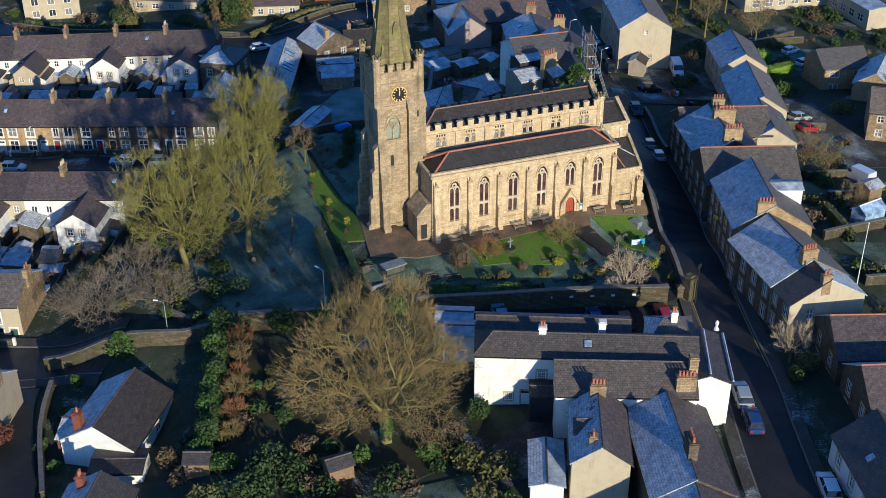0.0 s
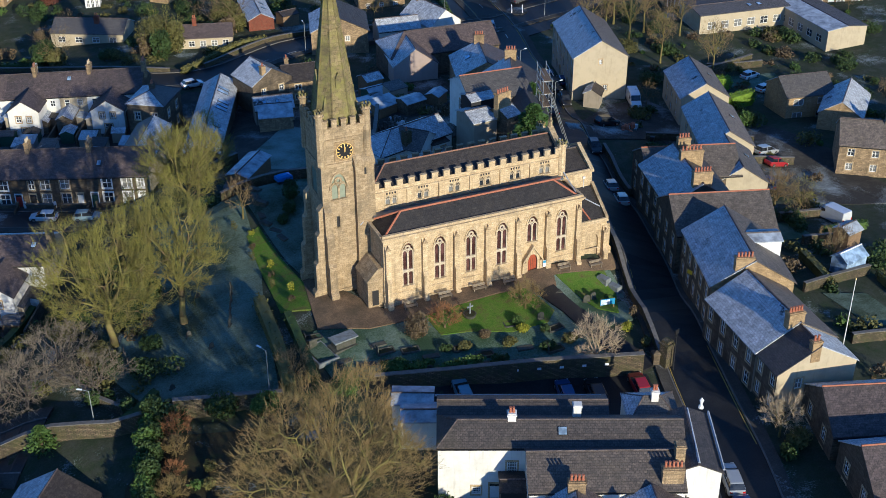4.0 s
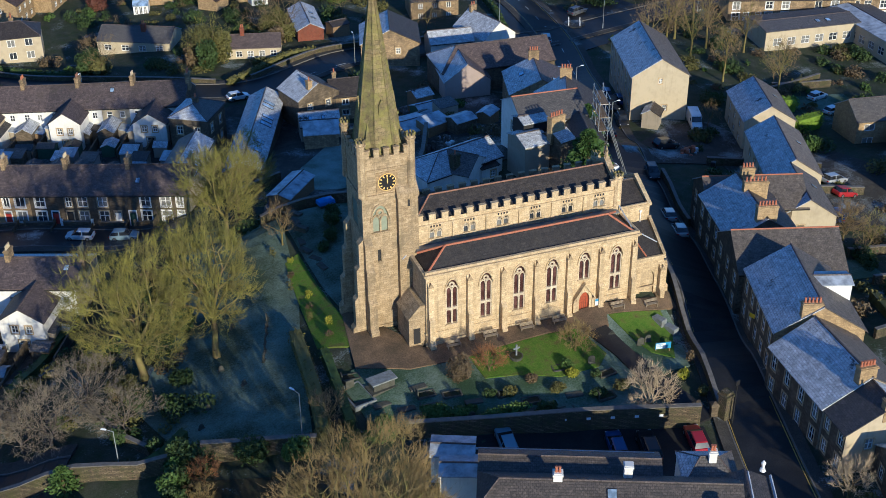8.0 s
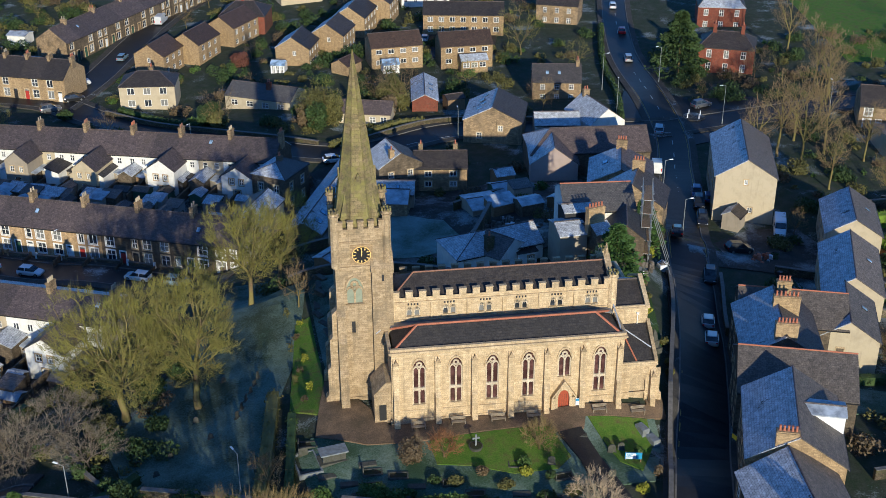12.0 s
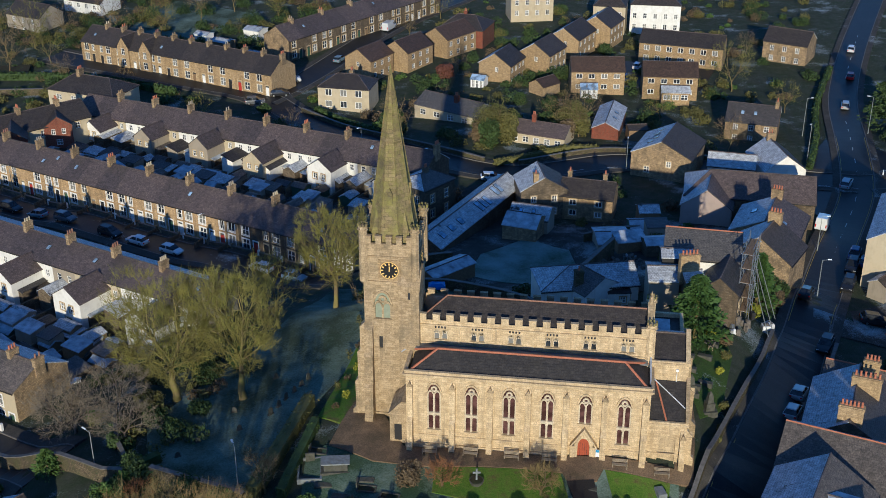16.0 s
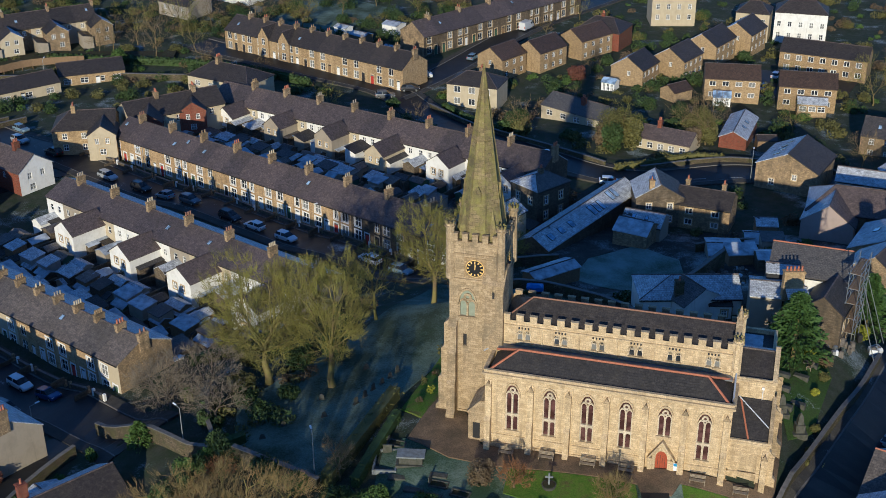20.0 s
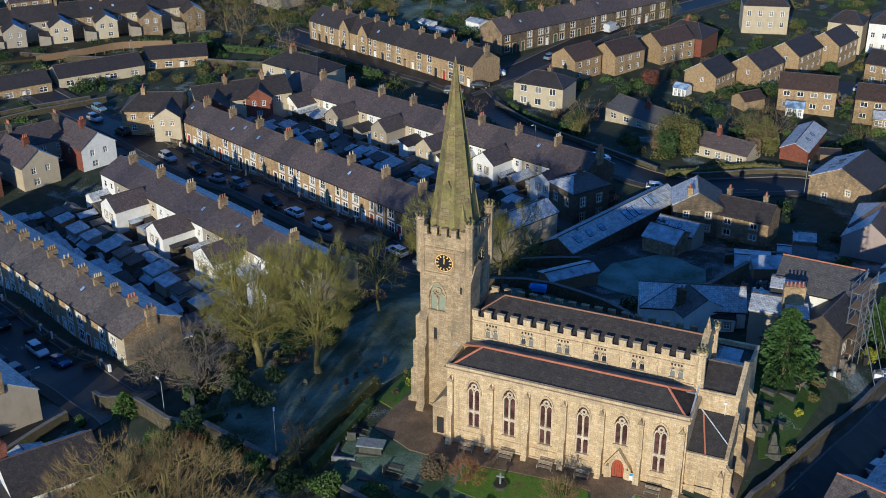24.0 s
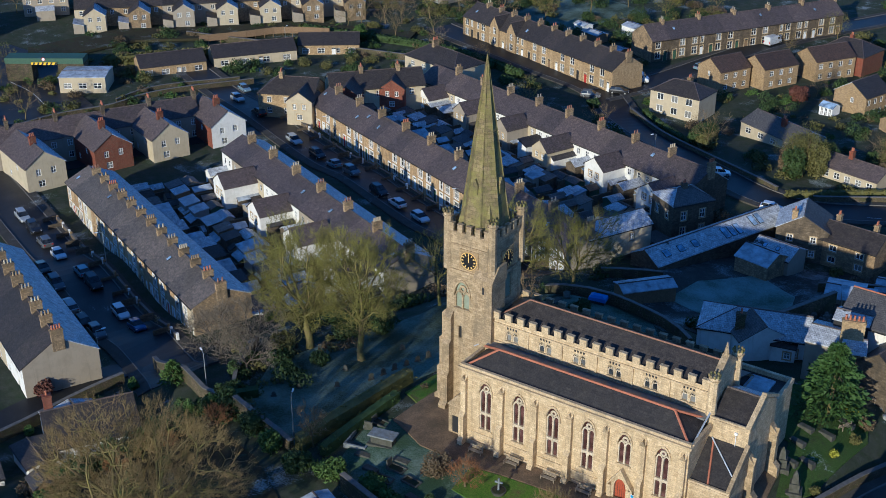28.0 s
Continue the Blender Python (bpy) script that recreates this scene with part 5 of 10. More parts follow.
def outhouse(m, L, d, h, rise, wall, roof, label, group, category="shed", name="shed", pent=False):
    """A small yard building: a body and one roof, gabled along x, or leaning to one side."""
    key = (round(L, 1), round(d, 1), round(h, 1), round(rise, 1), wall, roof, pent)
    L, d, h, rise = key[:4]
    if key not in OUT:
        x, y = L / 2, d / 2
        if pent:
            body = Geo().solid([(-x, -y, -1.6), (-x, y, -1.6), (-x, y, h + rise), (-x, -y, h)], (L, 0, 0))
            a, b = (-y - 0.12, h + 0.0), (y + 0.1, h + rise * (1 + 0.1 / d))
            top = Geo().solid([(-x - 0.12, a[0], a[1] + 0.003), (-x - 0.12, b[0], b[1] + 0.003), (-x - 0.12, b[0], b[1] + 0.12), (-x - 0.12, a[0], a[1] + 0.12)], (L + 0.24, 0, 0))
        else:
            body = Geo().solid([(-x, -y, -1.6), (-x, y, -1.6), (-x, y, h), (-x, 0, h + rise), (-x, -y, h)], (L, 0, 0))
            k = rise / y
            top = Geo().solid([(-x - 0.12, -y - 0.14, h - 0.14 * k + 0.005), (-x - 0.12, 0, h + rise + 0.005), (-x - 0.12, y + 0.14, h - 0.14 * k + 0.005), (-x - 0.12, y + 0.14, h - 0.14 * k + 0.12), (-x - 0.12, 0, h + rise + 0.12), (-x - 0.12, -y - 0.14, h - 0.14 * k + 0.12)], (L + 0.24, 0, 0))
        OUT[key] = (body.mesh("body", wall), top.mesh("roof", roof))
    t = thing(name, m, label, category, group)
    FOOT.append((m.translation.x, m.translation.y, m[0][0], m[1][0], L / 2, d / 2))
    part("body", OUT[key][0], None, t)
    part("roof", OUT[key][1], None, t)
    return t


def at(x, y, z, turn):
    return Matrix.Translation((x, y, z)) @ Matrix.Rotation(radians(turn), 4, 'Z')


def house_on(name, p0, p1, d, zr, rise, he, **kw):
    """A house whose ridge runs from p0 to p1 at height zr; he is the height of its walls."""
    (x0, y0), (x1, y1) = p0, p1
    L = math.hypot(x1 - x0, y1 - y0)
    return house(name, at((x0 + x1) / 2, (y0 + y1) / 2, zr - rise - he, math.degrees(math.atan2(y1 - y0, x1 - x0))), L, d, he, rise, **kw)


def grid_wins(side, L, n, floors, w, h, skip=()):
    out = []
    for k in range(n):
        for j, z in enumerate(floors):
            if (k, j) not in skip:
                out.append((side, -L / 2 + L * (k + 0.5) / n, z, w, h))
    return out


def terrace(label, corner, heading, n, w, d, z_eave, slope, front, wall, roofs, group, rng, outrigger=None, he=5.2, rise=2.9, endwall=None, chim_every=1, chim_tall=1.5):
    """A row of houses that share their walls: corner is the front corner at its near end, from which it runs back along -x."""
    u = Vector((math.cos(radians(heading)), math.sin(radians(heading))))
    nb = Vector((-u.y, u.x))
    c0 = Vector(corner)
    for k in range(n):
        c = c0 - u * (w * (k + 0.5)) + nb * d / 2
        z = z_eave - slope * w * (k + 0.5) - he
        wins, doors = [], []
        if front == "street":
            flip = 1 if k % 2 else -1
            wins = [("f", 0.85 * flip, 0.7, 1.5, 1.8), ("f", 0.85 * flip, 3.2, 1.45, 1.65)]
            if rng.random() < 0.25:
                wins.append(("f", -1.25 * flip, 3.2, 0.95, 1.6))
            doors = [("f", -1.25 * flip, 0.95, 2.45, rng.choice(["white_paint", "white_paint", "dark_paint", "red_paint", "green_paint", "timber", "sign_white"]))]
        else:
            wins = [("f", -1.1, 3.3, 0.95, 1.2), ("f", 1.1, 3.3, 0.9, 1.2), ("f", -1.0, 0.9, 1.1, 1.3)]
        wl = wall(k, rng) if callable(wall) else wall
        rf = roofs(k, rng) if callable(roofs) else roofs
        ch = [(w / 2 - 0.02, 0.0, 0.62, 1.5, chim_tall, rng.choice([2, 3, 3, 4] if corner[1] < 100 else [2, 2]))] if k % chim_every == 0 else []
        sky = []
        if rng.random() < 0.25:
            sky.append(("f", rng.uniform(-1, 1), rng.uniform(0.35, 0.7), 0.7, 0.9))
        H = house("terraced_house", at(c.x, c.y, z, heading), w, d, he, rise, wl, rf, (0, 0), wins, doors, ch, label, group, slope=slope, endwall=endwall if k in (0, n - 1) else None, verge=0.0,
                  style=rng.choice(["white", "white", "sash", "double"]), skylights=sky, surround=rng.choice(["white", "white", "white", True]) if front == "street" and corner[1] < 90 else front == "street", party=("" if k == 0 else "r") + ("" if k == n - 1 else "l"), chimmat="house_stone", potmat=rng.choice(["cream_render", "yellow_stone", "grey_render", "ridge_clay", "terracotta"]))
        if outrigger:
            outrigger(H, k, w, d, he, rng)

# ---- streets ----
MAIN = [(8, -75), (15.8, -50), (21.3, -35), (26.0, -20), (30.6, -6), (35.7, 9), (40.3, 24), (45.2, 43), (49.8, 61), (56, 83), (61.5, 104), (64, 130), (67, 160), (77, 205), (95, 270), (120, 340)]
STREET_B = [(-22, 50.5), (-49.2, 62.3), (-74, 72.8), (-101, 84.2), (-135, 99.5), (-160, 111)]
STREET_D = [(-44, -2), (-53, 3.2), (-70.3, 10.2), (-95, 20.3), (-118, 29.5), (-150, 42)]
STREET_A = [(62, 106), (45, 108.5), (20, 109), (-3, 101.5), (-24, 110), (-48, 129), (-62, 143), (-85, 151), (-120, 166)]
STREET_F = [(-60, 139), (-54, 155), (-47, 182), (-38, 212), (-22, 247), (0, 300)]
SIDE_E = [(63, 106), (84, 110), (110, 112), (160, 108)]
LANE_W = [(-53, 3), (-56, -6), (-57, -20), (-58, -40)]
EAST_LANE = [(46, 45), (58, 43), (70, 36), (78, 22), (82, 8), (80, -8)]
LANE_N = [(-100, 86), (-110, 78), (-121, 56), (-130, 38)]


def street(label, pts, w, walks=1.5, mat="asphalt", lines=None):
    ribbon("road", pts, -w / 2, w / 2, mat, 0.15, label, category="road")
    if walks:
        for sg, nm in ((1, "left"), (-1, "right")):
            a, b = sorted((sg * (w / 2 + 0.16), sg * (w / 2 + walks)))
            ribbon("pavement", pts, a, b, "pavement", 0.27, "worn grey pavement along the street", category="pavement")
            a, b = sorted((sg * (w / 2), sg * (w / 2 + 0.158)))
            ribbon("kerb", pts, a, b, "kerb", 0.29, "pale stone kerb", category="kerb")


street("dark damp asphalt high street", MAIN, 5.8, 1.4)
street("asphalt street between the terraces", STREET_B, 6.2, 1.8, "asphalt_frost")
street("asphalt street in front of the terrace", STREET_D, 7.0, 1.8, "asphalt_frost")
street("asphalt road past the terrace ends", STREET_A, 6.6, 1.6)
street("asphalt side street", STREET_F, 6.4, 1.6)
street("asphalt road off the roundabout", SIDE_E, 6.4, 1.6)
street("narrow asphalt lane", LANE_W, 4.6, 0)
street("rough asphalt lane", EAST_LANE, 5.0, 0, "yard")
street("back lane", LANE_N, 4.6, 0, "asphalt_frost")

# ---- terraces ----
rng = random.Random(4)
TER = "stone terraced house with a slate roof"


def yard_clutter(m, w, y0, sg, rng):
    """The lean-tos, sheds, glass roofs and fences crowded into one back yard behind a wall at y0."""
    walls = ["grey_render", "cream_render", "sooty_stone", "white_render", "sooty_stone"]
    frosty = ["slate_frost", "sheet_frost", "sheet_frost", "slate_grey_frost", "slate_rime", "slate", "slate_frost_light", "slate_grey", "slate_frost"]
    ln = rng.uniform(3.4, 5.2)
    x = rng.uniform(-0.8, -0.3)
    outhouse(m @ Matrix.Translation((x, y0 + sg * (ln / 2 + 0.06), -0.1)) @ Matrix.Rotation(radians(90), 4, 'Z'), ln, 2.7, rng.choice([2.3, 2.6, 3.0]), rng.choice([0.5, 0.8]), rng.choice(walls), rng.choice(frosty), "low rear extension under a frosted roof", "rear extensions of the terraces", "extension", "lean_to", rng.random() < 0.5)
    l2 = rng.uniform(1.6, 2.6)
    outhouse(m @ Matrix.Translation((1.4, y0 + sg * (l2 / 2 + 0.07), -0.1)) @ Matrix.Rotation(radians(-90 * sg), 4, 'Z'), l2, 1.4, 2.1, 0.3, rng.choice(["white_paint", "timber", "grey_render"]), rng.choice(["skylight_glass", "sheet_frost", "slate"]), "small glazed porch at a back door", "back porches of the terraces", "porch", "back_porch", True)
    outhouse(m @ Matrix.Translation((rng.uniform(-0.9, 0.9), y0 + sg * (7.4 + rng.uniform(-0.6, 0.9)), -0.2)) @ Matrix.Rotation(radians(rng.choice([0, 90])), 4, 'Z'), rng.choice([2.2, 2.8, 3.2]), 2.2, 2.0, 0.5, rng.choice(["timber", "sooty_stone", "grey_render", "green_paint"]), rng.choice(frosty), "small back-yard shed with a frosted roof", "back-yard sheds")
    if rng.random() < 0.75:
        outhouse(m @ Matrix.Translation((rng.uniform(-1.2, 1.2), y0 + sg * (10.4 + rng.uniform(-0.5, 0.7)), -0.3)), rng.choice([2.6, 3.4]), 2.6, 2.2, 0.4, rng.choice(["timber", "sooty_stone", "grey_render", "concrete"]), rng.choice(frosty), "flat-roofed garage at the yard end", "yard-end garages", "garage", "garage", True)


def white_outrigger(H, k, w, d, he, rng):
    """A rear wing under its own gable, shared by two houses, and a lean-to beside it."""
    m = H.matrix_basis.copy()
    if k % 3 == 1:
        ln = rng.choice([4.6, 5.4, 6.2, 6.6])
        wl = rng.choice(["white_render", "white_render", "cream_render", "grey_render"]) if k > 4 else "white_render"
        house("rear_wing", m @ Matrix.Translation((w / 2 - 0.2, -d / 2 - ln / 2 + 0.4, -0.1)) @ Matrix.Rotation(radians(-90), 4, 'Z'), ln, rng.choice([4.6, 5.2, 5.6]), rng.choice([4.4, 4.7, 5.0]), 1.8, wl, ("slate", "slate_brown"), (0, 0),
              [("r", -0.9, 3.0, 0.9, 1.1), ("r", 0.9, 3.0, 0.8, 1.1), ("r", 0, 0.8, 1.3, 1.2), ("f", -0.6, 2.9, 0.7, 1.0), ("f", 0.6, 0.8, 0.9, 1.2)], [("f", -1.2, 0.85, 2.0, "dark_paint")], [], "pale rendered rear wing with a small gable", "rear wings of the terraces", slope=0.0, category="house wing")
    yard_clutter(m, w, -d / 2, -1, rng)
    # yard wall
    g = Geo().box(w / 2 - 0.12, w / 2 + 0.12, -d / 2 - 9.5, -d / 2 - 0.3, -2.0, 1.9)
    single("yard_wall", g, "sooty_stone", m, "dark stone back-yard wall", "wall", "back-yard walls")


def back_yard(H, k, w, d, he, rng):
    """Low rear extensions and walls behind a street-front terrace."""
    m = H.matrix_basis.copy()
    yard_clutter(m, w, d / 2, 1, rng)
    g = Geo().box(w / 2 - 0.12, w / 2 + 0.12, d / 2 + 0.3, d / 2 + 9.0, -2.0, 1.9)
    single("yard_wall", g, "sooty_stone", m, "dark stone back-yard wall", "wall", "back-yard walls")


terrace(TER, (-20.5, 54.6), -25.0, 19, 4.74, 8.4, -4.9, 0.043, "street", lambda k, r: "terrace_stone" if k > 4 else "sooty_stone", ("slate_brown", "slate_frost_light"), "terrace along the street", rng, back_yard, 5.2, 2.7, "grey_render", 2)
terrace(TER, (-54.1, 10.6), -24.0, 13, 4.75, 8.6, -5.1, 0.055, "street", lambda k, r: ("cream_render", "terrace_stone", "terrace_stone", "terrace_stone", "terrace_stone")[k % 5], ("slate_grey", "slate_rime"), "terrace beside the churchyard", rng, back_yard, 5.8, 2.0, "house_stone", 1, 1.05)
terrace(TER, (-38.3, 33.0), -25.0, 13, 4.9, 8.4, -4.2, 0.045, "rear", lambda k, r: "white_render" if k < 3 else r.choice(["white_render", "cream_render", "cream_render", "grey_render"]), ("slate_brown", "slate_rime"), "terrace with white rear walls", rng, white_outrigger, 5.7, 2.0, "grey_render", 2)
terrace(TER, (-15.0, 87.2), -22.5, 18, 4.75, 8.4, -5.2, 0.05, "rear", lambda k, r: r.choice(["white_render", "white_render", "cream_render", "white_render"]), ("slate_brown", "slate_frost"), "far terrace with white rear walls", rng, white_outrigger, 5.2, 2.7, "sooty_stone", 2)

# two gabled bays on the stone row beyond the road, and sheds behind it
for q in (36.6, 43.4):
    fx, fy = -57.9 - 0.9298 * q - 0.3681 * 0.35, 142.2 + 0.3681 * q - 0.9298 * 0.35
    house_on("gabled_bay", (fx, fy), (fx + 0.3681 * 4.6, fy + 0.9298 * 4.6), 3.4, -4.7, 2.3, 5.4, wall="yellow_stone", roofs=("slate", "slate"), label="gabled stone bay on the front of the row", category="house wing", group="gabled bays", gutter=False, surround=False, wins=[("l", 0, 3.4, 1.1, 1.6), ("l", 0, 0.9, 1.4, 1.7)])
# ---- the rest of the terraces ----
def rail_wing(H, k, w, d, he, rng):
    """A gabled rear wing shared by two houses, with a frosted lean-to."""
    if k % 2 == 0:
        m = H.matrix_basis.copy()
        house("rear_wing", m @ Matrix.Translation((w / 2 - 0.3, -d / 2 - 2.4, -0.1)) @ Matrix.Rotation(radians(-90), 4, 'Z'), 5.6, 5.4, 4.6, 1.8, rng.choice(["cream_render", "house_stone", "grey_render"]), ("slate", "slate_frost"), (0, 0),
              [("r", -1.1, 3.0, 1.0, 1.2), ("r", 1.1, 3.0, 1.0, 1.2), ("r", 0.8, 0.8, 1.2, 1.2)], [], [], "stone rear wing with a small gable", "rear wings of the railway row", category="house wing", gutter=False, surround=False)
        outhouse(m @ Matrix.Translation((-1.6, -d / 2 - 3.4, 0)) @ Matrix.Rotation(radians(90), 4, 'Z'), 5.0, 2.6, 2.3, 0.6, "grey_render", rng.choice(["sheet_frost", "slate", "slate_frost"]), "lean-to with a frosted roof behind the railway row", "lean-tos of the railway row", "extension", "lean_to", True)


terrace(TER, (-57.9, 142.2), -21.6, 11, 5.2, 8.8, -7.0, 0.01, "street", "yellow_stone", ("slate", "slate_frost_light"), "stone row beyond the road", rng, None, 5.2, 2.8, "yellow_stone", 1, 1.0)
terrace(TER, (-31.3, 216.8), 59.0, 11, 5.2, 8.6, -7.0, 0.0, "street", "sooty_stone", ("slate_brown", "slate"), "row up the side street", rng, None, 5.2, 2.8, "house_stone", 2, 1.0)
terrace(TER, (-58.8, -13.9), -23.8, 8, 4.8, 9.6, -4.0, 0.05, "rear", lambda k, r: "white_render" if k < 2 else "cream_render", ("slate", "slate_rime"), "terrace across the street", rng, None, 5.2, 3.0, "grey_render", 1, 1.4)
terrace(TER, (-147.0, 164.0), 46.0, 13, 5.6, 8.8, -7.6, 0.0, "rear", lambda k, r: r.choice(["cream_render", "house_stone", "grey_render"]), ("slate", "slate"), "row along the railway", rng, rail_wing, 5.2, 2.8, "cream_render", 2, 1.0)
terrace(TER, (140, 84), -20.0, 9, 5.0, 8.6, -5.2, 0.0, "street", "house_stone", ("slate", "slate_frost"), "row off the roundabout", rng, None, 5.2, 2.7, "house_stone", 2, 1.0)

GS = grid_wins


def ho(name, p0, p1, d, zr, rise, he, wall, roofs, label, **kw):
    if p0[1] > 112 or p0[0] < -110 or p0[0] > 76:
        kw.setdefault("surround", False)
        kw.setdefault("gutter", False)
    return house_on(name, p0, p1, d, zr, rise, he, wall=wall, roofs=roofs, label=label, **kw)


# ---- along the high street, east side ----
ho("house", (33.6, -28.4), (34.7, -17.4), 9.8, 5.4, 2.9, 5.8, "sooty_stone", ("slate_grey", "slate_frost"), "stone house with frosted slate roof beside the street", wins=GS("b", 11.4, 4, (0.9, 3.7), 1.0, 1.7),
   chims=[(-5.1, 0.5, 0.9, 1.9, 1.6, 5)], endwall="grey_render", chimmat="yellow_stone")
ho("house_wing", (33.1, -32.6), (33.55, -28.55), 9.4, 5.15, 2.7, 5.5, "sooty_stone", ("slate_rime", "slate_frost_light"), "lower end of the stone house with dark melted slates", category="house wing", wins=GS("b", 5, 2, (0.9, 3.6), 0.9, 1.5) + [("l", -2, 3.2, 0.9, 1.3)], chims=[(-1.75, 0.5, 0.7, 1.1, 1.0, 2)], endwall="cream_render", chimmat="yellow_stone")
ho("house", (35.9, -17.1), (40.1, -4.7), 9.8, 6.2, 3.1, 6.3, "sooty_stone", ("slate_grey", "slate_frost"), "stone house with a broad frosted slate roof", wins=GS("b", 12.6, 5, (0.9, 3.8), 1.0, 1.7) + [("l", 3.0, 3.3, 1.0, 1.4)],
   chims=[(-6.1, 1.2, 0.8, 2.2, 1.2, 5)], endwall="yellow_stone", chimmat="yellow_stone")
ho("dormer", (39.2, -10.6), (43.0, -11.9), 2.6, 5.6, 0.35, 1.7, "white_paint", ("sheet_frost", "sheet_frost"), "flat-topped white dormer on the stone house", category="dormer", foot=0.6, gutter=False, wins=[("r", 0, 0.4, 1.6, 1.0)])
ho("house", (36.9, 2.6), (49.2, -1.3), 10.0, 4.9, 3.0, 6.2, "sooty_stone", ("slate_grey", "slate_frost"), "stone house with orange ridge tiles", ridge="terracotta", wins=GS("l", 10, 3, (0.9, 3.8), 1.0, 1.6) + GS("f", 12, 4, (0.9,), 1.0, 1.5), endwall="sooty_stone", chimmat="yellow_stone")
ho("house", (43.6, 4.8), (46.6, 16.8), 9.4, 4.0, 2.8, 6.2, "sooty_stone", ("slate_frost_light", "slate_frost"), "stone house with blue frosted roof and tall chimneys", wins=GS("b", 12, 4, (0.9, 3.8), 1.0, 1.6),
   chims=[(-5.4, 0.0, 0.9, 2.6, 1.6, 6), (1.8, -1.0, 0.9, 3.2, 1.8, 6), (5.6, -1.2, 0.9, 1.8, 2.0, 4)], chimmat="yellow_stone")
ho("house", (43.5, 19.9), (56.2, 15.8), 9.0, 2.6, 2.6, 5.8, "sooty_stone", ("slate_grey", "slate_frost"), "stone house with orange ridge tiles", ridge="terracotta", wins=GS("l", 9, 2, (0.9, 3.6), 1.0, 1.5), chimmat="yellow_stone")
for p0, p1, d, zr in (((71.3, 44.6), (75.3, 56.2), 8.2, -1.8), ((61.6, 24.2), (67.0, 38.0), 8.0, 0.0), ((54.9, 11.4), (58.6, 21.5), 7.6, 1.2)):
    ho("house", p0, p1, d, zr, 2.5, 5.4, "cream_render", ("slate_grey", "slate_frost"), "gabled house with frost on one roof slope", group="stepped gabled houses", wins=[("l", -0.8, 3.0, 0.9, 1.1)] + GS("b", 10, 3, (0.8, 3.2), 1.0, 1.2), skylights=[("f", 1.0, 0.4, 0.7, 0.9)])
ho("hall", (59.7, 59.9), (64.8, 77.3), 9.6, 2.2, 3.0, 7.8, "grey_render", ("slate_grey", "slate_frost"), "tall plain hall with frosted slate roof", category="hall", wins=GS("b", 18, 6, (0.9, 3.6, 5.9), 0.9, 1.5) + [("l", 1.0, 1.6, 0.8, 1.0), ("l", 0.0, 6.5, 0.6, 0.9)], doors=[("l", -2.2, 1.1, 2.3, "dark_paint")], endwall="cream_render")
ho("annexe", (56.6, 57.0), (58.6, 59.4), 2.8, -5.2, 0.8, 2.8, "grey_render", ("slate", "slate_frost"), "low lean-to against the hall", category="annexe")
ho("house", (85.7, 44.2), (94.6, 42.8), 7.6, -2.8, 2.3, 4.9, "yellow_stone", ("slate_grey_frost", "slate_frost"), "yellow stone house with mossy roof", wins=GS("f", 9, 2, (0.8, 3.2), 1.9, 1.2), style="double")
ho("house", (89.0, 31.5), (96.8, 39.0), 7.0, -3.0, 2.3, 4.8, "yellow_stone", ("slate_frost", "slate_frost"), "stone house with frosted roof", wins=GS("f", 9, 3, (0.8, 3.1), 1.0, 1.2))
ho("house", (98.0, 22.0), (106.0, 28.0), 7.0, -3.4, 2.3, 4.8, "house_stone", ("slate_frost", "slate_frost"), "stone house with frosted roof", wins=GS("f", 9, 3, (0.8, 3.1), 1.0, 1.2))
ho("clinic", (96.8, 88.0), (117.0, 86.0), 9.0, -5.9, 0.5, 3.9, "cream_render", ("slate_grey_frost", "slate_grey_frost"), "low cream building with a shallow grey roof", category="building", wins=GS("f", 18, 6, (0.8,), 1.8, 1.6), skylights=[("f", 2, 0.5, 0.9, 1.2), ("f", 4.2, 0.5, 0.9, 1.2)], hips=(0, 0))
ho("clinic", (119.2, 66.5), (120.5, 91.0), 9.0, -6.1, 0.5, 3.9, "cream_render", ("slate_grey_frost", "sheet_frost"), "low cream building with a frosted roof", category="building", wins=GS("b", 22, 7, (0.8,), 1.8, 1.6))
ho("house", (30.5, -36.6), (38.5, -39.3), 8.6, 3.4, 2.8, 5.6, "sooty_stone", ("slate_brown", "slate_frost"), "stone house with orange ridge tiles", ridge="terracotta", wins=GS("l", 8, 2, (0.9, 3.3), 1.0, 1.5))
ho("house", (27.8, -45.8), (36.5, -48.4), 8.4, 3.6, 2.8, 5.6, "sooty_stone", ("slate_brown", "slate_frost"), "stone house with orange ridge tiles", ridge="terracotta", wins=GS("l", 8, 2, (0.9, 3.3), 1.0, 1.5))
ho("house", (21.0, -66.0), (24.6, -52.5), 8.0, 3.6, 2.8, 5.4, "white_render", ("slate_frost_light", "slate_frost_light"), "white-rendered house at the street", wins=GS("r", 8, 2, (0.9, 3.3), 1.0, 1.4) + GS("b", 13, 4, (0.9, 3.3), 1.0, 1.4), skylights=[("b", 2, 0.4, 0.8, 1.0)])

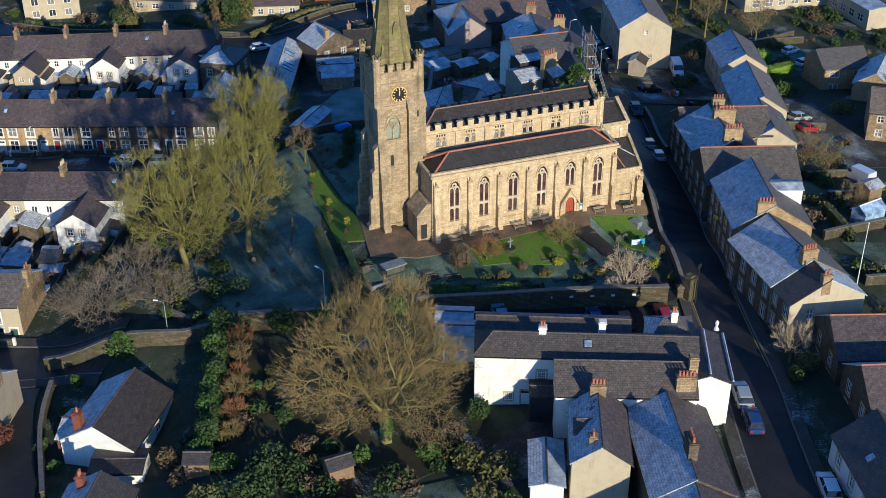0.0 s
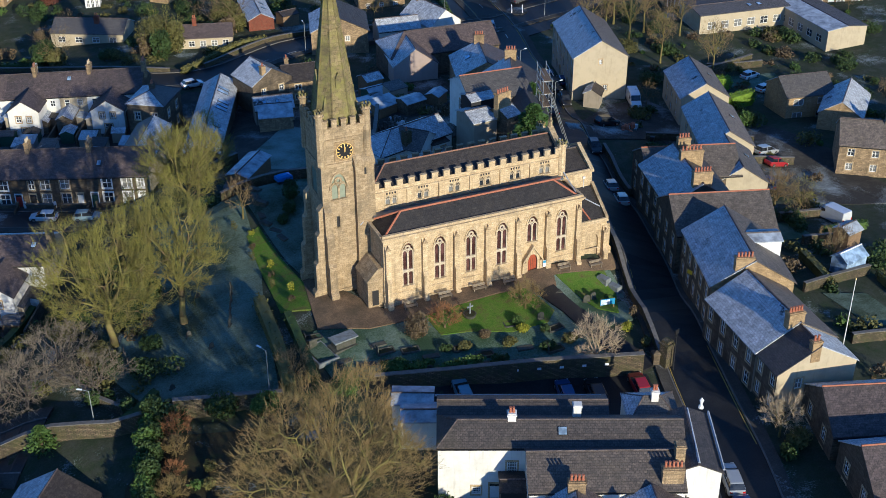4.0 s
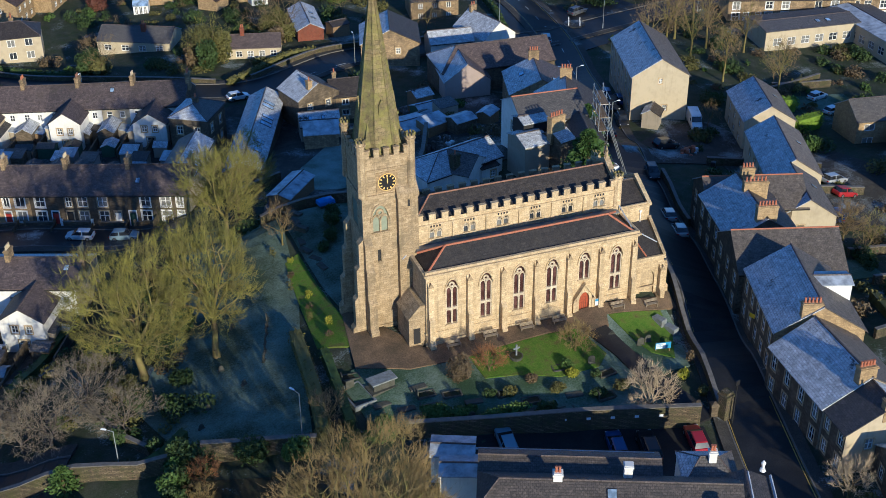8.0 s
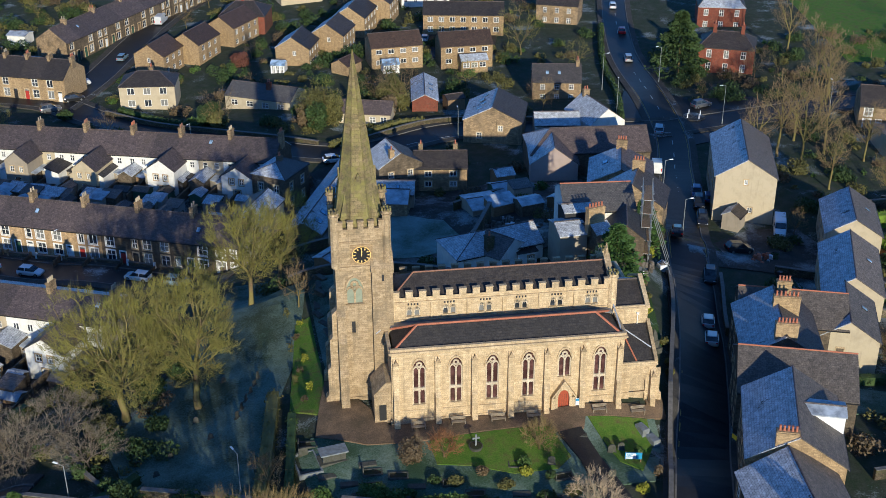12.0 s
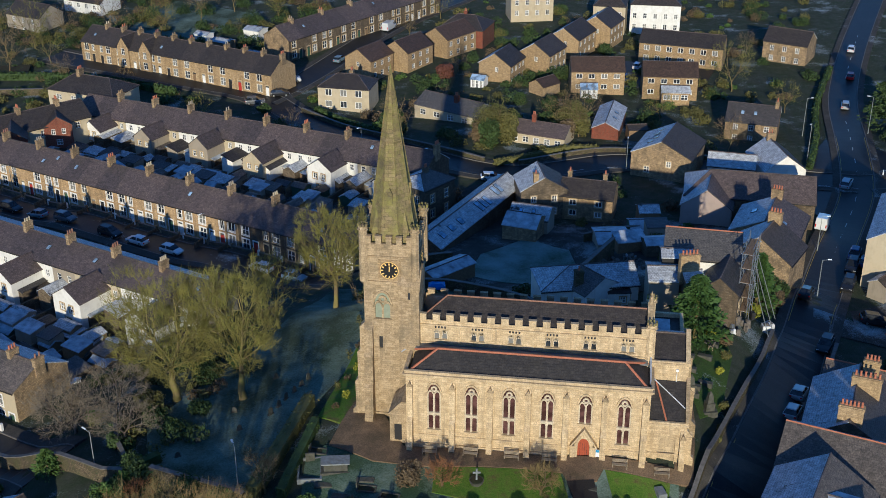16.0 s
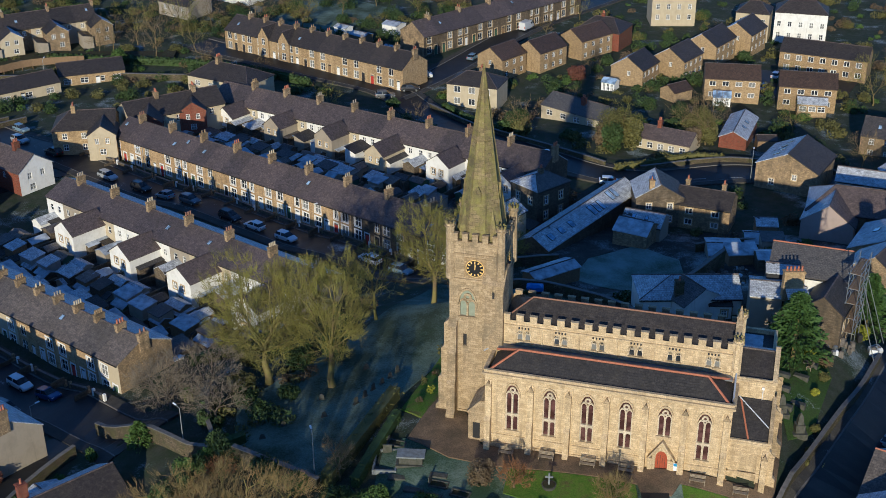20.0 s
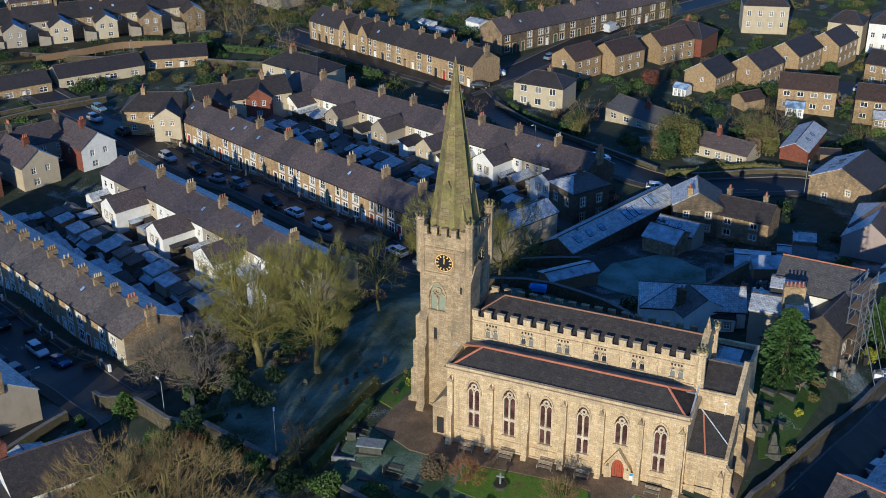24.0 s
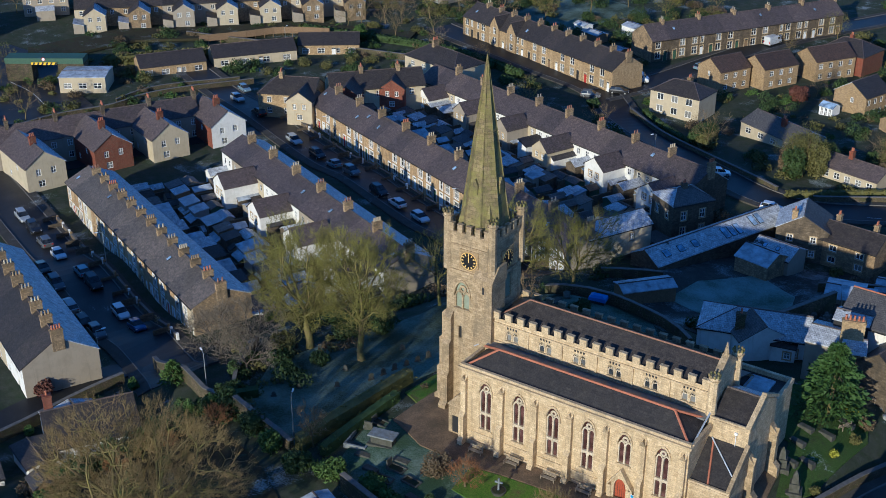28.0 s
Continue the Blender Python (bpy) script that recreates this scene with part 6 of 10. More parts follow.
# ---- north of the church ----
ho("house", (24.9, 41.7), (34.7, 41.1), 8.8, 8.3, 2.2, 6.2, "white_render", ("slate_grey_frost", "slate_frost"), "house with a grey roof, orange ridge tiles and scaffolding", ridge="terracotta", endwall="white_render", wins=GS("r", 8, 3, (0.8, 3.2), 1.1, 1.5) + [("l", 0.4, 3.4, 1.0, 1.4)])
ho("house", (38.4, 51.6), (41.4, 58.4), 9.6, 3.0, 3.2, 5.4, "house_stone", ("slate", "slate_frost"), "stone house with a dark roof at the street", endwall="house_stone", chims=[(2.9, 0, 0.9, 1.9, 1.4, 4)], chimmat="yellow_stone", wins=GS("b", 6, 2, (0.8, 3.2), 1.0, 1.3))
ho("house", (31.4, 30.4), (33.0, 36.6), 4.8, 6.9, 1.9, 5.9, "sooty_stone", ("slate", "slate"), "stone house with a dark slate roof under scaffolding", endwall="sooty_stone", wins=GS("f", 6, 2, (0.7, 3.0), 0.9, 1.3) + GS("b", 6, 2, (0.7, 3.0), 0.9, 1.3))
ho("extension", (22.6, 34.6), (26.4, 34.9), 5.2, 5.9, 0.8, 5.2, "grey_render", ("slate_frost", "slate_frost"), "rear extension under a frosted roof", category="extension", gutter=False)
ho("extension", (26.9, 32.3), (29.2, 33.0), 3.6, 6.6, 0.8, 5.6, "sooty_stone", ("slate_frost", "slate"), "tall rear extension with a yellow stone chimney", category="extension", gutter=False, chims=[(-0.4, 0.2, 2.5, 0.9, 2.4, 5)], chimmat="yellow_stone")
ho("extension", (24.3, 38.0), (28.2, 38.3), 3.2, 6.9, 0.5, 5.9, "dark_paint", ("slate_frost", "slate_frost"), "lean-to with a frosted roof under the grey eaves", category="extension", gutter=False)
ho("house", (29.8, 87.8), (51.0, 86.6), 9.4, -1.8, 2.8, 4.8, "sooty_stone", ("slate_brown", "slate", "slate_frost"), "long stone building with a dark slate roof", hips=(4.2, 0), wins=[("f", -8.6, 1.4, 1.1, 1.2), ("f", 4, 1.4, 1.1, 1.2)], style="georgian")
ho("house_wing", (33.0, 79.6), (34.0, 86.4), 8.2, -2.2, 3.0, 4.0, "pink_render", ("slate_brown", "slate_frost"), "pinkish gabled wing with frosted roof", category="house wing")
ho("house", (40.8, 66.0), (43.6, 75.8), 10.4, -0.9, 2.5, 5.0, "house_stone", ("slate_brown", "slate_frost"), "stone house with frosted roof and skylight", chims=[(4.6, 0, 0.8, 1.8, 1.5, 4)], skylights=[("b", 0.5, 0.5, 1.4, 1.0), ("f", -2.5, 0.5, 1.0, 0.8)], wins=GS("r", 9, 2, (0.8, 3.1), 1.0, 1.3))
ho("house", (26.0, 101.6), (29.0, 112.0), 11.0, -2.6, 2.7, 4.6, "house_stone", ("slate", "slate_frost"), "stone house with many skylights", skylights=[("b", -3, 0.5, 0.8, 1.1), ("b", -1, 0.6, 0.8, 1.1), ("b", 1.4, 0.5, 0.8, 1.1), ("b", 3.4, 0.6, 0.8, 1.1)], wins=[("l", -2.5, 1.0, 1.0, 1.2), ("l", 1.5, 2.6, 0.9, 1.1)])
ho("house", (48.2, 101.4), (45.6, 111.0), 7.6, -4.0, 2.8, 3.9, "white_render", ("slate", "slate_frost"), "white gabled house by the junction", wins=[("l", 0, 1.0, 1.0, 1.1)], chims=[(3.8, 0, 0.7, 1.3, 1.2, 2)])
ho("house", (34.8, 105.4), (43.2, 104.4), 5.6, -5.4, 1.6, 3.4, "white_render", ("slate_frost", "slate"), "low house with a frosted roof", wins=GS("f", 8, 3, (0.8,), 1.0, 1.1))
ho("house", (40.0, 132.4), (50.0, 130.6), 8.2, -5.0, 2.6, 4.6, "house_stone", ("slate_frost_light", "slate_frost"), "stone house with frosted roof", chims=[(4.4, 0, 0.7, 1.3, 1.2, 2)], wins=GS("f", 9, 3, (0.8, 3.0), 1.0, 1.2), skylights=[("f", -2, 0.5, 0.7, 1.0), ("f", 0.5, 0.5, 0.7, 1.0)])
ho("cottage", (6.4, 80.2), (4.6, 87.0), 7.8, -1.8, 2.3, 5.2, "sooty_stone", ("slate_frost_light", "slate_frost"), "stone cottage with frosted roof and orange chimney", chims=[(-2.9, 1.4, 0.9, 0.8, 1.5, 1)], chimmat="yellow_stone", wins=GS("l", 7, 2, (0.8, 3.1), 0.9, 1.1))
ho("cottage", (9.2, 84.3), (18.2, 83.2), 6.4, -3.3, 1.8, 4.3, "house_stone", ("slate", "slate"), "low stone cottage with dark slate roof", chims=[(-3.4, 0.8, 0.7, 0.8, 1.6, 2), (2.6, 0.8, 0.7, 0.8, 1.6, 2)], wins=GS("f", 8.6, 2, (0.8, 2.7), 1.2, 1.0), style="double")
ho("cottage_wing", (1.6, 75.2), (8.0, 74.2), 5.4, -4.4, 1.2, 3.0, "grey_render", ("slate_frost", "slate_frost"), "low cottage wing with frosted roof", category="house wing", wins=GS("f", 6, 3, (0.8,), 1.0, 1.1), skylights=[("f", -1.5, 0.5, 0.6, 0.8), ("f", 0.6, 0.5, 0.6, 0.8)])
ho("outbuilding", (1.2, 70.8), (6.6, 69.6), 5.4, -3.9, 1.2, 2.9, "house_stone", ("sheet_frost", "sheet_frost"), "stone outbuilding with frosted sheet roof", category="outbuilding", gutter=False, wins=[("l", 0, 0.8, 1.2, 1.2)])
ho("outbuilding", (-10.9, 61.4), (-0.7, 88.4), 5.8, -4.7, 1.6, 2.4, "sooty_stone", ("slate_frost", "slate_frost"), "long low workshop with frosted roof and skylights", category="workshop", skylights=[("f", -11.5, 0.45, 1.2, 1.3), ("f", -8.5, 0.45, 1.2, 1.3), ("f", -5.5, 0.45, 1.2, 1.3), ("f", 1.0, 0.45, 1.0, 2.0), ("f", 2.4, 0.45, 1.0, 2.0), ("f", 3.8, 0.45, 1.0, 2.0), ("f", 7.5, 0.6, 1.0, 2.0), ("f", 8.9, 0.6, 1.0, 2.0)], gutter=False)
ho("house", (8.2, 36.9), (20.8, 40.6), 6.6, 3.4, 1.7, 3.0, "white_render", ("slate_frost", "slate_frost", "slate_frost"), "low white house with blue frosted roof", hips=(4.6, 0), wins=[("f", 4.6, 0.8, 1.6, 1.0)], chims=[(-1.6, -3.0, 1.1, 1.0, 2.4, 1)], chimmat="rubble_wall")
ho("house_wing", (14.0, 38.4), (17.1, 35.2), 6.2, 3.45, 1.7, 3.0, "white_render", ("slate_grey_frost", "slate_frost"), "gabled wing of the white house with dark slates", category="house wing", gutter=False)
ho("extension", (17.6, 36.7), (20.4, 37.3), 2.4, 1.2, 0.15, 2.4, "white_render", ("slate", "slate"), "small white extension with a black flat roof", category="extension", gutter=False, wins=[("f", 0.5, 0.9, 0.8, 0.9)])
ho("store", (15.4, 65.2), (20.4, 66.2), 6.0, -4.2, 0.6, 2.4, "grey_render", ("sheet_frost", "sheet_frost"), "store with a ribbed frosted sheet roof", category="shed", gutter=False)
ho("store", (20.6, 71.5), (25.2, 72.2), 4.4, -4.6, 0.8, 2.6, "green_paint", ("sheet_frost", "sheet_frost"), "low green shed with a frosted roof", category="shed", gutter=False)
ho("store", (22.0, 77.6), (25.2, 78.2), 3.2, -4.6, 0.7, 2.6, "timber", ("slate_frost", "slate_frost"), "small shed with a frosted roof", category="shed", gutter=False)
ho("store", (-8.4, 48.0), (-3.2, 54.0), 3.4, -4.0, 0.5, 2.0, "timber", ("sheet_frost", "sheet_frost"), "garden shed with a frosted roof", category="shed", gutter=False)
ho("end_house", (-16.0, 78.2), (-11.8, 84.6), 6.4, -2.4, 1.4, 6.4, "sooty_stone", ("slate_grey_frost", "slate_frost", "slate_frost", "slate_grey_frost"), "dark stone end house with a frosted hipped roof", hips=(2.8, 2.8), wins=GS("f", 7, 2, (0.9, 3.6), 1.0, 1.5) + GS("l", 6, 2, (3.6,), 1.0, 1.4), category="house", chims=[(0.0, 0.0, 0.8, 0.8, 0.9, 2)])
ho("house_wing", (-21.1, 59.5), (-16.0, 70.4), 5.2, -2.6, 1.4, 5.6, "cream_render", ("slate_frost", "slate_brown"), "cream-rendered end of the terrace, side wall to the lane", category="house wing", wins=[("f", 2.2, 3.6, 0.8, 1.2)])

# ---- beyond the terraces ----
ho("house", (-46.0, 140.8), (-34.6, 140.0), 7.6, -5.4, 2.0, 5.2, "cream_render", ("slate", "slate", "slate", "slate"), "white-rendered villa with bay windows", hips=(3.6, 3.6), wins=GS("f", 10, 3, (0.8, 3.4), 1.5, 1.5), style="double", chims=[(0.5, 1.5, 0.8, 1.3, 1.4, 3)])
ho("house", (-41.6, 156.8), (-37.8, 164.6), 7.4, -4.9, 2.3, 4.9, "yellow_stone", ("tile_brown", "tile_brown"), "yellow stone modern house with brown tiles", group="modern houses", wins=GS("f", 8, 3, (0.8, 3.1), 1.1, 1.2) + [("l", 0, 3.2, 0.8, 1.1)])
ho("house", (-34.2, 164.0), (-29.6, 172.4), 7.4, -4.8, 2.3, 4.9, "yellow_stone", ("tile_brown", "tile_brown"), "yellow stone modern house with brown tiles", group="modern houses", wins=GS("f", 8, 3, (0.8, 3.1), 1.1, 1.2))
ho("house", (-26.4, 175.4), (-20.6, 184.8), 7.4, -4.6, 2.3, 4.9, "yellow_stone", ("tile_brown", "tile_brown"), "yellow stone modern house with brown tiles", group="modern houses", wins=GS("f", 11, 4, (0.8, 3.1), 1.1, 1.2))
ho("bungalow", (-26.0, 190.6), (-15.0, 188.4), 9.6, -4.9, 2.4, 3.8, "red_brick", ("slate", "slate", "slate", "slate"), "brick bungalow with a hipped roof", hips=(3.5, 3.5), category="bungalow", wins=GS("f", 9, 3, (0.8,), 1.3, 1.2), chims=[(-0.5, 0.3, 0.8, 0.8, 1.0, 2)])
for p0, p1, zr in (((-10.0, 155.6), (-7.4, 163.6), -4.2), ((-1.8, 164.4), (1.6, 173.0), -4.1), ((4.2, 177.4), (8.0, 187.6), -4.0), ((11.4, 189.0), (14.6, 198.4), -4.0)):
    ho("house", p0, p1, 7.8, zr, 2.5, 4.9, "yellow_stone", ("slate", "slate_frost"), "yellow stone house with frost on one slope", group="modern houses", wins=GS("f", math.dist(p0, p1), 4, (0.8, 3.1), 1.1, 1.2) + [("l", 0.5, 3.2, 0.8, 1.1)], style="double")
ho("conservatory", (-14.6, 153.4), (-11.6, 152.6), 2.8, -8.4, 0.7, 2.2, "white_paint", ("skylight_glass", "skylight_glass"), "white-framed glass conservatory on a house", category="conservatory", gutter=False, wins=GS("f", 2.8, 3, (0.3,), 0.7, 1.7), surround=False)
for p0, p1, zr in (((7.0, 154.8), (18.6, 156.2), -3.9), ((22.8, 154.4), (34.6, 155.0), -4.1)):
    ho("house", p0, p1, 7.4, zr, 2.2, 4.9, "yellow_stone", ("tile_brown", "tile_brown"), "yellow stone semi with brown tiled roof", group="modern houses", wins=GS("f", 11, 4, (0.9, 3.3), 1.4, 1.1), style="double")
ho("conservatory", (9.6, 149.6), (13.2, 150.0), 2.8, -8.2, 0.9, 2.1, "white_paint", ("skylight_glass", "skylight_glass"), "white-framed glass conservatory on a house", category="conservatory", gutter=False, wins=GS("f", 3.2, 3, (0.3,), 0.8, 1.6), surround=False)
ho("extension", (27.0, 149.2), (33.0, 149.6), 3.6, -7.8, 0.9, 2.4, "yellow_stone", ("slate_frost", "tile_brown"), "low extension with wide windows", category="extension", wins=GS("f", 5.6, 3, (0.7,), 1.5, 1.2))
ho("house", (22.8, 180.4), (42.0, 177.0), 7.6, -4.2, 2.2, 5.0, "yellow_stone", ("slate", "slate"), "row of stone houses with white windows", group="modern houses", wins=GS("f", 18.6, 7, (0.8, 3.2), 1.3, 1.3), style="double")
ho("house", (52.8, 186.0), (62.4, 182.0), 8.0, -4.0, 2.5, 5.2, "house_stone", ("slate", "slate_frost"), "stone house by the road", wins=GS("f", 9, 3, (0.8, 3.2), 1.0, 1.3))
ho("garage", (0.0, 147.6), (3.4, 151.6), 4.4, -7.2, 1.2, 2.6, "yellow_stone", ("tile_brown", "tile_brown"), "yellow stone garage, brown roof", category="garage")
ho("garage", (15.6, 120.6), (17.0, 134.0), 5.2, -6.4, 1.3, 2.7, "red_brick", ("slate_frost", "slate_frost"), "brick garage with frosted roof", category="garage", skylights=[("f", -2, 0.5, 0.8, 1.0), ("f", 1, 0.5, 0.8, 1.0)])
ho("garage", (20.0, 122.6), (23.6, 123.4), 3.2, -7.4, 0.5, 2.4, "timber", ("slate", "slate"), "small timber hut beside the garage", category="shed")
ho("bungalow", (-22.8, 137.2), (-9.6, 130.6), 8.0, -7.2, 1.8, 2.7, "cream_render", ("slate_grey_frost", "slate_frost"), "low cream bungalow behind its garden", category="bungalow", wins=GS("f", 14, 4, (0.8,), 1.5, 1.2), chims=[(1.5, -1.2, 0.9, 0.8, 1.6, 2)], chimmat="red_brick")
ho("bungalow", (-2.4, 120.6), (8.8, 117.6), 6.2, -6.4, 1.6, 2.6, "cream_render", ("slate_brown", "slate"), "white bungalow behind the hedge", category="bungalow", wins=GS("f", 11, 5, (0.8,), 1.2, 1.2), chims=[(-1.5, 0, 0.8, 0.8, 1.5, 2)], chimmat="red_brick")
ho("apartment_block", (-12.6, 215.0), (-1.6, 218.0), 8.4, -2.6, 2.6, 6.4, "cream_render", ("slate", "slate", "slate", "slate"), "cream apartment block with hipped roof", hips=(4, 4), category="apartment block", wins=GS("f", 11, 4, (0.8, 3.6), 1.0, 1.4))
ho("apartment_block", (19.8, 208.0), (32.5, 208.0), 8.0, -2.2, 2.4, 7.2, "white_render", ("slate", "slate", "slate", "slate"), "white apartment block with hipped roof", hips=(3.5, 3.5), category="apartment block", wins=GS("f", 13, 5, (0.8, 3.6), 1.0, 1.4) + GS("r", 7, 2, (0.8, 3.6), 1.0, 1.4))
ho("apartment_block", (10.6, 207.0), (18.8, 206.4), 7.4, -2.9, 2.2, 6.4, "cream_render", ("slate", "slate", "slate", "slate"), "cream apartment block beside the white one", hips=(3, 3), category="apartment block", wins=GS("f", 8, 3, (0.8, 3.6), 1.0, 1.4))
for p0, p1, d, zr, wl, rf in (((-82, 176.6), (-77.4, 174.8), 3.4, -9.4, "timber", "sheet_frost"), ((-76.4, 186.4), (-72.0, 184.8), 4.0, -9.0, "white_render", "sheet_frost"), ((-70.6, 168.2), (-67.4, 167.0), 3.0, -9.6, "timber", "slate_frost"), ((-88.6, 183.0), (-85.0, 181.6), 3.0, -9.8, "white_paint", "sheet_frost")):
    ho("shed", p0, p1, d, zr, 0.5, 2.4, wl, (rf, rf), "far garden shed with a frosted roof", category="shed", group="far garden sheds")
ho("house", (-140.0, 190.0), (-129.0, 186.0), 8.4, -5.6, 2.6, 5.0, "grey_render", ("slate", "slate"), "grey rendered house behind the railway row", wins=GS("f", 10, 3, (0.8, 3.2), 1.0, 1.3))
ho("house", (-131.0, 205.0), (-119.0, 201.0), 8.0, -5.6, 2.4, 5.0, "white_render", ("slate", "slate"), "white rendered house behind the railway row", wins=GS("f", 11, 4, (0.8, 3.2), 1.0, 1.3))
ho("house", (79.6, 141.2), (90.6, 136.6), 9.4, -2.0, 2.4, 6.0, "red_brick", ("slate", "slate_frost", "slate", "slate"), "red brick villa with tall chimneys", hips=(3, 3), wins=GS("f", 11, 3, (0.9, 3.8), 1.1, 1.8) + GS("l", 9, 2, (0.9, 3.8), 1.0, 1.8), chims=[(-3, 0, 0.8, 1.2, 1.8, 2), (3, 0, 0.8, 1.2, 1.8, 2)])
ho("house", (89.7, 173.6), (100.6, 170.6), 9.4, -2.6, 2.4, 6.0, "red_brick", ("slate_frost", "slate_frost", "slate", "slate"), "brick villa with frosted roof", hips=(3, 3), wins=GS("f", 11, 3, (0.9, 3.8), 1.1, 1.6))
ho("house", (-101.6, 131.0), (-85.4, 127.0), 9.2, -4.6, 2.4, 5.2, "cream_render", ("slate", "slate", "slate", "slate"), "pair of rendered houses under a hipped roof", hips=(4, 4), wins=GS("f", 15, 4, (0.8, 3.2), 1.4, 1.2), chims=[(-3.0, 0, 0.8, 1.6, 1.4, 4)])
ho("house", (-114.6, 92.2), (-103.6, 97.2), 8.6, -4.9, 2.5, 5.0, "yellow_stone", ("slate", "slate", "slate"), "stone house with hipped roof at the street", hips=(3.4, 0), wins=GS("f", 11, 3, (0.8, 3.1), 1.0, 1.3), chims=[(-2, 0, 0.8, 1.4, 1.2, 3)])
for p0, p1, wl in (((-105.0, 95.0), (-102.4, 89.2), "cream_render"), ((-99.6, 103.4), (-96.8, 97.6), "red_brick"), ((-94.6, 112.4), (-91.6, 106.6), "red_brick")):
    ho("house_wing", p0, p1, 5.4, -5.6, 1.9, 4.8, wl, ("slate", "slate"), "gabled rear wing of the row", category="house wing", group="gabled rear wings", wins=[("r", -1, 3.0, 0.8, 1.2), ("r", 1, 3.0, 0.8, 1.2), ("r", 0, 0.8, 1.2, 1.2)])
ho("house", (-104.0, 100.6), (-90.4, 115.6), 8.4, -4.9, 2.5, 5.0, "cream_render", ("slate", "slate"), "row of rendered houses behind brick wings", wins=GS("f", 18, 5, (3.1,), 1.0, 1.3), chims=[(-3, 0, 0.8, 1.4, 1.2, 3), (5, 0, 0.8, 1.4, 1.2, 3)])
for p0, p1, wl, rf in (((-132.0, 42.6), (-119.0, 38.2), "cream_render", "slate"), ((-127.4, 55.4), (-115.6, 51.2), "red_brick", "slate"), ((-121.6, 65.2), (-110.8, 61.2), "cream_render", "slate"), ((-118.8, 77.4), (-106.6, 72.8), "white_render", "slate_frost")):
    ho("house", p0, p1, 7.4, -5.6, 2.6, 4.8, "red_brick" if wl != "cream_render" else wl, ("slate_brown", "slate_frost"), "gabled brick house backing on the lane", group="gabled brick houses", endwall=wl, wins=[("r", -1.4, 3.0, 0.9, 1.3), ("r", 1.4, 3.0, 0.9, 1.3), ("r", -1, 0.8, 1.2, 1.3), ("f", 2, 3.0, 0.9, 1.2), ("f", -2, 0.8, 1.0, 1.2)], chims=[(1.5, 0, 0.8, 1.2, 1.4, 3)], chimmat="red_brick")
for p0, p1, wl in (((-150.4, 112.6), (-138.6, 129.0), "cream_render"), ((-140.0, 133.0), (-128.0, 142.0), "yellow_stone"), ((-159.0, 97.0), (-150.6, 110.0), "yellow_stone")):
    ho("bungalow", p0, p1, 8.4, -9.6, 1.9, 2.9, wl, ("slate", "slate"), "stone bungalow beside the railway", category="bungalow", group="bungalows beside the railway", wins=GS("f", math.dist(p0, p1), 4, (0.8,), 1.8, 1.3), doors=[("f", 1.2, 1.0, 2.2)])
ho("bungalow", (-165.0, 80.4), (-156.6, 86.4), 8.0, -10.0, 0.3, 3.5, "cream_render", ("sheet_frost", "sheet_frost"), "cream flat-roofed building by the car park", category="building", wins=GS("f", 10, 3, (0.9,), 1.8, 1.3))

# ---- foreground: the inn and its neighbours ----
INN = "white-rendered inn with slate roofs"
ho("inn", (-7.9, -27.5), (13.6, -36.7), 4.6, 4.6, 1.3, 6.8, "white_render", ("slate_inn", "slate_inn", "slate"), INN, category="inn", hips=(2.0, 0), wins=[("f", -4.6, 3.6, 1.0, 1.35), ("f", -4.6, 0.9, 1.0, 1.35), ("f", -8.0, 0.9, 0.9, 1.0)], doors=[("f", -6.2, 1.0, 2.2, "sign_white")], style="georgian",
   chims=[(-4.6, 0.2, 0.8, 0.8, 1.0, 2), (1.8, 1.6, 0.75, 0.75, 1.7, 0)], chimmat="white_render", skylights=[("f", 0.2, 0.55, 0.9, 0.9)])
ho("inn_wing", (-6.3, -23.8), (9.0, -30.4), 3.8, 3.9, 0.8, 5.9, "white_render", ("slate_inn", "slate_grey_frost"), "rear range of the inn with a low slate roof", category="inn")
ho("inn_wing", (10.9, -31.0), (15.6, -32.8), 4.6, 4.1, 1.3, 5.6, "white_render", ("slate_grey_frost", "slate_frost"), "hipped corner of the inn with frosted slates", category="inn", hips=(1.8, 1.8), chims=[(0.2, -0.2, 0.7, 0.7, 1.2, 2)], chimmat="white_render")
ho("inn_wing", (-1.9, -34.7), (11.4, -40.1), 6.4, 4.2, 1.9, 5.4, "white_render", ("slate_inn", "slate_frost_light"), "wing of the inn with a dark slate roof", category="inn", chims=[(6.0, -2.4, 2.0, 0.9, 1.6, 5), (6.9, -0.6, 0.9, 0.9, 1.7, 0)], chimmat="house_stone", wins=[("r", 0, 1.0, 1.0, 1.4)])
ho("inn_wing", (12.0, -42.2), (15.4, -34.4), 4.4, 3.9, 0.9, 5.9, "white_render", ("slate_inn", "slate_inn"), "street range of the inn, white rendered", category="inn", wins=GS("f", 9, 3, (0.9, 3.6), 1.0, 1.5), style="georgian", hips=(0, 0))
for a, b in (((-5.9, -22.0, 3.2), (9.4, -28.6, 3.2)), ((14.2, -43.1, 3.3), (17.7, -35.2, 3.3)), ((15.6, -34.6, 3.9), (12.0, -42.2, 4.15)), ((-6.6, -26.1, 3.45), (8.8, -32.6, 3.45)), ((-0.6, -31.9, 2.75), (11.6, -36.9, 2.75))):
    single("coping", Geo().tube(a, b, 0.13, 0.13, 4), "lead_frost", Matrix(), "frosted lead gutter and coping along the inn roof", "coping", "inn copings")
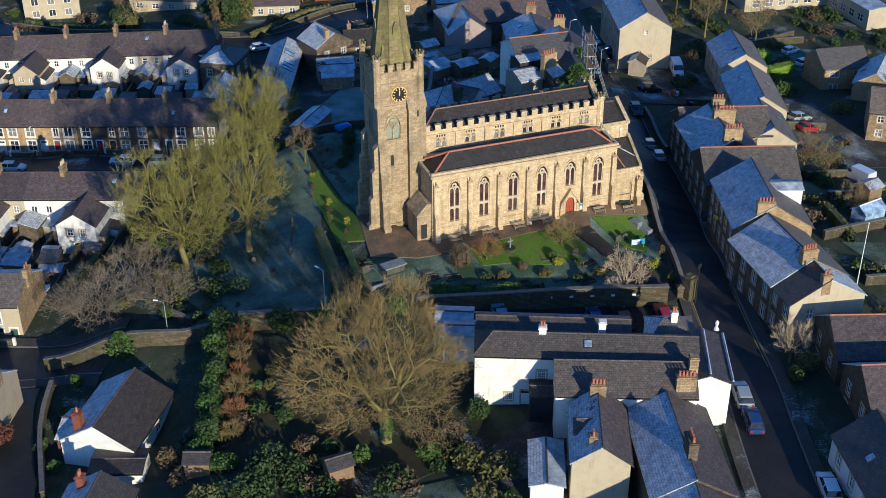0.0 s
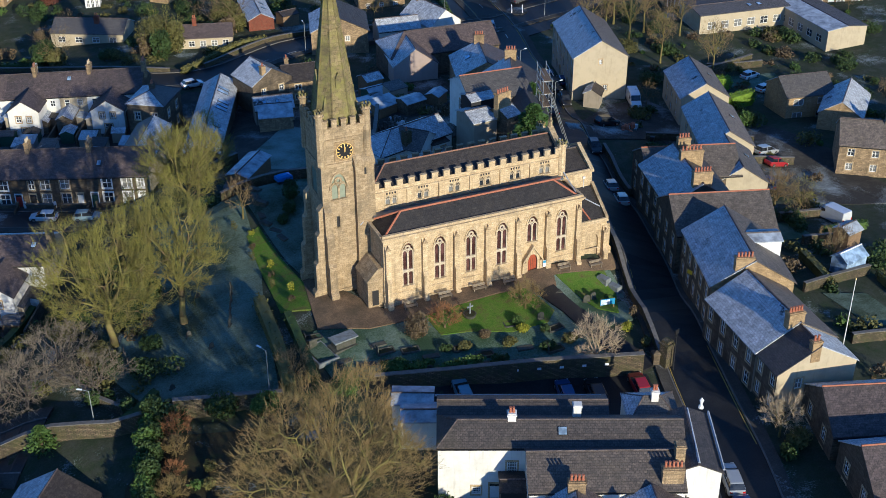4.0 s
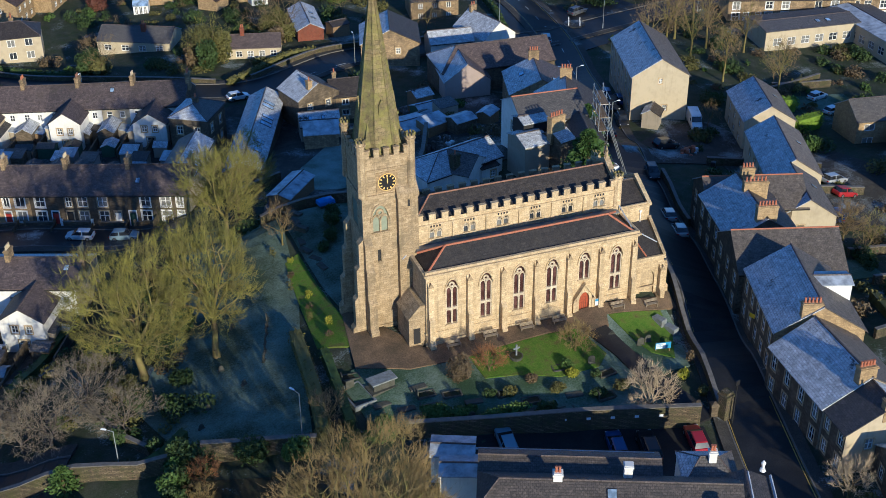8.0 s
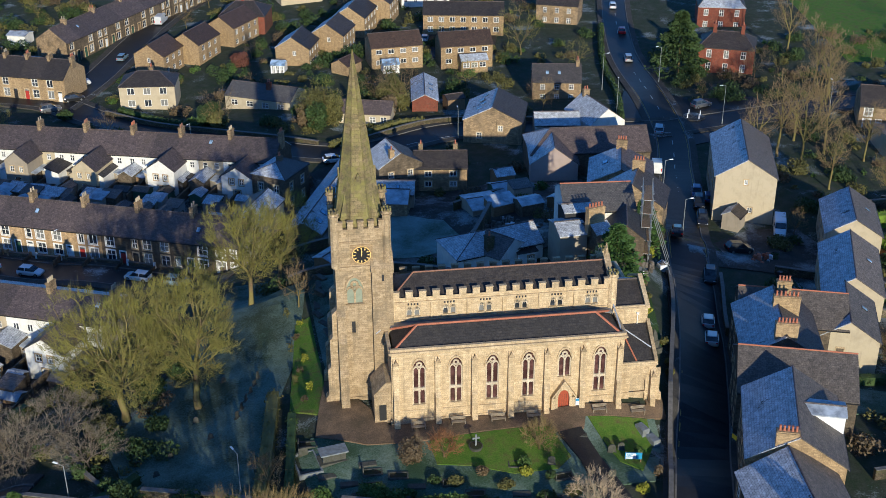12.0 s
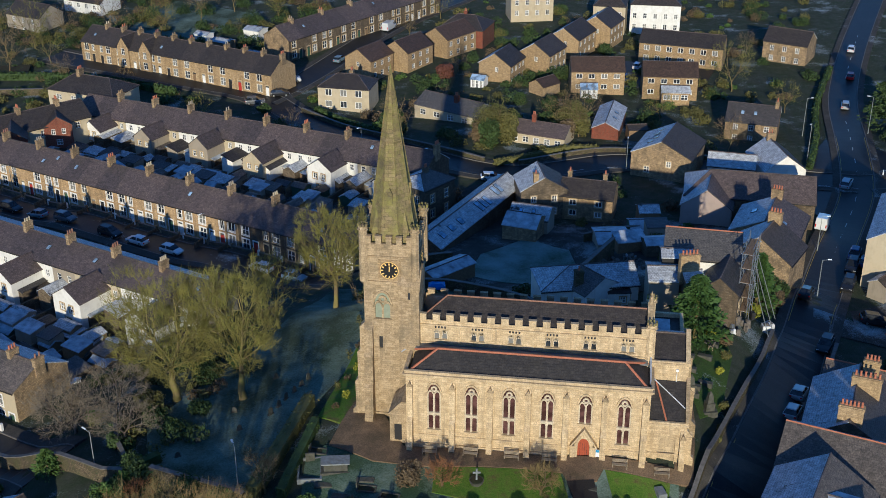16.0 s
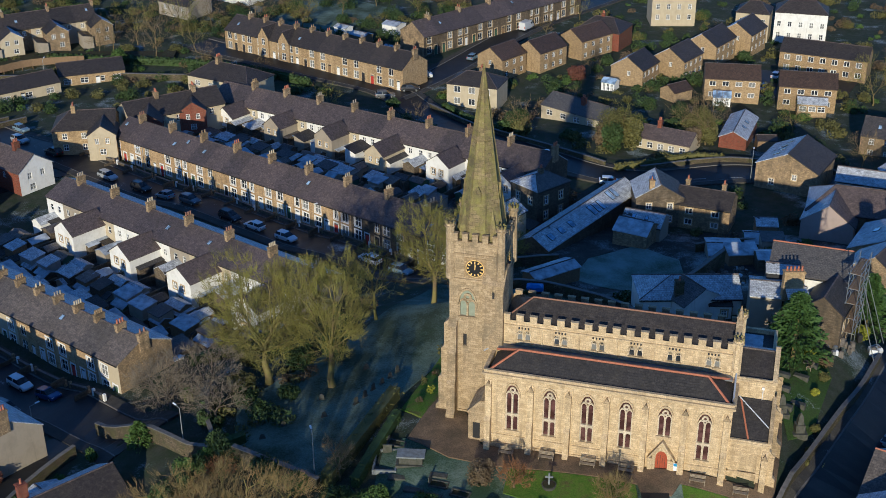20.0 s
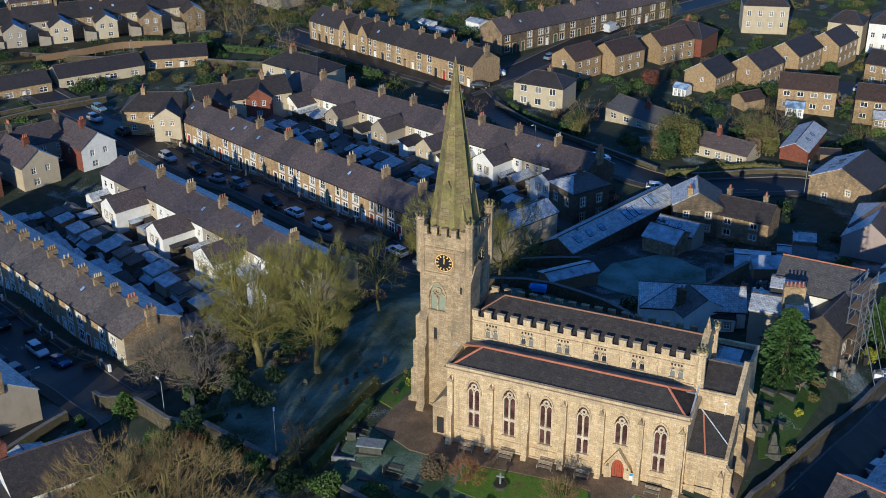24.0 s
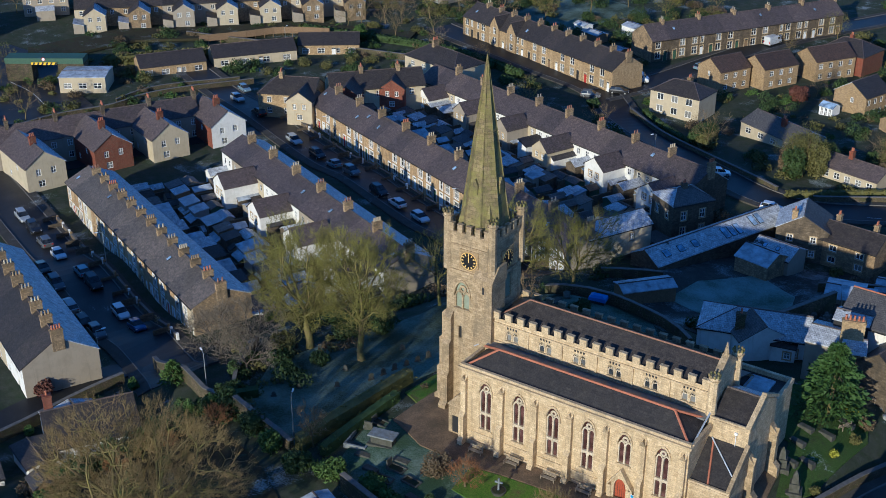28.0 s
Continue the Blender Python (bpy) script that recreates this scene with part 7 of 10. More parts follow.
for a, c in (((-8.8, -17.6), (-5.0, -19.3)), ((-9.0, -20.6), (-5.6, -22.0))):
    ho("lean_to", a, c, 2.9, 1.2, 0.3, 3.2, "white_render", ("sheet_frost", "sheet_frost"), "low white store with a frosted flat roof beside the inn", category="extension", gutter=False)
single("finial", Geo().cyl(0, 0, 0, 0.3, 0.3, 0.22, 8).cyl(0, 0, 0.3, 0.9, 0.12, 0.2, 8).cyl(0, 0, 0.9, 1.2, 0.24, 0.05, 8), "white_paint", at(17.4, -34.4, 3.3, 0), "white finial on the corner of the inn", "finial")
ho("cellar_hut", (-4.0, -33.4), (-1.6, -34.4), 2.6, 0.5, 0.25, 2.8, "dark_paint", ("slate", "slate"), "black-painted lean-to of the inn", category="extension", gutter=False)
ho("house", (-3.0, -48.0), (0.6, -39.6), 5.6, 3.4, 2.0, 5.0, "cream_render", ("slate_brown", "slate_frost"), "narrow house with one frosted roof slope", chims=[(4.0, 0, 0.7, 1.6, 1.1, 4), (-3.0, 0.8, 0.8, 0.8, 0.8, 2)], wins=[])
ho("dormer", (-3.4, -42.6), (-0.8, -43.6), 2.2, 2.8, 0.8, 1.2, "slate", ("slate_brown", "slate_frost"), "slate-hung dormer on the narrow house", category="dormer", foot=0.6, gutter=False)
ho("house", (3.4, -54.6), (7.2, -42.0), 8.0, 2.9, 2.2, 5.0, "sooty_stone", ("slate_brown", "slate_frost"), "stone house with frosted slope and tall chimney", chims=[(-2.8, -0.2, 2.0, 0.9, 2.0, 4)], wins=GS("f", 12, 4, (0.9, 3.2), 1.0, 1.4))
ho("house", (-0.6, -66.0), (3.2, -54.8), 8.4, 2.6, 2.2, 5.0, "sooty_stone", ("slate_brown", "slate_frost"), "stone house with frosted slope", wins=GS("f", 12, 4, (0.9, 3.2), 1.0, 1.4))
ho("shed", (-8.0, -46.8), (-5.4, -40.6), 3.2, -0.5, 0.4, 2.4, "white_render", ("sheet_frost", "slate_frost"), "white rear extension with a flat roof", category="extension", gutter=False)
ho("house", (-47.9, -19.7), (-42.4, -10.9), 8.4, -3.0, 2.5, 3.0, "white_render", ("slate", "slate_frost"), "white bungalow with a frosted slate roof", chims=[(-4.2, 2.2, 1.0, 0.9, 2.2, 1)], chimmat="red_brick", category="bungalow", wins=[("f", 1, 0.8, 1.2, 1.1)])
ho("house_wing", (-50.8, -13.6), (-47.4, -15.2), 5.0, -5.6, 0.8, 2.6, "red_brick", ("slate_frost", "slate_frost"), "low wing of the bungalow", category="house wing")
ho("garage", (-48.6, -21.6), (-43.4, -23.4), 3.6, -5.8, 0.25, 2.5, "white_render", ("slate", "slate"), "flat-roofed white garage beside the bungalow", category="garage")
ho("house", (-51.6, -33.6), (-48.0, -26.2), 7.0, -3.9, 2.0, 3.2, "white_render", ("slate_frost_light", "slate_frost"), "small white house with frosted roof", category="house", chims=[(2.8, 1.6, 0.8, 0.8, 1.6, 2)], chimmat="red_brick")

# ---- lawns, yards and paths ----
drape("churchyard_lawn", [(-13.5, -3.5), (-12.5, -9.5), (-1.3, -13.8), (8.7, -16.2), (19.4, -19.2), (17, -13), (23.2, -12.3), (26.1, -5), (26.1, -1.1), (-12, -0.7)], "frosty_lawn", 0.10, "frosted churchyard grass", category="lawn")
drape("field", [(-30.2, -6.5), (-18.6, -9.2), (-15.4, 8.3), (-12.8, 19.1), (-11.5, 31), (-10, 47), (-22, 46), (-25.8, 24.5), (-30.6, 14.6), (-34.7, 4.8)], "field_grass", 0.10, "open frosted grass beside the church", category="lawn")
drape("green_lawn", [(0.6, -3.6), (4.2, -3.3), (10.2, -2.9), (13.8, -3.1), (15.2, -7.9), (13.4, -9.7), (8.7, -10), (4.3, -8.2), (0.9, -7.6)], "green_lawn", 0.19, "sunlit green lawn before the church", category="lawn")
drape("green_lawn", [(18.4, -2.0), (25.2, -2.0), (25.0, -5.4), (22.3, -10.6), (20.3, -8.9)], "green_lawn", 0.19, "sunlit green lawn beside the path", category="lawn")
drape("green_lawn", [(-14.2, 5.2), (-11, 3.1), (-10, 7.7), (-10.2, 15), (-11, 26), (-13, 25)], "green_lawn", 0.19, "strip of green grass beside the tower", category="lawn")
drape("churchyard_path", [(-11, 3.2), (-11.5, -0.8), (-6.1, -3.3), (-0.1, -3.5), (4.2, -3.2), (10.2, -2.8), (14.0, -3.0), (14.6, -4.3), (17.6, -3.7), (18.2, -1.9), (25.4, -1.9), (27.6, -1.6), (28.0, 8.0), (27.5, 15.5), (25.8, 15.3), (25.6, -0.3), (-3.3, -0.3), (-6.1, 4.4), (-9.8, 10.9)], "gravel_path", 0.24, "brown gravel path round the church", category="path")
drape("church_walk", [(14.5, -4.3), (17.3, -3.6), (18.3, -8.2), (20.1, -15.4), (21.9, -20), (19.7, -20.4), (17.1, -15.6), (16, -8.4)], "asphalt", 0.29, "dark path from the gate to the door", category="path")
# the darker grass colour stands for the shade on this side
drape("east_lawn", [(21, 18.4), (26.8, 17), (28.6, 9), (31.2, 12), (33.2, 24), (31.6, 28.6), (22, 30)], "shade_lawn", 0.12, "churchyard grass behind the church, coloured darker for shade", category="lawn")
drape("north_lawn", [(-9.6, 12.5), (-3, 12.5), (4, 19), (6, 30), (3, 34.6), (-9, 35.6), (-11, 31.4), (-10.6, 26)], "field_grass", 0.12, "frosted grass in the shade behind the tower", category="lawn")
drape("car_park", [(-6.5, -14.2), (-1.2, -14.9), (8.9, -17.4), (20.0, -20.9), (18.2, -29.5), (10, -28.5), (-6.0, -22.5)], "asphalt", 0.12, "dark car park behind the inn", category="car park")
drape("yard", [(-9, 41), (8, 38), (24, 40), (36, 44), (37, 60), (38, 80), (22, 82), (4, 76), (-6, 58), (-11, 48)], "yard", 0.10, "rough yard with frost and rubble", category="yard")
drape("plot", [(-3.0, 53), (6, 50.5), (13.8, 54), (11.5, 64), (4.5, 68.4), (-2.0, 61)], "rime_grass", 0.20, "frosted green plot in the yard", category="lawn")
drape("yard", [(-13, 62), (-4, 56), (3, 70), (2, 92), (-6, 95), (-12, 90)], "yard", 0.12, "frosty yard beside the workshop", category="yard")
drape("inn_garden", [(-31.5, -9), (-22, -12), (-9, -20), (-8, -31), (-8, -36), (-24, -39), (-40, -27), (-36.5, -14)], "garden_soil", 0.09, "shaded garden with soil and moss", category="garden")
drape("garden_lawn", [(-34, -38), (-13, -39.5), (-11, -50), (-34, -50)], "field_grass", 0.14, "rough garden grass below the large tree", category="lawn")
drape("inn_yard", [(-9.5, -36.5), (-2, -33.5), (-1.5, -38), (-6, -42), (-11, -43)], "yard", 0.16, "paved yard behind the inn", category="yard")
for q, (c, u, n) in enumerate((((-57, 21.2), 54, 10.5), ((-40, 30.2), 64, 10.0), ((-22, 63.2), 86, 11.5), ((-17, 83.5), 82, 9.5))):
    a = radians(-24.5)
    ux, uy, nx, ny = math.cos(a), math.sin(a), -math.sin(a), math.cos(a)
    sg = 1 if q in (0, 2) else -1
    drape("back_yard", [c, (c[0] - ux * u, c[1] - uy * u), (c[0] - ux * u + sg * nx * n, c[1] - uy * u + sg * ny * n), (c[0] + sg * nx * n, c[1] + sg * ny * n)], "yard", 0.11, "paved back yards of the terrace", cell=4.0, category="yard")
drape("court", [(52, 52), (60, 57), (68, 57), (72, 44), (80, 40), (84, 24), (80, 8), (60, 16), (56, 24), (60, 40), (52, 46)], "yard", 0.09, "asphalt court between the houses", category="yard")
drape("depot", [(-200, 60), (-160, 60), (-158, 80), (-172, 92), (-200, 92)], "asphalt", 0.1, "wide asphalt depot yard", cell=6.0, category="yard")
drape("parking_court", [(8, 160), (36, 158), (40, 174), (12, 178)], "asphalt", 0.1, "asphalt parking court", cell=4.0, category="car park")
drape("far_field", [(112, 135), (150, 130), (170, 190), (120, 200)], "green_lawn", 0.1, "far green playing field", cell=8.0, category="lawn")
drape("far_field", [(-112, 180), (-90, 176), (-80, 205), (-110, 215)], "field_grass", 0.1, "far rough grass field", cell=8.0, category="lawn")
drape("roundabout", [(68.3 + 2.2 * math.cos(k * 0.5236), 110 + 2.2 * math.sin(k * 0.5236)) for k in range(12)], "yard", 0.34, "small raised roundabout", category="roundabout")
drape("junction", [(49, 102), (53, 90), (59, 95), (70, 98), (78, 104), (86, 112), (84, 119), (72, 120), (66, 124), (59, 128), (55, 118)], "asphalt", 0.145, "asphalt junction round the roundabout", category="road")


# ---- trees ----
def prisms(segs, sides):
    """Open tapered prisms from rows of start, end and the two radii."""
    s = np.array(segs)
    a, b, r0, r1 = s[:, :3], s[:, 3:6], s[:, 6:7], s[:, 7:8]
    d = b - a
    d /= np.linalg.norm(d, axis=1)[:, None] + 1e-9
    ref = np.where(np.abs(d[:, 2:3]) < 0.9, [[0.0, 0, 1]], [[1.0, 0, 0]])
    u = np.cross(d, ref)
    u /= np.linalg.norm(u, axis=1)[:, None] + 1e-9
    w = np.cross(d, u)
    vs = []
    for p, r in ((a, r0), (b, r1)):
        for k in range(sides):
            t = 6.2832 * k / sides
            vs.append(p + r * (math.cos(t) * u + math.sin(t) * w))
    V = np.stack(vs, 1).reshape(-1, 3)
    n = len(s)
    base = (np.arange(n) * sides * 2)[:, None]
    F = []
    for k in range(sides):
        j = (k + 1) % sides
        F.append(np.concatenate([base + k, base + j, base + sides + j, base + sides + k], 1))
    return V, np.concatenate(F)


def mesh_np(name, V, F, mat):
    me = bpy.data.meshes.new(name)
    me.vertices.add(len(V))
    me.vertices.foreach_set("co", V.astype(np.float32).ravel())
    k = F.shape[1]
    me.loops.add(F.size)
    me.loops.foreach_set("vertex_index", F.astype(np.int32).ravel())
    me.polygons.add(len(F))
    me.polygons.foreach_set("loop_start", np.arange(0, F.size, k, dtype=np.int32))
    me.update(calc_edges=True)
    me.uv_layers.new(name="UVMap")
    me.materials.append(MATS[mat])
    return me


def grow(seed, tall, spread, first, dens, droop):
    """Limbs and twigs of a bare tree: points all through a rounded crown, joined to the trunk by splitting them again and again in two."""
    r = np.random.default_rng(seed)
    n = max(30, int(dens * spread * tall))
    d = r.normal(size=(n, 3))
    d /= np.linalg.norm(d, axis=1)[:, None]
    rad = r.random(n) ** 0.30
    lump = 0.86 + 0.16 * np.sin(3 * np.arctan2(d[:, 1], d[:, 0]) + seed) + 0.10 * np.sin(5 * np.arctan2(d[:, 1], d[:, 0]) - 2 * seed + 3 * d[:, 2])
    base = tall * first * 0.75
    half = (tall - base) / 2
    P = d * rad[:, None] * np.array([spread, spread, half]) * lump[:, None]
    # gather the twigs into sprays with gaps between them
    hub = P[r.choice(n, max(12, int(n * 0.011)))]
    near = hub[((P[:, None, :] - hub[None]) ** 2).sum(2).argmin(1)]
    P = P + (near - P) * r.uniform(0.15, 0.5, size=(n, 1))
    P[:, 2] += base + half
    rho = np.hypot(P[:, 0], P[:, 1]) / spread
    P[:, 2] -= droop * rho ** 2 * tall * 0.5
    P[:, 2] = np.maximum(P[:, 2], tall * 0.06)
    limbs, fine = [], []
    heart, reach = np.array([0, 0, base + 0.25 * half]), min(1.0, 0.25 + spread / 11)
    def rr(k):
        return 0.0125 * k ** 0.43 if k > 1 else 0.012
    def split(p, pts, lvl, dirn):
        k = len(pts)
        if k == 1:
            q = pts[0]
            m = (p + q) / 2 + r.normal(size=3) * 0.06 * np.linalg.norm(q - p)
            fine.append((*p, *m, 0.012, 0.010))
            fine.append((*m, *q, 0.010, 0.006))
            ln = np.linalg.norm(q - p) + 0.2
            out = q - heart
            out = out / (np.linalg.norm(out) + 1e-6)
            for j in range(5 if dens > 10 else 2):
                t = r.uniform(0.1, 1.0)
                s0 = p + (q - p) * t
                e = s0 + (q - p) / ln * r.uniform(0.1, 0.5) + out * r.uniform(0.25, 0.7) * reach + r.normal(size=3) * 0.16 + np.array([0, 0, 0.22 - droop])
                fine.append((*s0, *e, 0.0125 if dens > 10 else 0.017, 0.004))
            return
        c = pts.mean(0)
        f = (0.06, 0.10, 0.18, 0.30)[lvl] if lvl < 4 else r.uniform(0.40, 0.58)
        q = p + (c - p) * f
        ln = np.linalg.norm(q - p)
        q = q + dirn * ln * 0.10 + r.normal(size=3) * ln * 0.05 + np.array([0, 0, 0.05 * ln * (lvl < 6)])
        r0, r1 = rr(k), rr(k) * 0.9
        out = limbs if k > 7 else fine
        m = (p + q) / 2 + dirn * ln * 0.05 + r.normal(size=3) * ln * 0.03
        out.append((*p, *m, r0, (r0 + r1) / 2))
        out.append((*m, *q, (r0 + r1) / 2, r1))
        nd = (q - p) / (np.linalg.norm(q - p) + 1e-6)
        w, v = np.linalg.eigh(np.cov((pts - c).T) + 1e-6 * np.eye(3)) if k > 2 else (None, np.stack([pts[1] - pts[0]] * 3, 1))
        t = (pts - c) @ v[:, 2]
        o = np.argsort(t)
        h = min(k - 1, max(1, int(k * r.uniform(0.36, 0.64))))
        split(q, pts[o[:h]], lvl + 1, nd)
        split(q, pts[o[h:]], lvl + 1, nd)
    ht = tall * first
    rt = rr(n)
    a, b, c = np.array([0, 0, -0.5]), np.array([0.05 * ht * r.normal(), 0.05 * ht * r.normal(), ht * 0.35]), np.array([0.06 * ht * r.normal(), 0.06 * ht * r.normal(), ht])
    limbs.append((*a, *b, rt * 1.6, rt * 1.12))
    limbs.append((*b, *c, rt * 1.12, rt))
    split(c, P, 0, np.array([0.0, 0, 1]))
    return limbs, fine


TREES = {}


def tree(x, y, tall, spread, seed, first=0.22, dens=6.0, barkmat="bark_moss", twigmat="twig_olive", label="", droop=0.0, turn=0.0, group="", scale=1.0, sides=3, name="tree"):
    key = (tall, spread, seed, barkmat, twigmat)
    if key not in TREES:
        limbs, fine = grow(seed, tall, spread, first, dens, droop)
        V, F = prisms(limbs, 5)
        W, G = prisms(fine, sides)
        TREES[key] = (mesh_np("trunk", V, F, barkmat), mesh_np("crown", W, G, twigmat))
    a, b = TREES[key]
    t = thing(name, at(x, y, height(x, y), turn) @ Matrix.Scale(scale, 4), label, "tree", group)
    part("trunk", a, None, t)
    part("crown", b, None, t)
    return t


def leaf_cloud(seed, blobs, count, size, flat=1.0, floor=-99.0):
    """Small leaves over and inside a handful of ellipsoids: rows of centre and radii."""
    r = np.random.default_rng(seed)
    w = np.array([b[3] * b[4] + b[4] * b[5] + b[3] * b[5] for b in blobs])
    pick = r.choice(len(blobs), count, p=w / w.sum())
    B = np.array(blobs)[pick]
    d = r.normal(size=(count, 3))
    d /= np.linalg.norm(d, axis=1)[:, None]
    rad = 1.0 - 0.45 * r.random(count) ** 2.2 + 0.10 * r.normal(size=count)
    c = B[:, :3] + d * B[:, 3:6] * rad[:, None]
    n = d + 0.8 * r.normal(size=(count, 3))
    n /= np.linalg.norm(n, axis=1)[:, None]
    u = np.cross(n, r.normal(size=(count, 3)))
    u /= np.linalg.norm(u, axis=1)[:, None]
    v = np.cross(n, u) * flat
    s = (size * (0.6 + 0.8 * r.random(count)))[:, None]
    V = np.stack([c - u * s, c - v * s * 0.55 + n * s * 0.15, c + u * s, c + v * s * 0.55 + n * s * 0.15], 1).reshape(-1, 3)
    V[:, 2] = np.maximum(V[:, 2], floor)
    F = np.arange(count * 4).reshape(-1, 4)
    return V, F


def bush(x, y, w, d, h, mat, label, seed=1, size=0.16, count=None, name="shrub", stems=True, group="", turn=0.0, lumps=7, category="shrub"):
    r = random.Random(seed)
    blobs = [(0, 0, h * 0.45, w * 0.36, d * 0.36, h * 0.45)]
    for _ in range(lumps):
        a, q = r.uniform(0, 6.2832), r.uniform(0.3, 0.75)
        blobs.append((math.cos(a) * q * w * 0.4, math.sin(a) * q * d * 0.4, h * r.uniform(0.3, 0.72), w * r.uniform(0.14, 0.24), d * r.uniform(0.14, 0.24), h * r.uniform(0.18, 0.28)))
    n = count or int(min(9000, 60 + (w * d + w * h + d * h) * 60 * (0.16 / size) ** 1.6))
    V, F = leaf_cloud(seed, blobs, n, size)
    t = thing(name, at(x, y, height(x, y) + 0.08, turn), label, category, group)
    part("foliage", mesh_np("foliage", V, F, mat), None, t)
    if stems:
        g = Geo()
        for _ in range(5):
            a = r.uniform(0, 6.2832)
            g.tube((0, 0, -0.3), (math.cos(a) * w * 0.22, math.sin(a) * d * 0.22, h * 0.55), 0.05, 0.02, 4)
        part("stem", g, "bark_brown", t)
    return t


def hedge(pts, w, h, mat, label, seed, size=0.13, dens=95):
    """A clipped hedge along a line: a leafy skin over a solid twiggy core."""
    P, S = line_points(pts, 1.2)
    t = thing("hedge", Matrix(), label, "hedge")
    g = Geo()
    rows = []
    for p, s in zip(P, S):
        z = height(p.x, p.y)
        a, b = p + s * w * 0.38, p - s * w * 0.38
        rows.append([(a.x, a.y, z + h * 0.88), (b.x, b.y, z + h * 0.88), (b.x, b.y, z - 0.4), (a.x, a.y, z - 0.4)])
    part("core", g.ring(rows), mat, t)
    blobs = [(p.x, p.y, height(p.x, p.y) + h * 0.5, w * 0.55, w * 0.55, h * 0.52) for p in P]
    V, F = leaf_cloud(seed, blobs, int(len(P) * dens * (w + h) / 3), size)
    part("foliage", mesh_np("foliage", V, F, mat), None, t)
    return t


def conifer(x, y, h, w, label, seed=3, mat="leaf_conifer", size=0.3):
    r = np.random.default_rng(seed)
    t = thing("conifer", at(x, y, height(x, y), 0), label, "tree")
    part("trunk", Geo().cyl(0, 0, -0.4, h * 0.9, 0.28, 0.05, 7), "bark_brown", t)
    n = int(5200 * (h / 11))
    k = r.random(n) ** 0.75
    z = h * (0.04 + 0.96 * k)
    env = w * np.clip(1.02 - k, 0, 1) ** 0.62 * (0.86 + 0.22 * np.sin(k * 34 + r.random(n)))
    a = r.random(n) * 6.2832
    q = env * (1 - 0.35 * r.random(n) ** 2) * (0.92 + 0.16 * np.sin(a * 5 + k * 20))
    c = np.stack([q * np.cos(a), q * np.sin(a), z], 1)
    out = np.stack([np.cos(a), np.sin(a), -0.15 + 0.3 * r.random(n)], 1)
    u = out + 0.35 * r.normal(size=(n, 3))
    u /= np.linalg.norm(u, axis=1)[:, None]
    v = np.cross(u, r.normal(size=(n, 3)))
    v /= np.linalg.norm(v, axis=1)[:, None]
    s = (size * (0.6 + 0.8 * r.random(n)))[:, None]
    V = np.stack([c - u * s, c - v * s * 0.5, c + u * s, c + v * s * 0.5], 1).reshape(-1, 3)
    part("foliage", mesh_np("foliage", V, np.arange(n * 4).reshape(-1, 4), mat), None, t)
    return t


# the large tree beside the inn, and the mossy pair by the field
tree(-19.2, -30.8, 19.8, 11.4, 11, 0.14, 24.0, 'bark_moss', 'twig_gold', 'large bare spreading tree with dense brown twigs', 0.12)
bush(-19.2, -31.2, 1.6, 1.6, 4.4, "leaf_green", "ivy climbing the foot of the large tree", 8, 0.14, 900, name="ivy", category="ivy")
tree(-33.0, 10.4, 18.0, 8.8, 5, 0.16, 24.0, 'bark_moss', 'twig_olive', 'tall bare tree yellow-green with moss and lichen', 0.0)
tree(-24.6, 10.5, 19.0, 6.8, 23, 0.2, 22.0, 'bark_moss', 'twig_olive', 'tall bare two-stemmed tree green with moss', 0.0)
tree(-18.6, 33.4, 16.0, 6.6, 31, 0.22, 17.0, 'bark_moss', 'twig_olive', 'slender bare mossy tree near the tower', 0.0)
tree(-24.9, 27.8, 12.5, 5.0, 33, 0.3, 9.0, 'bark_moss', 'twig_olive', 'slender bare mossy tree in the field', 0.0)
tree(-14.8, 46.0, 14.0, 8.0, 37, 0.2, 14.0, 'bark_moss', 'twig_olive', 'bare mossy tree by the workshop', 0.0)
tree(-12.3, 28.8, 7.0, 3.2, 41, 0.2, 9.0, 'bark_brown', 'twig_brown', 'small bare brown tree by the churchyard', 0.0)
for k, (x, y, s) in enumerate(((-43.8, 5.2, 1.0), (-39.6, 7.6, 0.95), (-47.0, 7.6, 0.9), (-36.4, 2.3, 0.75))):
    tree(x, y, 8.0, 6.6, 51, 0.12, 12.0, 'bark_grey', 'twig_grey', 'low spreading bare grey tree by the lane', 0.15, turn=77 * k, group='low bare trees by the lane', scale=s)
tree(15.6, -17.2, 6.0, 3.4, 61, 0.10, 22.0, 'twig_pale', 'twig_pale', 'small pale bare tree in the churchyard', 0.0)
tree(-16.6, -8.5, 6.0, 2.4, 63, 0.2, 12.0, 'bark_brown', 'twig_brown', 'small bare tree with pale twigs', 0.05)
for k, (x, y, s) in enumerate(((12, -6.6, 0.95), (1.8, -6.5, 0.85))):
    tree(x, y, 4.2, 2.9, 67, 0.1, 26.0, 'bark_brown', 'twig_russet' if k else 'twig_gold', 'rounded bare russet shrub', 0.0, turn=50 * k, group='russet shrubs', scale=s, name='bare_shrub')
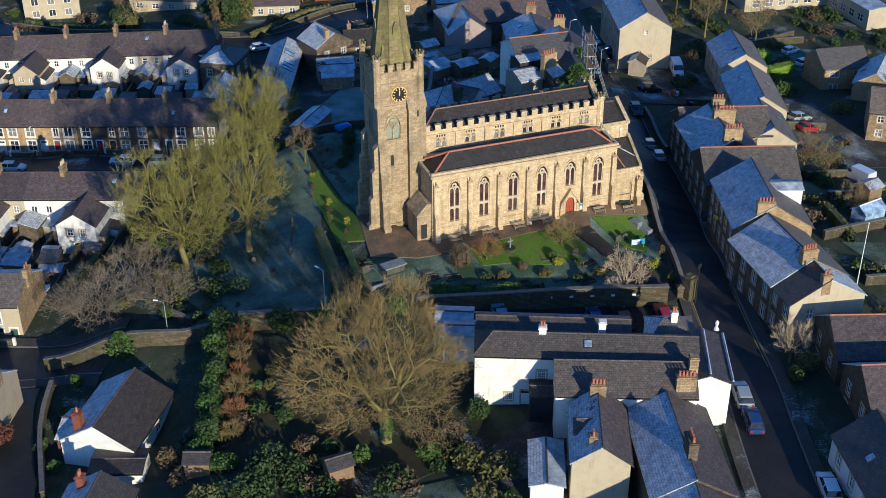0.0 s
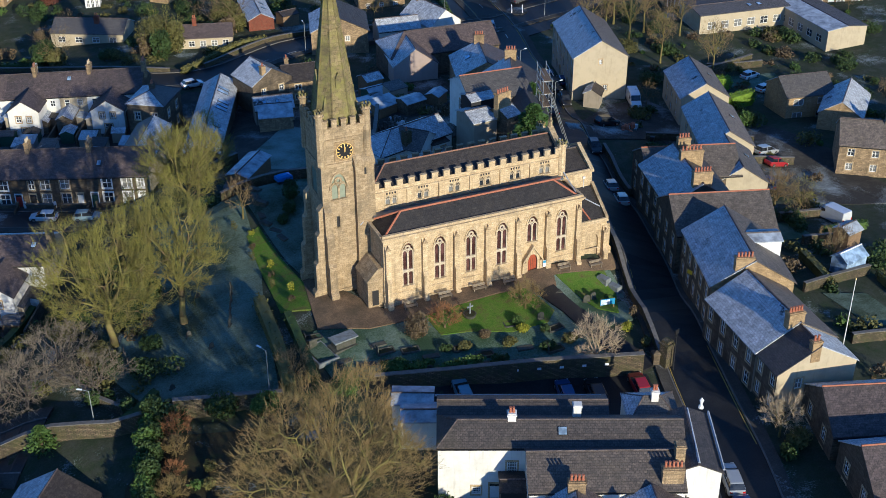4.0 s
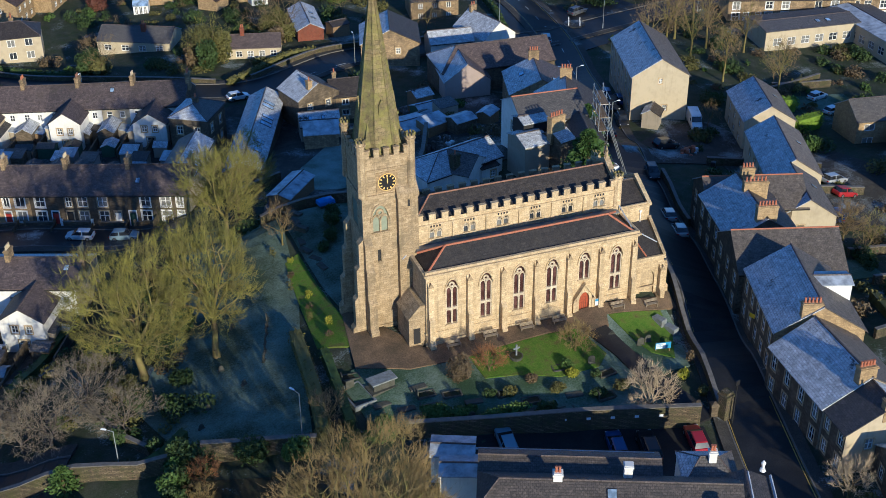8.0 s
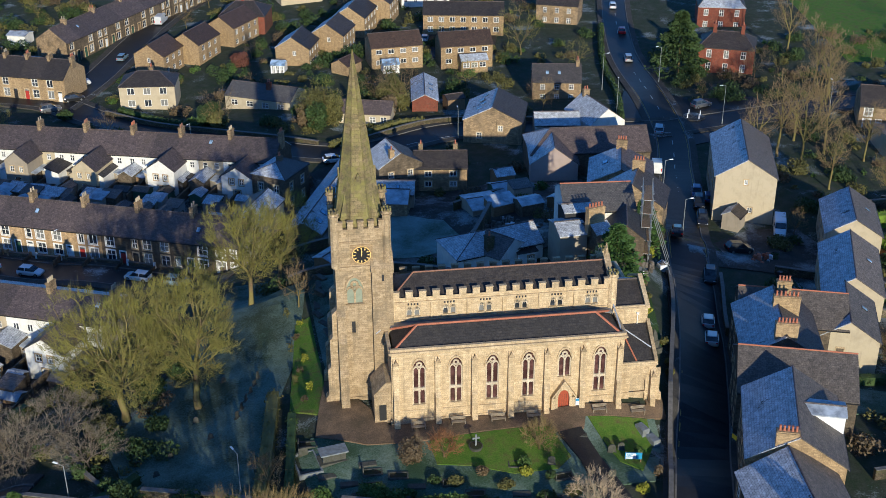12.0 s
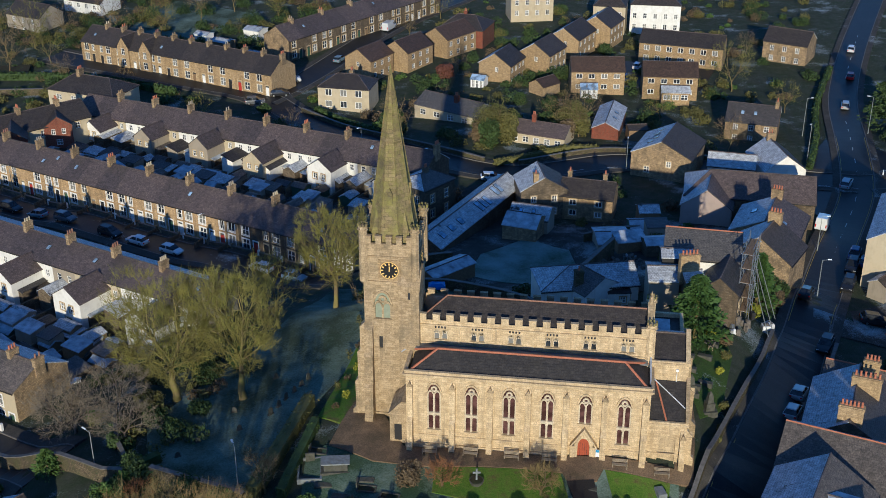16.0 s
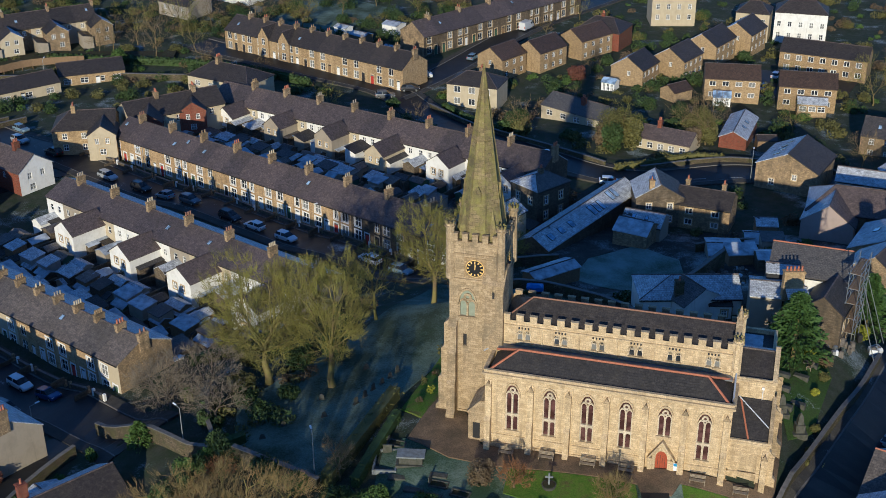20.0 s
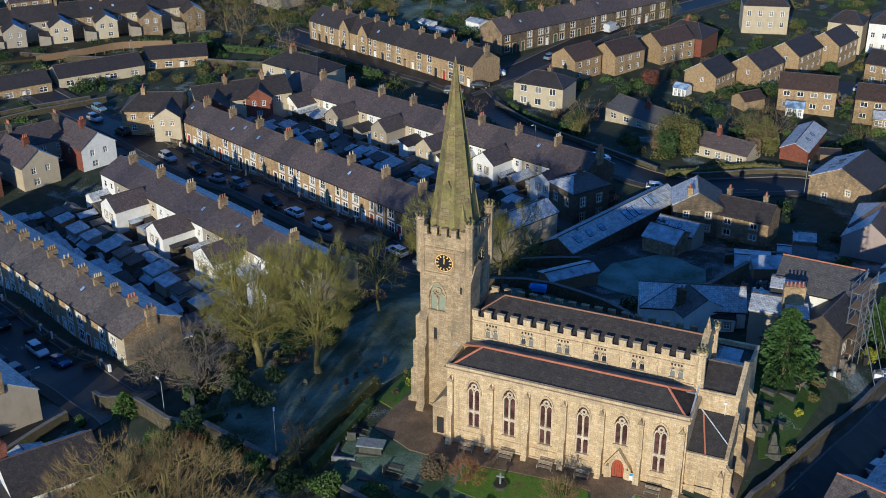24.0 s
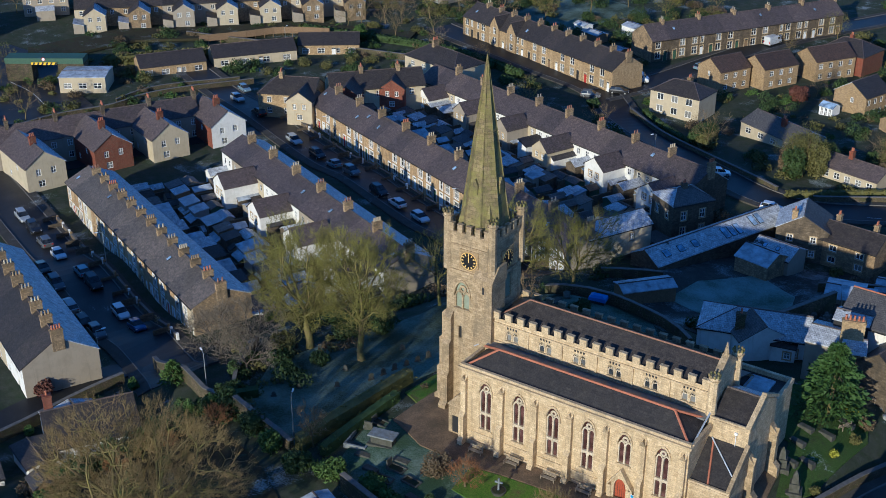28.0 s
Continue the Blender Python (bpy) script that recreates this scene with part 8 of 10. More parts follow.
# trees round the town
spots = [(71, 84, 0.95), (79, 82, 1.1), (77, 88, 1.15), (80, 72, 0.85), (87, 65, 0.8), (83, 95, 1.0), (90, 100, 1.1), (86, 88, 1.0), (97, 112, 1.1), (101, 143, 1.1), (98, 121, 1.1), (92, 84, 0.8)]
for k, (x, y, s) in enumerate(spots):
    tree(x, y, 15.5, 4.8, 71 + k % 2, 0.24, 8.0, 'bark_moss', 'twig_brown', 'tall slender bare tree with ivy', 0.0, turn=47 * k, group='trees behind the hall', scale=s)
spots = [(42.7, 158.5, 1.1), (10.5, 121.5, 1.05), (-25.5, 118.6, 0.8), (-5.4, 115.0, 0.95), (6.6, 125.4, 0.8), (-19.3, 163.6, 0.5), (64, 9, 0.55), (60.6, 6.0, 0.5), (-125, 153, 1.0), (-135, 162, 1.1), (-139, 157, 0.9), (-131, 164, 1.0), (-118, 160, 0.9), (-172, 150, 1.0), (-200, 130, 0.9), (-127, 171, 1.2), (-110, 150, 0.6), (-92, 142, 0.55), (53, 146, 0.7), (-219, 110, 0.9), (-70, 156, 0.6)]
for k, (x, y, s) in enumerate(spots):
    tree(x, y, 11.5, 6.2, 81 + k % 2, 0.16, 3.6, 'bark_brown', 'twig_brown' if k % 3 else 'twig_olive', 'bare rounded winter tree', 0.0, turn=61 * k, group='bare garden trees', scale=s)
conifer(28.5, 24.6, 8.8, 4.3, "broad dark green conifer behind the church", 3)
for x, y, w, h, mt in ((-7.2, 117.6, 8.5, 8.0, "leaf_olive"), (8.8, 123.4, 6.5, 7.4, "leaf_olive"), (-27.4, 122.4, 6.0, 5.0, "leaf_dark"), (-3.0, 121.0, 5.0, 6.0, "leaf_dark")):
    bush(x, y, w, w, h, mt, "large ivy-covered tree in a garden", 700 + int(w * 10 + h), 0.16, group="ivy-covered garden trees")
conifer(73.6, 137.0, 14.0, 6.5, "large dark evergreen by the road", 5, "leaf_dark", 0.4)
conifer(37.9, 43.6, 8.4, 3.4, "small green conifer beside the scaffolding", 7)
conifer(-43.2, -3.6, 3.2, 1.9, "small bright green conifer by the wall", 9, "leaf_green", 0.2)
for k, (x, y, w, h, mt) in enumerate(((-6.4, 112.9, 5.0, 6.6, "leaf_dark"), (-3.0, 115.4, 4.6, 7.6, "leaf_olive"), (-8.6, 116.0, 4.4, 5.4, "leaf_brown"), (-25.5, 118.8, 5.0, 3.6, "leaf_olive"), (-28.4, 120.2, 3.8, 4.4, "leaf_dark"), (8.2, 119.5, 4.2, 4.5, "leaf_brown"), (11.2, 121.8, 4.0, 5.2, "leaf_olive"), (5.0, 121.0, 3.6, 3.4, "leaf_dark"), (-21.8, 158.6, 5.2, 3.6, "leaf_copper"), (76.8, 50.5, 5.0, 3.0, "leaf_green"), (77.2, 41.2, 4.6, 2.6, "leaf_green"), (-132, 147, 5, 4.5, "leaf_green"), (-56.6, 131.5, 4, 2, "leaf_dark"))):
    bush(x, y, w, w * 0.85, h, mt, "rounded evergreen garden shrub" if mt != "leaf_copper" else "copper-leaved garden tree in a hedge", 100 + k, 0.24, None, group="garden shrubs")

# churchyard planting
bush(-1.7, -6.6, 3.8, 3.6, 3.2, "leaf_brown", "rounded olive-brown clipped shrub on grass", 1, 0.12, 3200)
bush(9.8, -10.3, 1.7, 1.5, 1.2, "leaf_yellow", "bright golden yellow clipped shrub", 2, 0.12)
bush(9.9, -8.8, 1.9, 1.7, 1.1, "leaf_green", "low green shrub beside the golden one", 3, 0.12)
bush(5.3, -9.7, 1.7, 1.7, 1.2, "leaf_brown", "small russet shrub in the grass", 4, 0.12)
bush(7.4, -11.8, 2.2, 1.6, 1.0, "leaf_olive", "straggling olive shrub by a grave", 5, 0.12)
bush(5.4, -13.9, 2.8, 1.8, 1.2, "leaf_dark", "low dark evergreen shrub", 6, 0.13)
bush(11.3, -13.8, 2.6, 1.8, 1.1, "leaf_dark", "low dark evergreen shrub", 7, 0.13)
bush(21.3, -14.1, 1.7, 1.5, 1.4, "leaf_yellow", "yellow-green shrub beside the path", 9, 0.12)
bush(23.7, -11.4, 1.3, 1.2, 1.5, "leaf_brown", "orange-brown shrub by the boundary wall", 10, 0.12)
bush(0.3, -14, 6.2, 2.4, 2.3, "leaf_green", "dark ivy mound over the churchyard wall", 11, 0.15)
bush(-3.7, -12.2, 4.6, 1.8, 1.6, "leaf_green", "ivy hanging over the churchyard wall", 12, 0.15)
bush(-5.6, 29.4, 2.6, 3.0, 2.0, "leaf_dark", "dark yew beside the church", 13, 0.15)
bush(-8, 24.8, 2.0, 2.0, 1.4, "leaf_dark", "small dark yew beside the church", 14, 0.15)
for k, (x, y, s, mt) in enumerate(((30.4, 6.4, 1.4, "leaf_olive"), (30.9, 8.6, 1.2, "leaf_olive"), (31.4, 12.4, 1.4, "leaf_olive"), (31.2, 18.4, 1.3, "leaf_yellow"), (32.2, 22.4, 1.5, "leaf_olive"), (30.4, 26.1, 1.9, "leaf_yellow"), (32.4, 25.6, 2.2, "leaf_brown"), (36.9, 37.6, 2.6, "leaf_yellow"), (40.4, 45.6, 4.0, "leaf_brown"), (39.2, 48.0, 4.6, "leaf_olive"), (41.6, 48.6, 3.6, "leaf_dark"), (-5.0, 30.8, 2.6, "leaf_dark"), (-6.6, 26.2, 2.4, "leaf_dark"))):
    bush(x, y, s, s, s * 0.8, mt, "clipped round shrub by the boundary wall", 20 + k, 0.11, group="clipped shrubs")
for k in range(9):
    bush(-12.4 - k * 0.1 + 0.9 * math.sin(k * 2.1), 6.5 + k * 2.6, 1.2, 1.6, 0.8 + 0.3 * (k % 3), ("leaf_brown", "leaf_yellow", "leaf_olive")[k % 3], "low autumn border plant beside the path", 40 + k, 0.10, 160, group="border plants", stems=False)
hedge([(-15.9, 8.3), (-16.4, 1.4), (-16.9, -4.5), (-17.6, -9.6)], 1.7, 1.9, "leaf_olive", "clipped beech hedge olive-brown", 70)
hedge([(-13.9, 3.1), (-14.2, -2.8), (-14.6, -9.2)], 1.2, 1.5, "leaf_dark", "dark clipped evergreen churchyard hedge", 71)

for k, (x, y, w, h, mt) in enumerate(((4.4, -14.6, 2.2, 1.5, "leaf_dark"), (-6.4, -11.5, 4.0, 2.0, "leaf_green"), (2.4, -10.8, 2.4, 1.0, "leaf_olive"), (14.1, -13.5, 2.4, 1.2, "leaf_olive"), (0.3, -10.4, 1.6, 0.9, "leaf_dark"), (12.3, -11, 1.6, 1.0, "leaf_dark"), (22.7, -7.4, 1.4, 1.2, "leaf_green"), (22.1, -16.9, 1.6, 1.4, "leaf_olive"), (17.3, -18.6, 2.0, 1.0, "leaf_brown"))):
    bush(x, y, w, w * 0.8, h, mt, "untrimmed churchyard shrub among the graves", 230 + k, 0.13, group="churchyard shrubs")
tree(26.8, -35.6, 5.6, 3.0, 63, 0.12, 16.0, "bark_brown", "twig_pale", "small bare tree in a front garden by the street", 0.0)
bush(27.6, -37.6, 3.4, 3.0, 2.4, "leaf_olive", "overgrown shrub in a front garden", 241, 0.15)
bush(25.6, -38.8, 2.6, 2.4, 1.6, "leaf_dark", "dark evergreen in a front garden", 242, 0.15)
# gardens behind the street houses
for k, ring in enumerate(([(48.5, -15), (54, -16.4), (55, -23.5), (49.5, -22)], [(50.5, -1), (60, 0.6), (60.5, 5.8), (51.5, 6.6)], [(66, 26), (75, 25.4), (76, 31), (68, 32)], [(86, 55), (98, 52), (99, 62), (88, 64)])):
    drape("garden_lawn", ring, "frosty_lawn" if k % 2 else "field_grass", 0.13, "small back-garden lawn behind the street houses", category="lawn")
for k, (x, y, w, h) in enumerate(((81.8, 57.1, 3.2, 2.6), (81.4, 48.7, 2.6, 2.8))):
    hedge([(x - w, y - 0.6), (x + w, y + 0.4)], 2.0, h, "leaf_fresh", "bright green clipped hedge block", 250 + k, 0.16, 300)
for k, pts in enumerate(([(50.5, -13.6), (52.2, -6.2)], [(50.0, 7.6), (58.6, 8.2)], [(57, -24), (58.4, -14)], [(62, 1.2), (70, 2.4)])):
    hedge(pts, 1.2, 1.4, ("leaf_olive", "leaf_dark", "leaf_olive", "leaf_green")[k], "garden hedge behind the street houses", 260 + k, 0.18, 120)
tree(61.4, 11.6, 6.5, 3.4, 67, 0.1, 20.0, "bark_brown", "twig_brown", "rounded bare russet garden tree", 0.0, turn=30)
tree(55.6, -8.0, 5.5, 2.8, 63, 0.2, 12.0, "bark_brown", "twig_brown", "small bare garden tree", 0.0, turn=80)

# the gardens in front
for k in range(14):
    x, y = -31.6 - 0.42 * k, -6.2 - 1.5 * k
    bush(x - 0.6 * (k % 2), y, 3.0, 2.6, 3.0 + 0.8 * (k % 3 == 0), ("leaf_dark", "leaf_conifer", "leaf_dark", "leaf_green")[k % 4], "tall overgrown evergreen hedge shrub", 130 + k, 0.16, group="overgrown hedge shrubs")
    if k > 1 and k % 2 == 0:
        tree(x + 2.5, y - 0.4, 4.2, 2.9, 67, 0.1, 26.0, "bark_moss", "twig_russet" if k % 4 else "twig_gold", "bare russet shrub beside the hedge", 0.0, turn=50 * k, group="russet hedge shrubs", scale=0.55 + 0.1 * (k % 3), name="bare_shrub")
for k, (x, y, w, h, mt) in enumerate(((-24.9, -8.8, 4.2, 3.4, "leaf_dark"), (-20.7, -10.8, 3.6, 3.0, "leaf_green"), (-12.0, -11.4, 4.4, 2.2, "leaf_green"), (-15.6, -12.4, 4.0, 2.6, "leaf_dark"), (-28.6, -24.6, 2.6, 1.6, "leaf_dark"), (-28.1, -16.1, 1.6, 1.2, "leaf_olive"), (-28.8, -18.6, 1.6, 1.0, "leaf_olive"), (-22.6, -33.4, 2.4, 2.4, "leaf_green"), (-15.8, -35.0, 3.2, 1.6, "leaf_green"), (-12.6, -33.6, 3.4, 2.2, "leaf_brown"), (-9.0, -31.6, 3.2, 2.6, "leaf_dark"), (-27.6, -29.6, 3.0, 1.8, "leaf_brown"), (-25.2, -31.4, 2.4, 2.2, "leaf_dark"), (-41.0, -24.4, 3.0, 2.6, "leaf_brown"), (-38.8, -26.6, 2.4, 1.8, "leaf_green"), (-36.0, -28.8, 4.0, 1.4, "leaf_green"), (-31.0, -31.6, 4.0, 1.2, "leaf_olive"), (-48.8, -5.4, 1.9, 1.7, "leaf_green"), (-50.6, -9.6, 1.7, 1.5, "leaf_green"), (-53.6, -14.6, 2.0, 1.6, "leaf_dark"), (-52.6, -18.6, 1.7, 1.4, "leaf_green"), (-57.8, -12.0, 3.4, 2.4, "leaf_copper"), (-37.0, 0.6, 2.2, 2.0, "leaf_dark"), (-33.7, -2.4, 2.4, 2.2, "leaf_dark"), (-31.5, 4.2, 2.0, 1.8, "leaf_dark"), (-29.3, 7.8, 3.4, 1.6, "leaf_dark"), (-35.8, 8.2, 4.2, 2.6, "leaf_olive"), (-30.4, 14.6, 5.0, 3.0, "leaf_dark"), (-27.3, 18.1, 4.4, 3.4, "leaf_dark"), (-38.4, 15.2, 4.0, 2.0, "leaf_olive"))):
    bush(x, y, w, w * 0.9, h, mt, "overgrown winter garden shrub" if mt != "leaf_brown" else "brown winter garden shrub", 160 + k, 0.17, group="winter garden shrubs")
hedge([(-47.6, 17.8), (-44.2, 24.4), (-40.6, 30.6)], 1.2, 1.6, "leaf_dark", "dark garden hedge by the terrace end", 90)
hedge([(-36.1, -5), (-33.1, -3.9), (-30.6, -1.9)], 1.3, 1.5, "leaf_dark", "low dark hedge by the field", 91)
hedge([(-4.0, 104.5), (8.0, 113.0), (14.0, 113.4)], 1.2, 1.4, "leaf_olive", "clipped olive hedge along the road", 92, 0.3, 110)
hedge([(-30, 121), (-46, 134.5)], 1.2, 1.3, "leaf_dark", "dark hedge beside the road", 93, 0.3, 110)
hedge([(-150, 146), (-120, 150), (-100, 147), (-80, 140)], 1.6, 1.8, "leaf_dark", "dark hedge along the gardens", 94, 0.36, 110)
hedge([(-168, 96), (-150, 121), (-136, 142)], 2.4, 2.6, "leaf_olive", "scrub along the railway", 95, 0.4, 90)
hedge([(54, 112), (57, 128), (60, 150), (66, 175)], 1.2, 1.4, "leaf_dark", "dark clipped hedge along the road", 96, 0.3, 100)


# ---- garden growth between the houses ----
ROADS = [(line_points(p, 3.0)[0], w) for p, w in ((MAIN, 5.4), (STREET_A, 5.4), (STREET_B, 6.0), (STREET_D, 6.2), (STREET_F, 5.4), (SIDE_E, 5.4), (EAST_LANE, 3.4), (LANE_N, 3.2), (LANE_W, 3.2))]


def free_spot(x, y, gap=0.6):
    """True where no house and no road lies."""
    for fx, fy, c, s, a, b in FOOT:
        dx, dy = x - fx, y - fy
        if abs(dx * c + dy * s) < a + gap and abs(-dx * s + dy * c) < b + gap:
            return False
    for pts, w in ROADS:
        for p in pts:
            if abs(p.x - x) < w + gap and abs(p.y - y) < w + gap and (p.x - x) ** 2 + (p.y - y) ** 2 < (w + gap) ** 2:
                return False
    return True


def garden_growth(ring, n, mat, lo, hi, label, seed, size=0.22, dens=95, name="garden_scrub"):
    """Shrubs and undergrowth, scattered in a polygon on free ground: one mass."""
    r = random.Random(seed)
    xs, ys = [p[0] for p in ring], [p[1] for p in ring]
    blobs = []
    tries = 0
    while len(blobs) < n * 3 and tries < n * 30:
        tries += 1
        x, y = r.uniform(min(xs), max(xs)), r.uniform(min(ys), max(ys))
        ins = False
        for i in range(len(ring)):
            (x0, y0), (x1, y1) = ring[i], ring[i - 1]
            if (y0 > y) != (y1 > y) and x < (x1 - x0) * (y - y0) / (y1 - y0) + x0:
                ins = not ins
        w = r.uniform(lo, hi)
        if ins and free_spot(x, y, w * 0.5):
            for k in range(3):
                ww = w * r.uniform(0.35, 0.62)
                px, py = x + r.uniform(-0.5, 0.5) * w, y + r.uniform(-0.5, 0.5) * w
                blobs.append((px, py, height(px, py) + ww * 0.5, ww, ww, ww * r.uniform(0.6, 1.0)))
    if not blobs:
        return
    V, F = leaf_cloud(seed, blobs, int(sum(b[3] ** 2 for b in blobs) * dens), size)
    tagged(new(name, mesh_np(name, V, F, mat)), label, "undergrowth", "", "stuff")


FOOT.append((5.5, 59.0, 1.0, 0.0, 9.5, 9.5))
AREAS = [[(-36, -33), (-10, -37), (-9, -54), (-36, -54)], [(-50, 112), (36, 112), (40, 160), (-10, 178), (-56, 150)], [(-170, 100), (-60, 140), (-60, 176), (-200, 200), (-230, 130)], [(-40, 160), (60, 150), (70, 260), (-30, 260)], [(46, 14), (110, 10), (120, 66), (60, 66)], [(66, 62), (130, 66), (140, 160), (72, 150), (70, 118)],
         [(-64, -44), (-24, -44), (-28, -2), (-56, 0)], [(-135, 30), (-128, 56), (-112, 86), (-170, 108), (-190, 60)], [(-24, 36), (34, 38), (48, 84), (60, 104), (-12, 100), (-14, 60)], [(30, -60), (70, -60), (70, 12), (44, 10)], [(-50, 4), (-30, -4), (-27, 10), (-28, 40), (-46, 30)]]
for k, (ring, n) in enumerate(zip(AREAS, (16, 48, 110, 84, 28, 66, 14, 56, 14, 14, 14))):
    garden_growth(ring, n, "leaf_dark", 1.2, 3.2, "dark evergreen garden shrubs and undergrowth", 300 + k)
    garden_growth(ring, int(n * 0.7), "leaf_olive", 1.0, 2.8, "olive-green winter garden shrubs", 330 + k)
    garden_growth(ring, int(n * 0.4), "leaf_brown", 1.0, 3.0, "brown leafless winter scrub", 360 + k, 0.2, 100)
    garden_growth(ring, int(n * 0.3), "leaf_green", 0.8, 1.8, "fresh green garden shrubs", 390 + k)
FAR = [(-128, 168), (-112, 164), (-66, 150), (-58, 176), (-50, 206), (-84, 226), (-126, 214)]
garden_growth(FAR, 40, "leaf_dark", 1.6, 4.2, "dark evergreen shrubs behind the stone row", 421)
garden_growth(FAR, 30, "leaf_olive", 1.4, 3.6, "olive-green shrubs behind the stone row", 422)
garden_growth(FAR, 14, "leaf_brown", 1.2, 3.4, "brown scrub behind the stone row", 423, 0.2, 100)
for k, (x, y, sz) in enumerate(((-106, 176, 0.8), (-98, 182, 1.0), (-92, 196, 1.1), (-86, 206, 1.0), (-114, 188, 0.9), (-72, 200, 0.8), (-122, 178, 0.9), (-64, 214, 0.9))):
    tree(x, y, 11.5, 6.2, 81 + k % 2, 0.16, 3.6, "bark_brown", "twig_olive" if k % 2 else "twig_brown", "bare rounded winter tree", 0.0, turn=53 * k, group="bare garden trees", scale=sz)
rt = random.Random(9)
for k in range(46):
    ring = AREAS[1:][(0, 1, 2, 4, 1, 6, 2, 4, 3, 1)[k % 10]]
    for _ in range(30):
        x, y = rt.uniform(min(p[0] for p in ring), max(p[0] for p in ring)), rt.uniform(min(p[1] for p in ring), max(p[1] for p in ring))
        if free_spot(x, y, 1.5):
            tree(x, y, 11.5, 6.2, 81 + k % 2, 0.16, 3.6, "bark_brown", "twig_brown" if k % 3 else "twig_olive", "bare rounded winter tree", 0.0, turn=61 * k, group="bare garden trees", scale=rt.uniform(0.35, 0.85))
            break

# ---- vehicles ----
def rounded(x, w, z0, zm, zt, tum):
    """One cross-section of a car's body: sill, waist and shoulder."""
    return [(x, -w * 0.94, z0), (x, -w, z0 + 0.12), (x, -w, zm), (x, -w * tum, zt), (x, w * tum, zt), (x, w, zm), (x, w, z0 + 0.12), (x, w * 0.94, z0)]


def loft(rows):
    g = Geo()
    return g.ring([list(reversed(r)) for r in rows])


CAR_MESH = {}


def wheel_mesh(r):
    if ("wheel", r) not in CAR_MESH:
        n = 14
        tyre, rim = Geo(), Geo()
        rings = []
        for y, k in ((-0.10, 0.86), (-0.085, 1.0), (0.085, 1.0), (0.10, 0.86)):
            rings.append([(r * k * math.cos(6.2832 * i / n), y, r * k * math.sin(6.2832 * i / n)) for i in range(n)])
        tyre.ring([list(reversed(q)) for q in rings])
        rings = []
        for y, k in ((-0.112, 0.50), (-0.104, 0.62), (0.104, 0.62), (0.112, 0.50)):
            rings.append([(r * k * math.cos(6.2832 * i / n), y, r * k * math.sin(6.2832 * i / n)) for i in range(n)])
        rim.ring([list(reversed(q)) for q in rings])
        CAR_MESH[("wheel", r)] = (tyre.mesh("wheel", "tyre"), rim.mesh("rim", "rim"))
    return CAR_MESH[("wheel", r)]


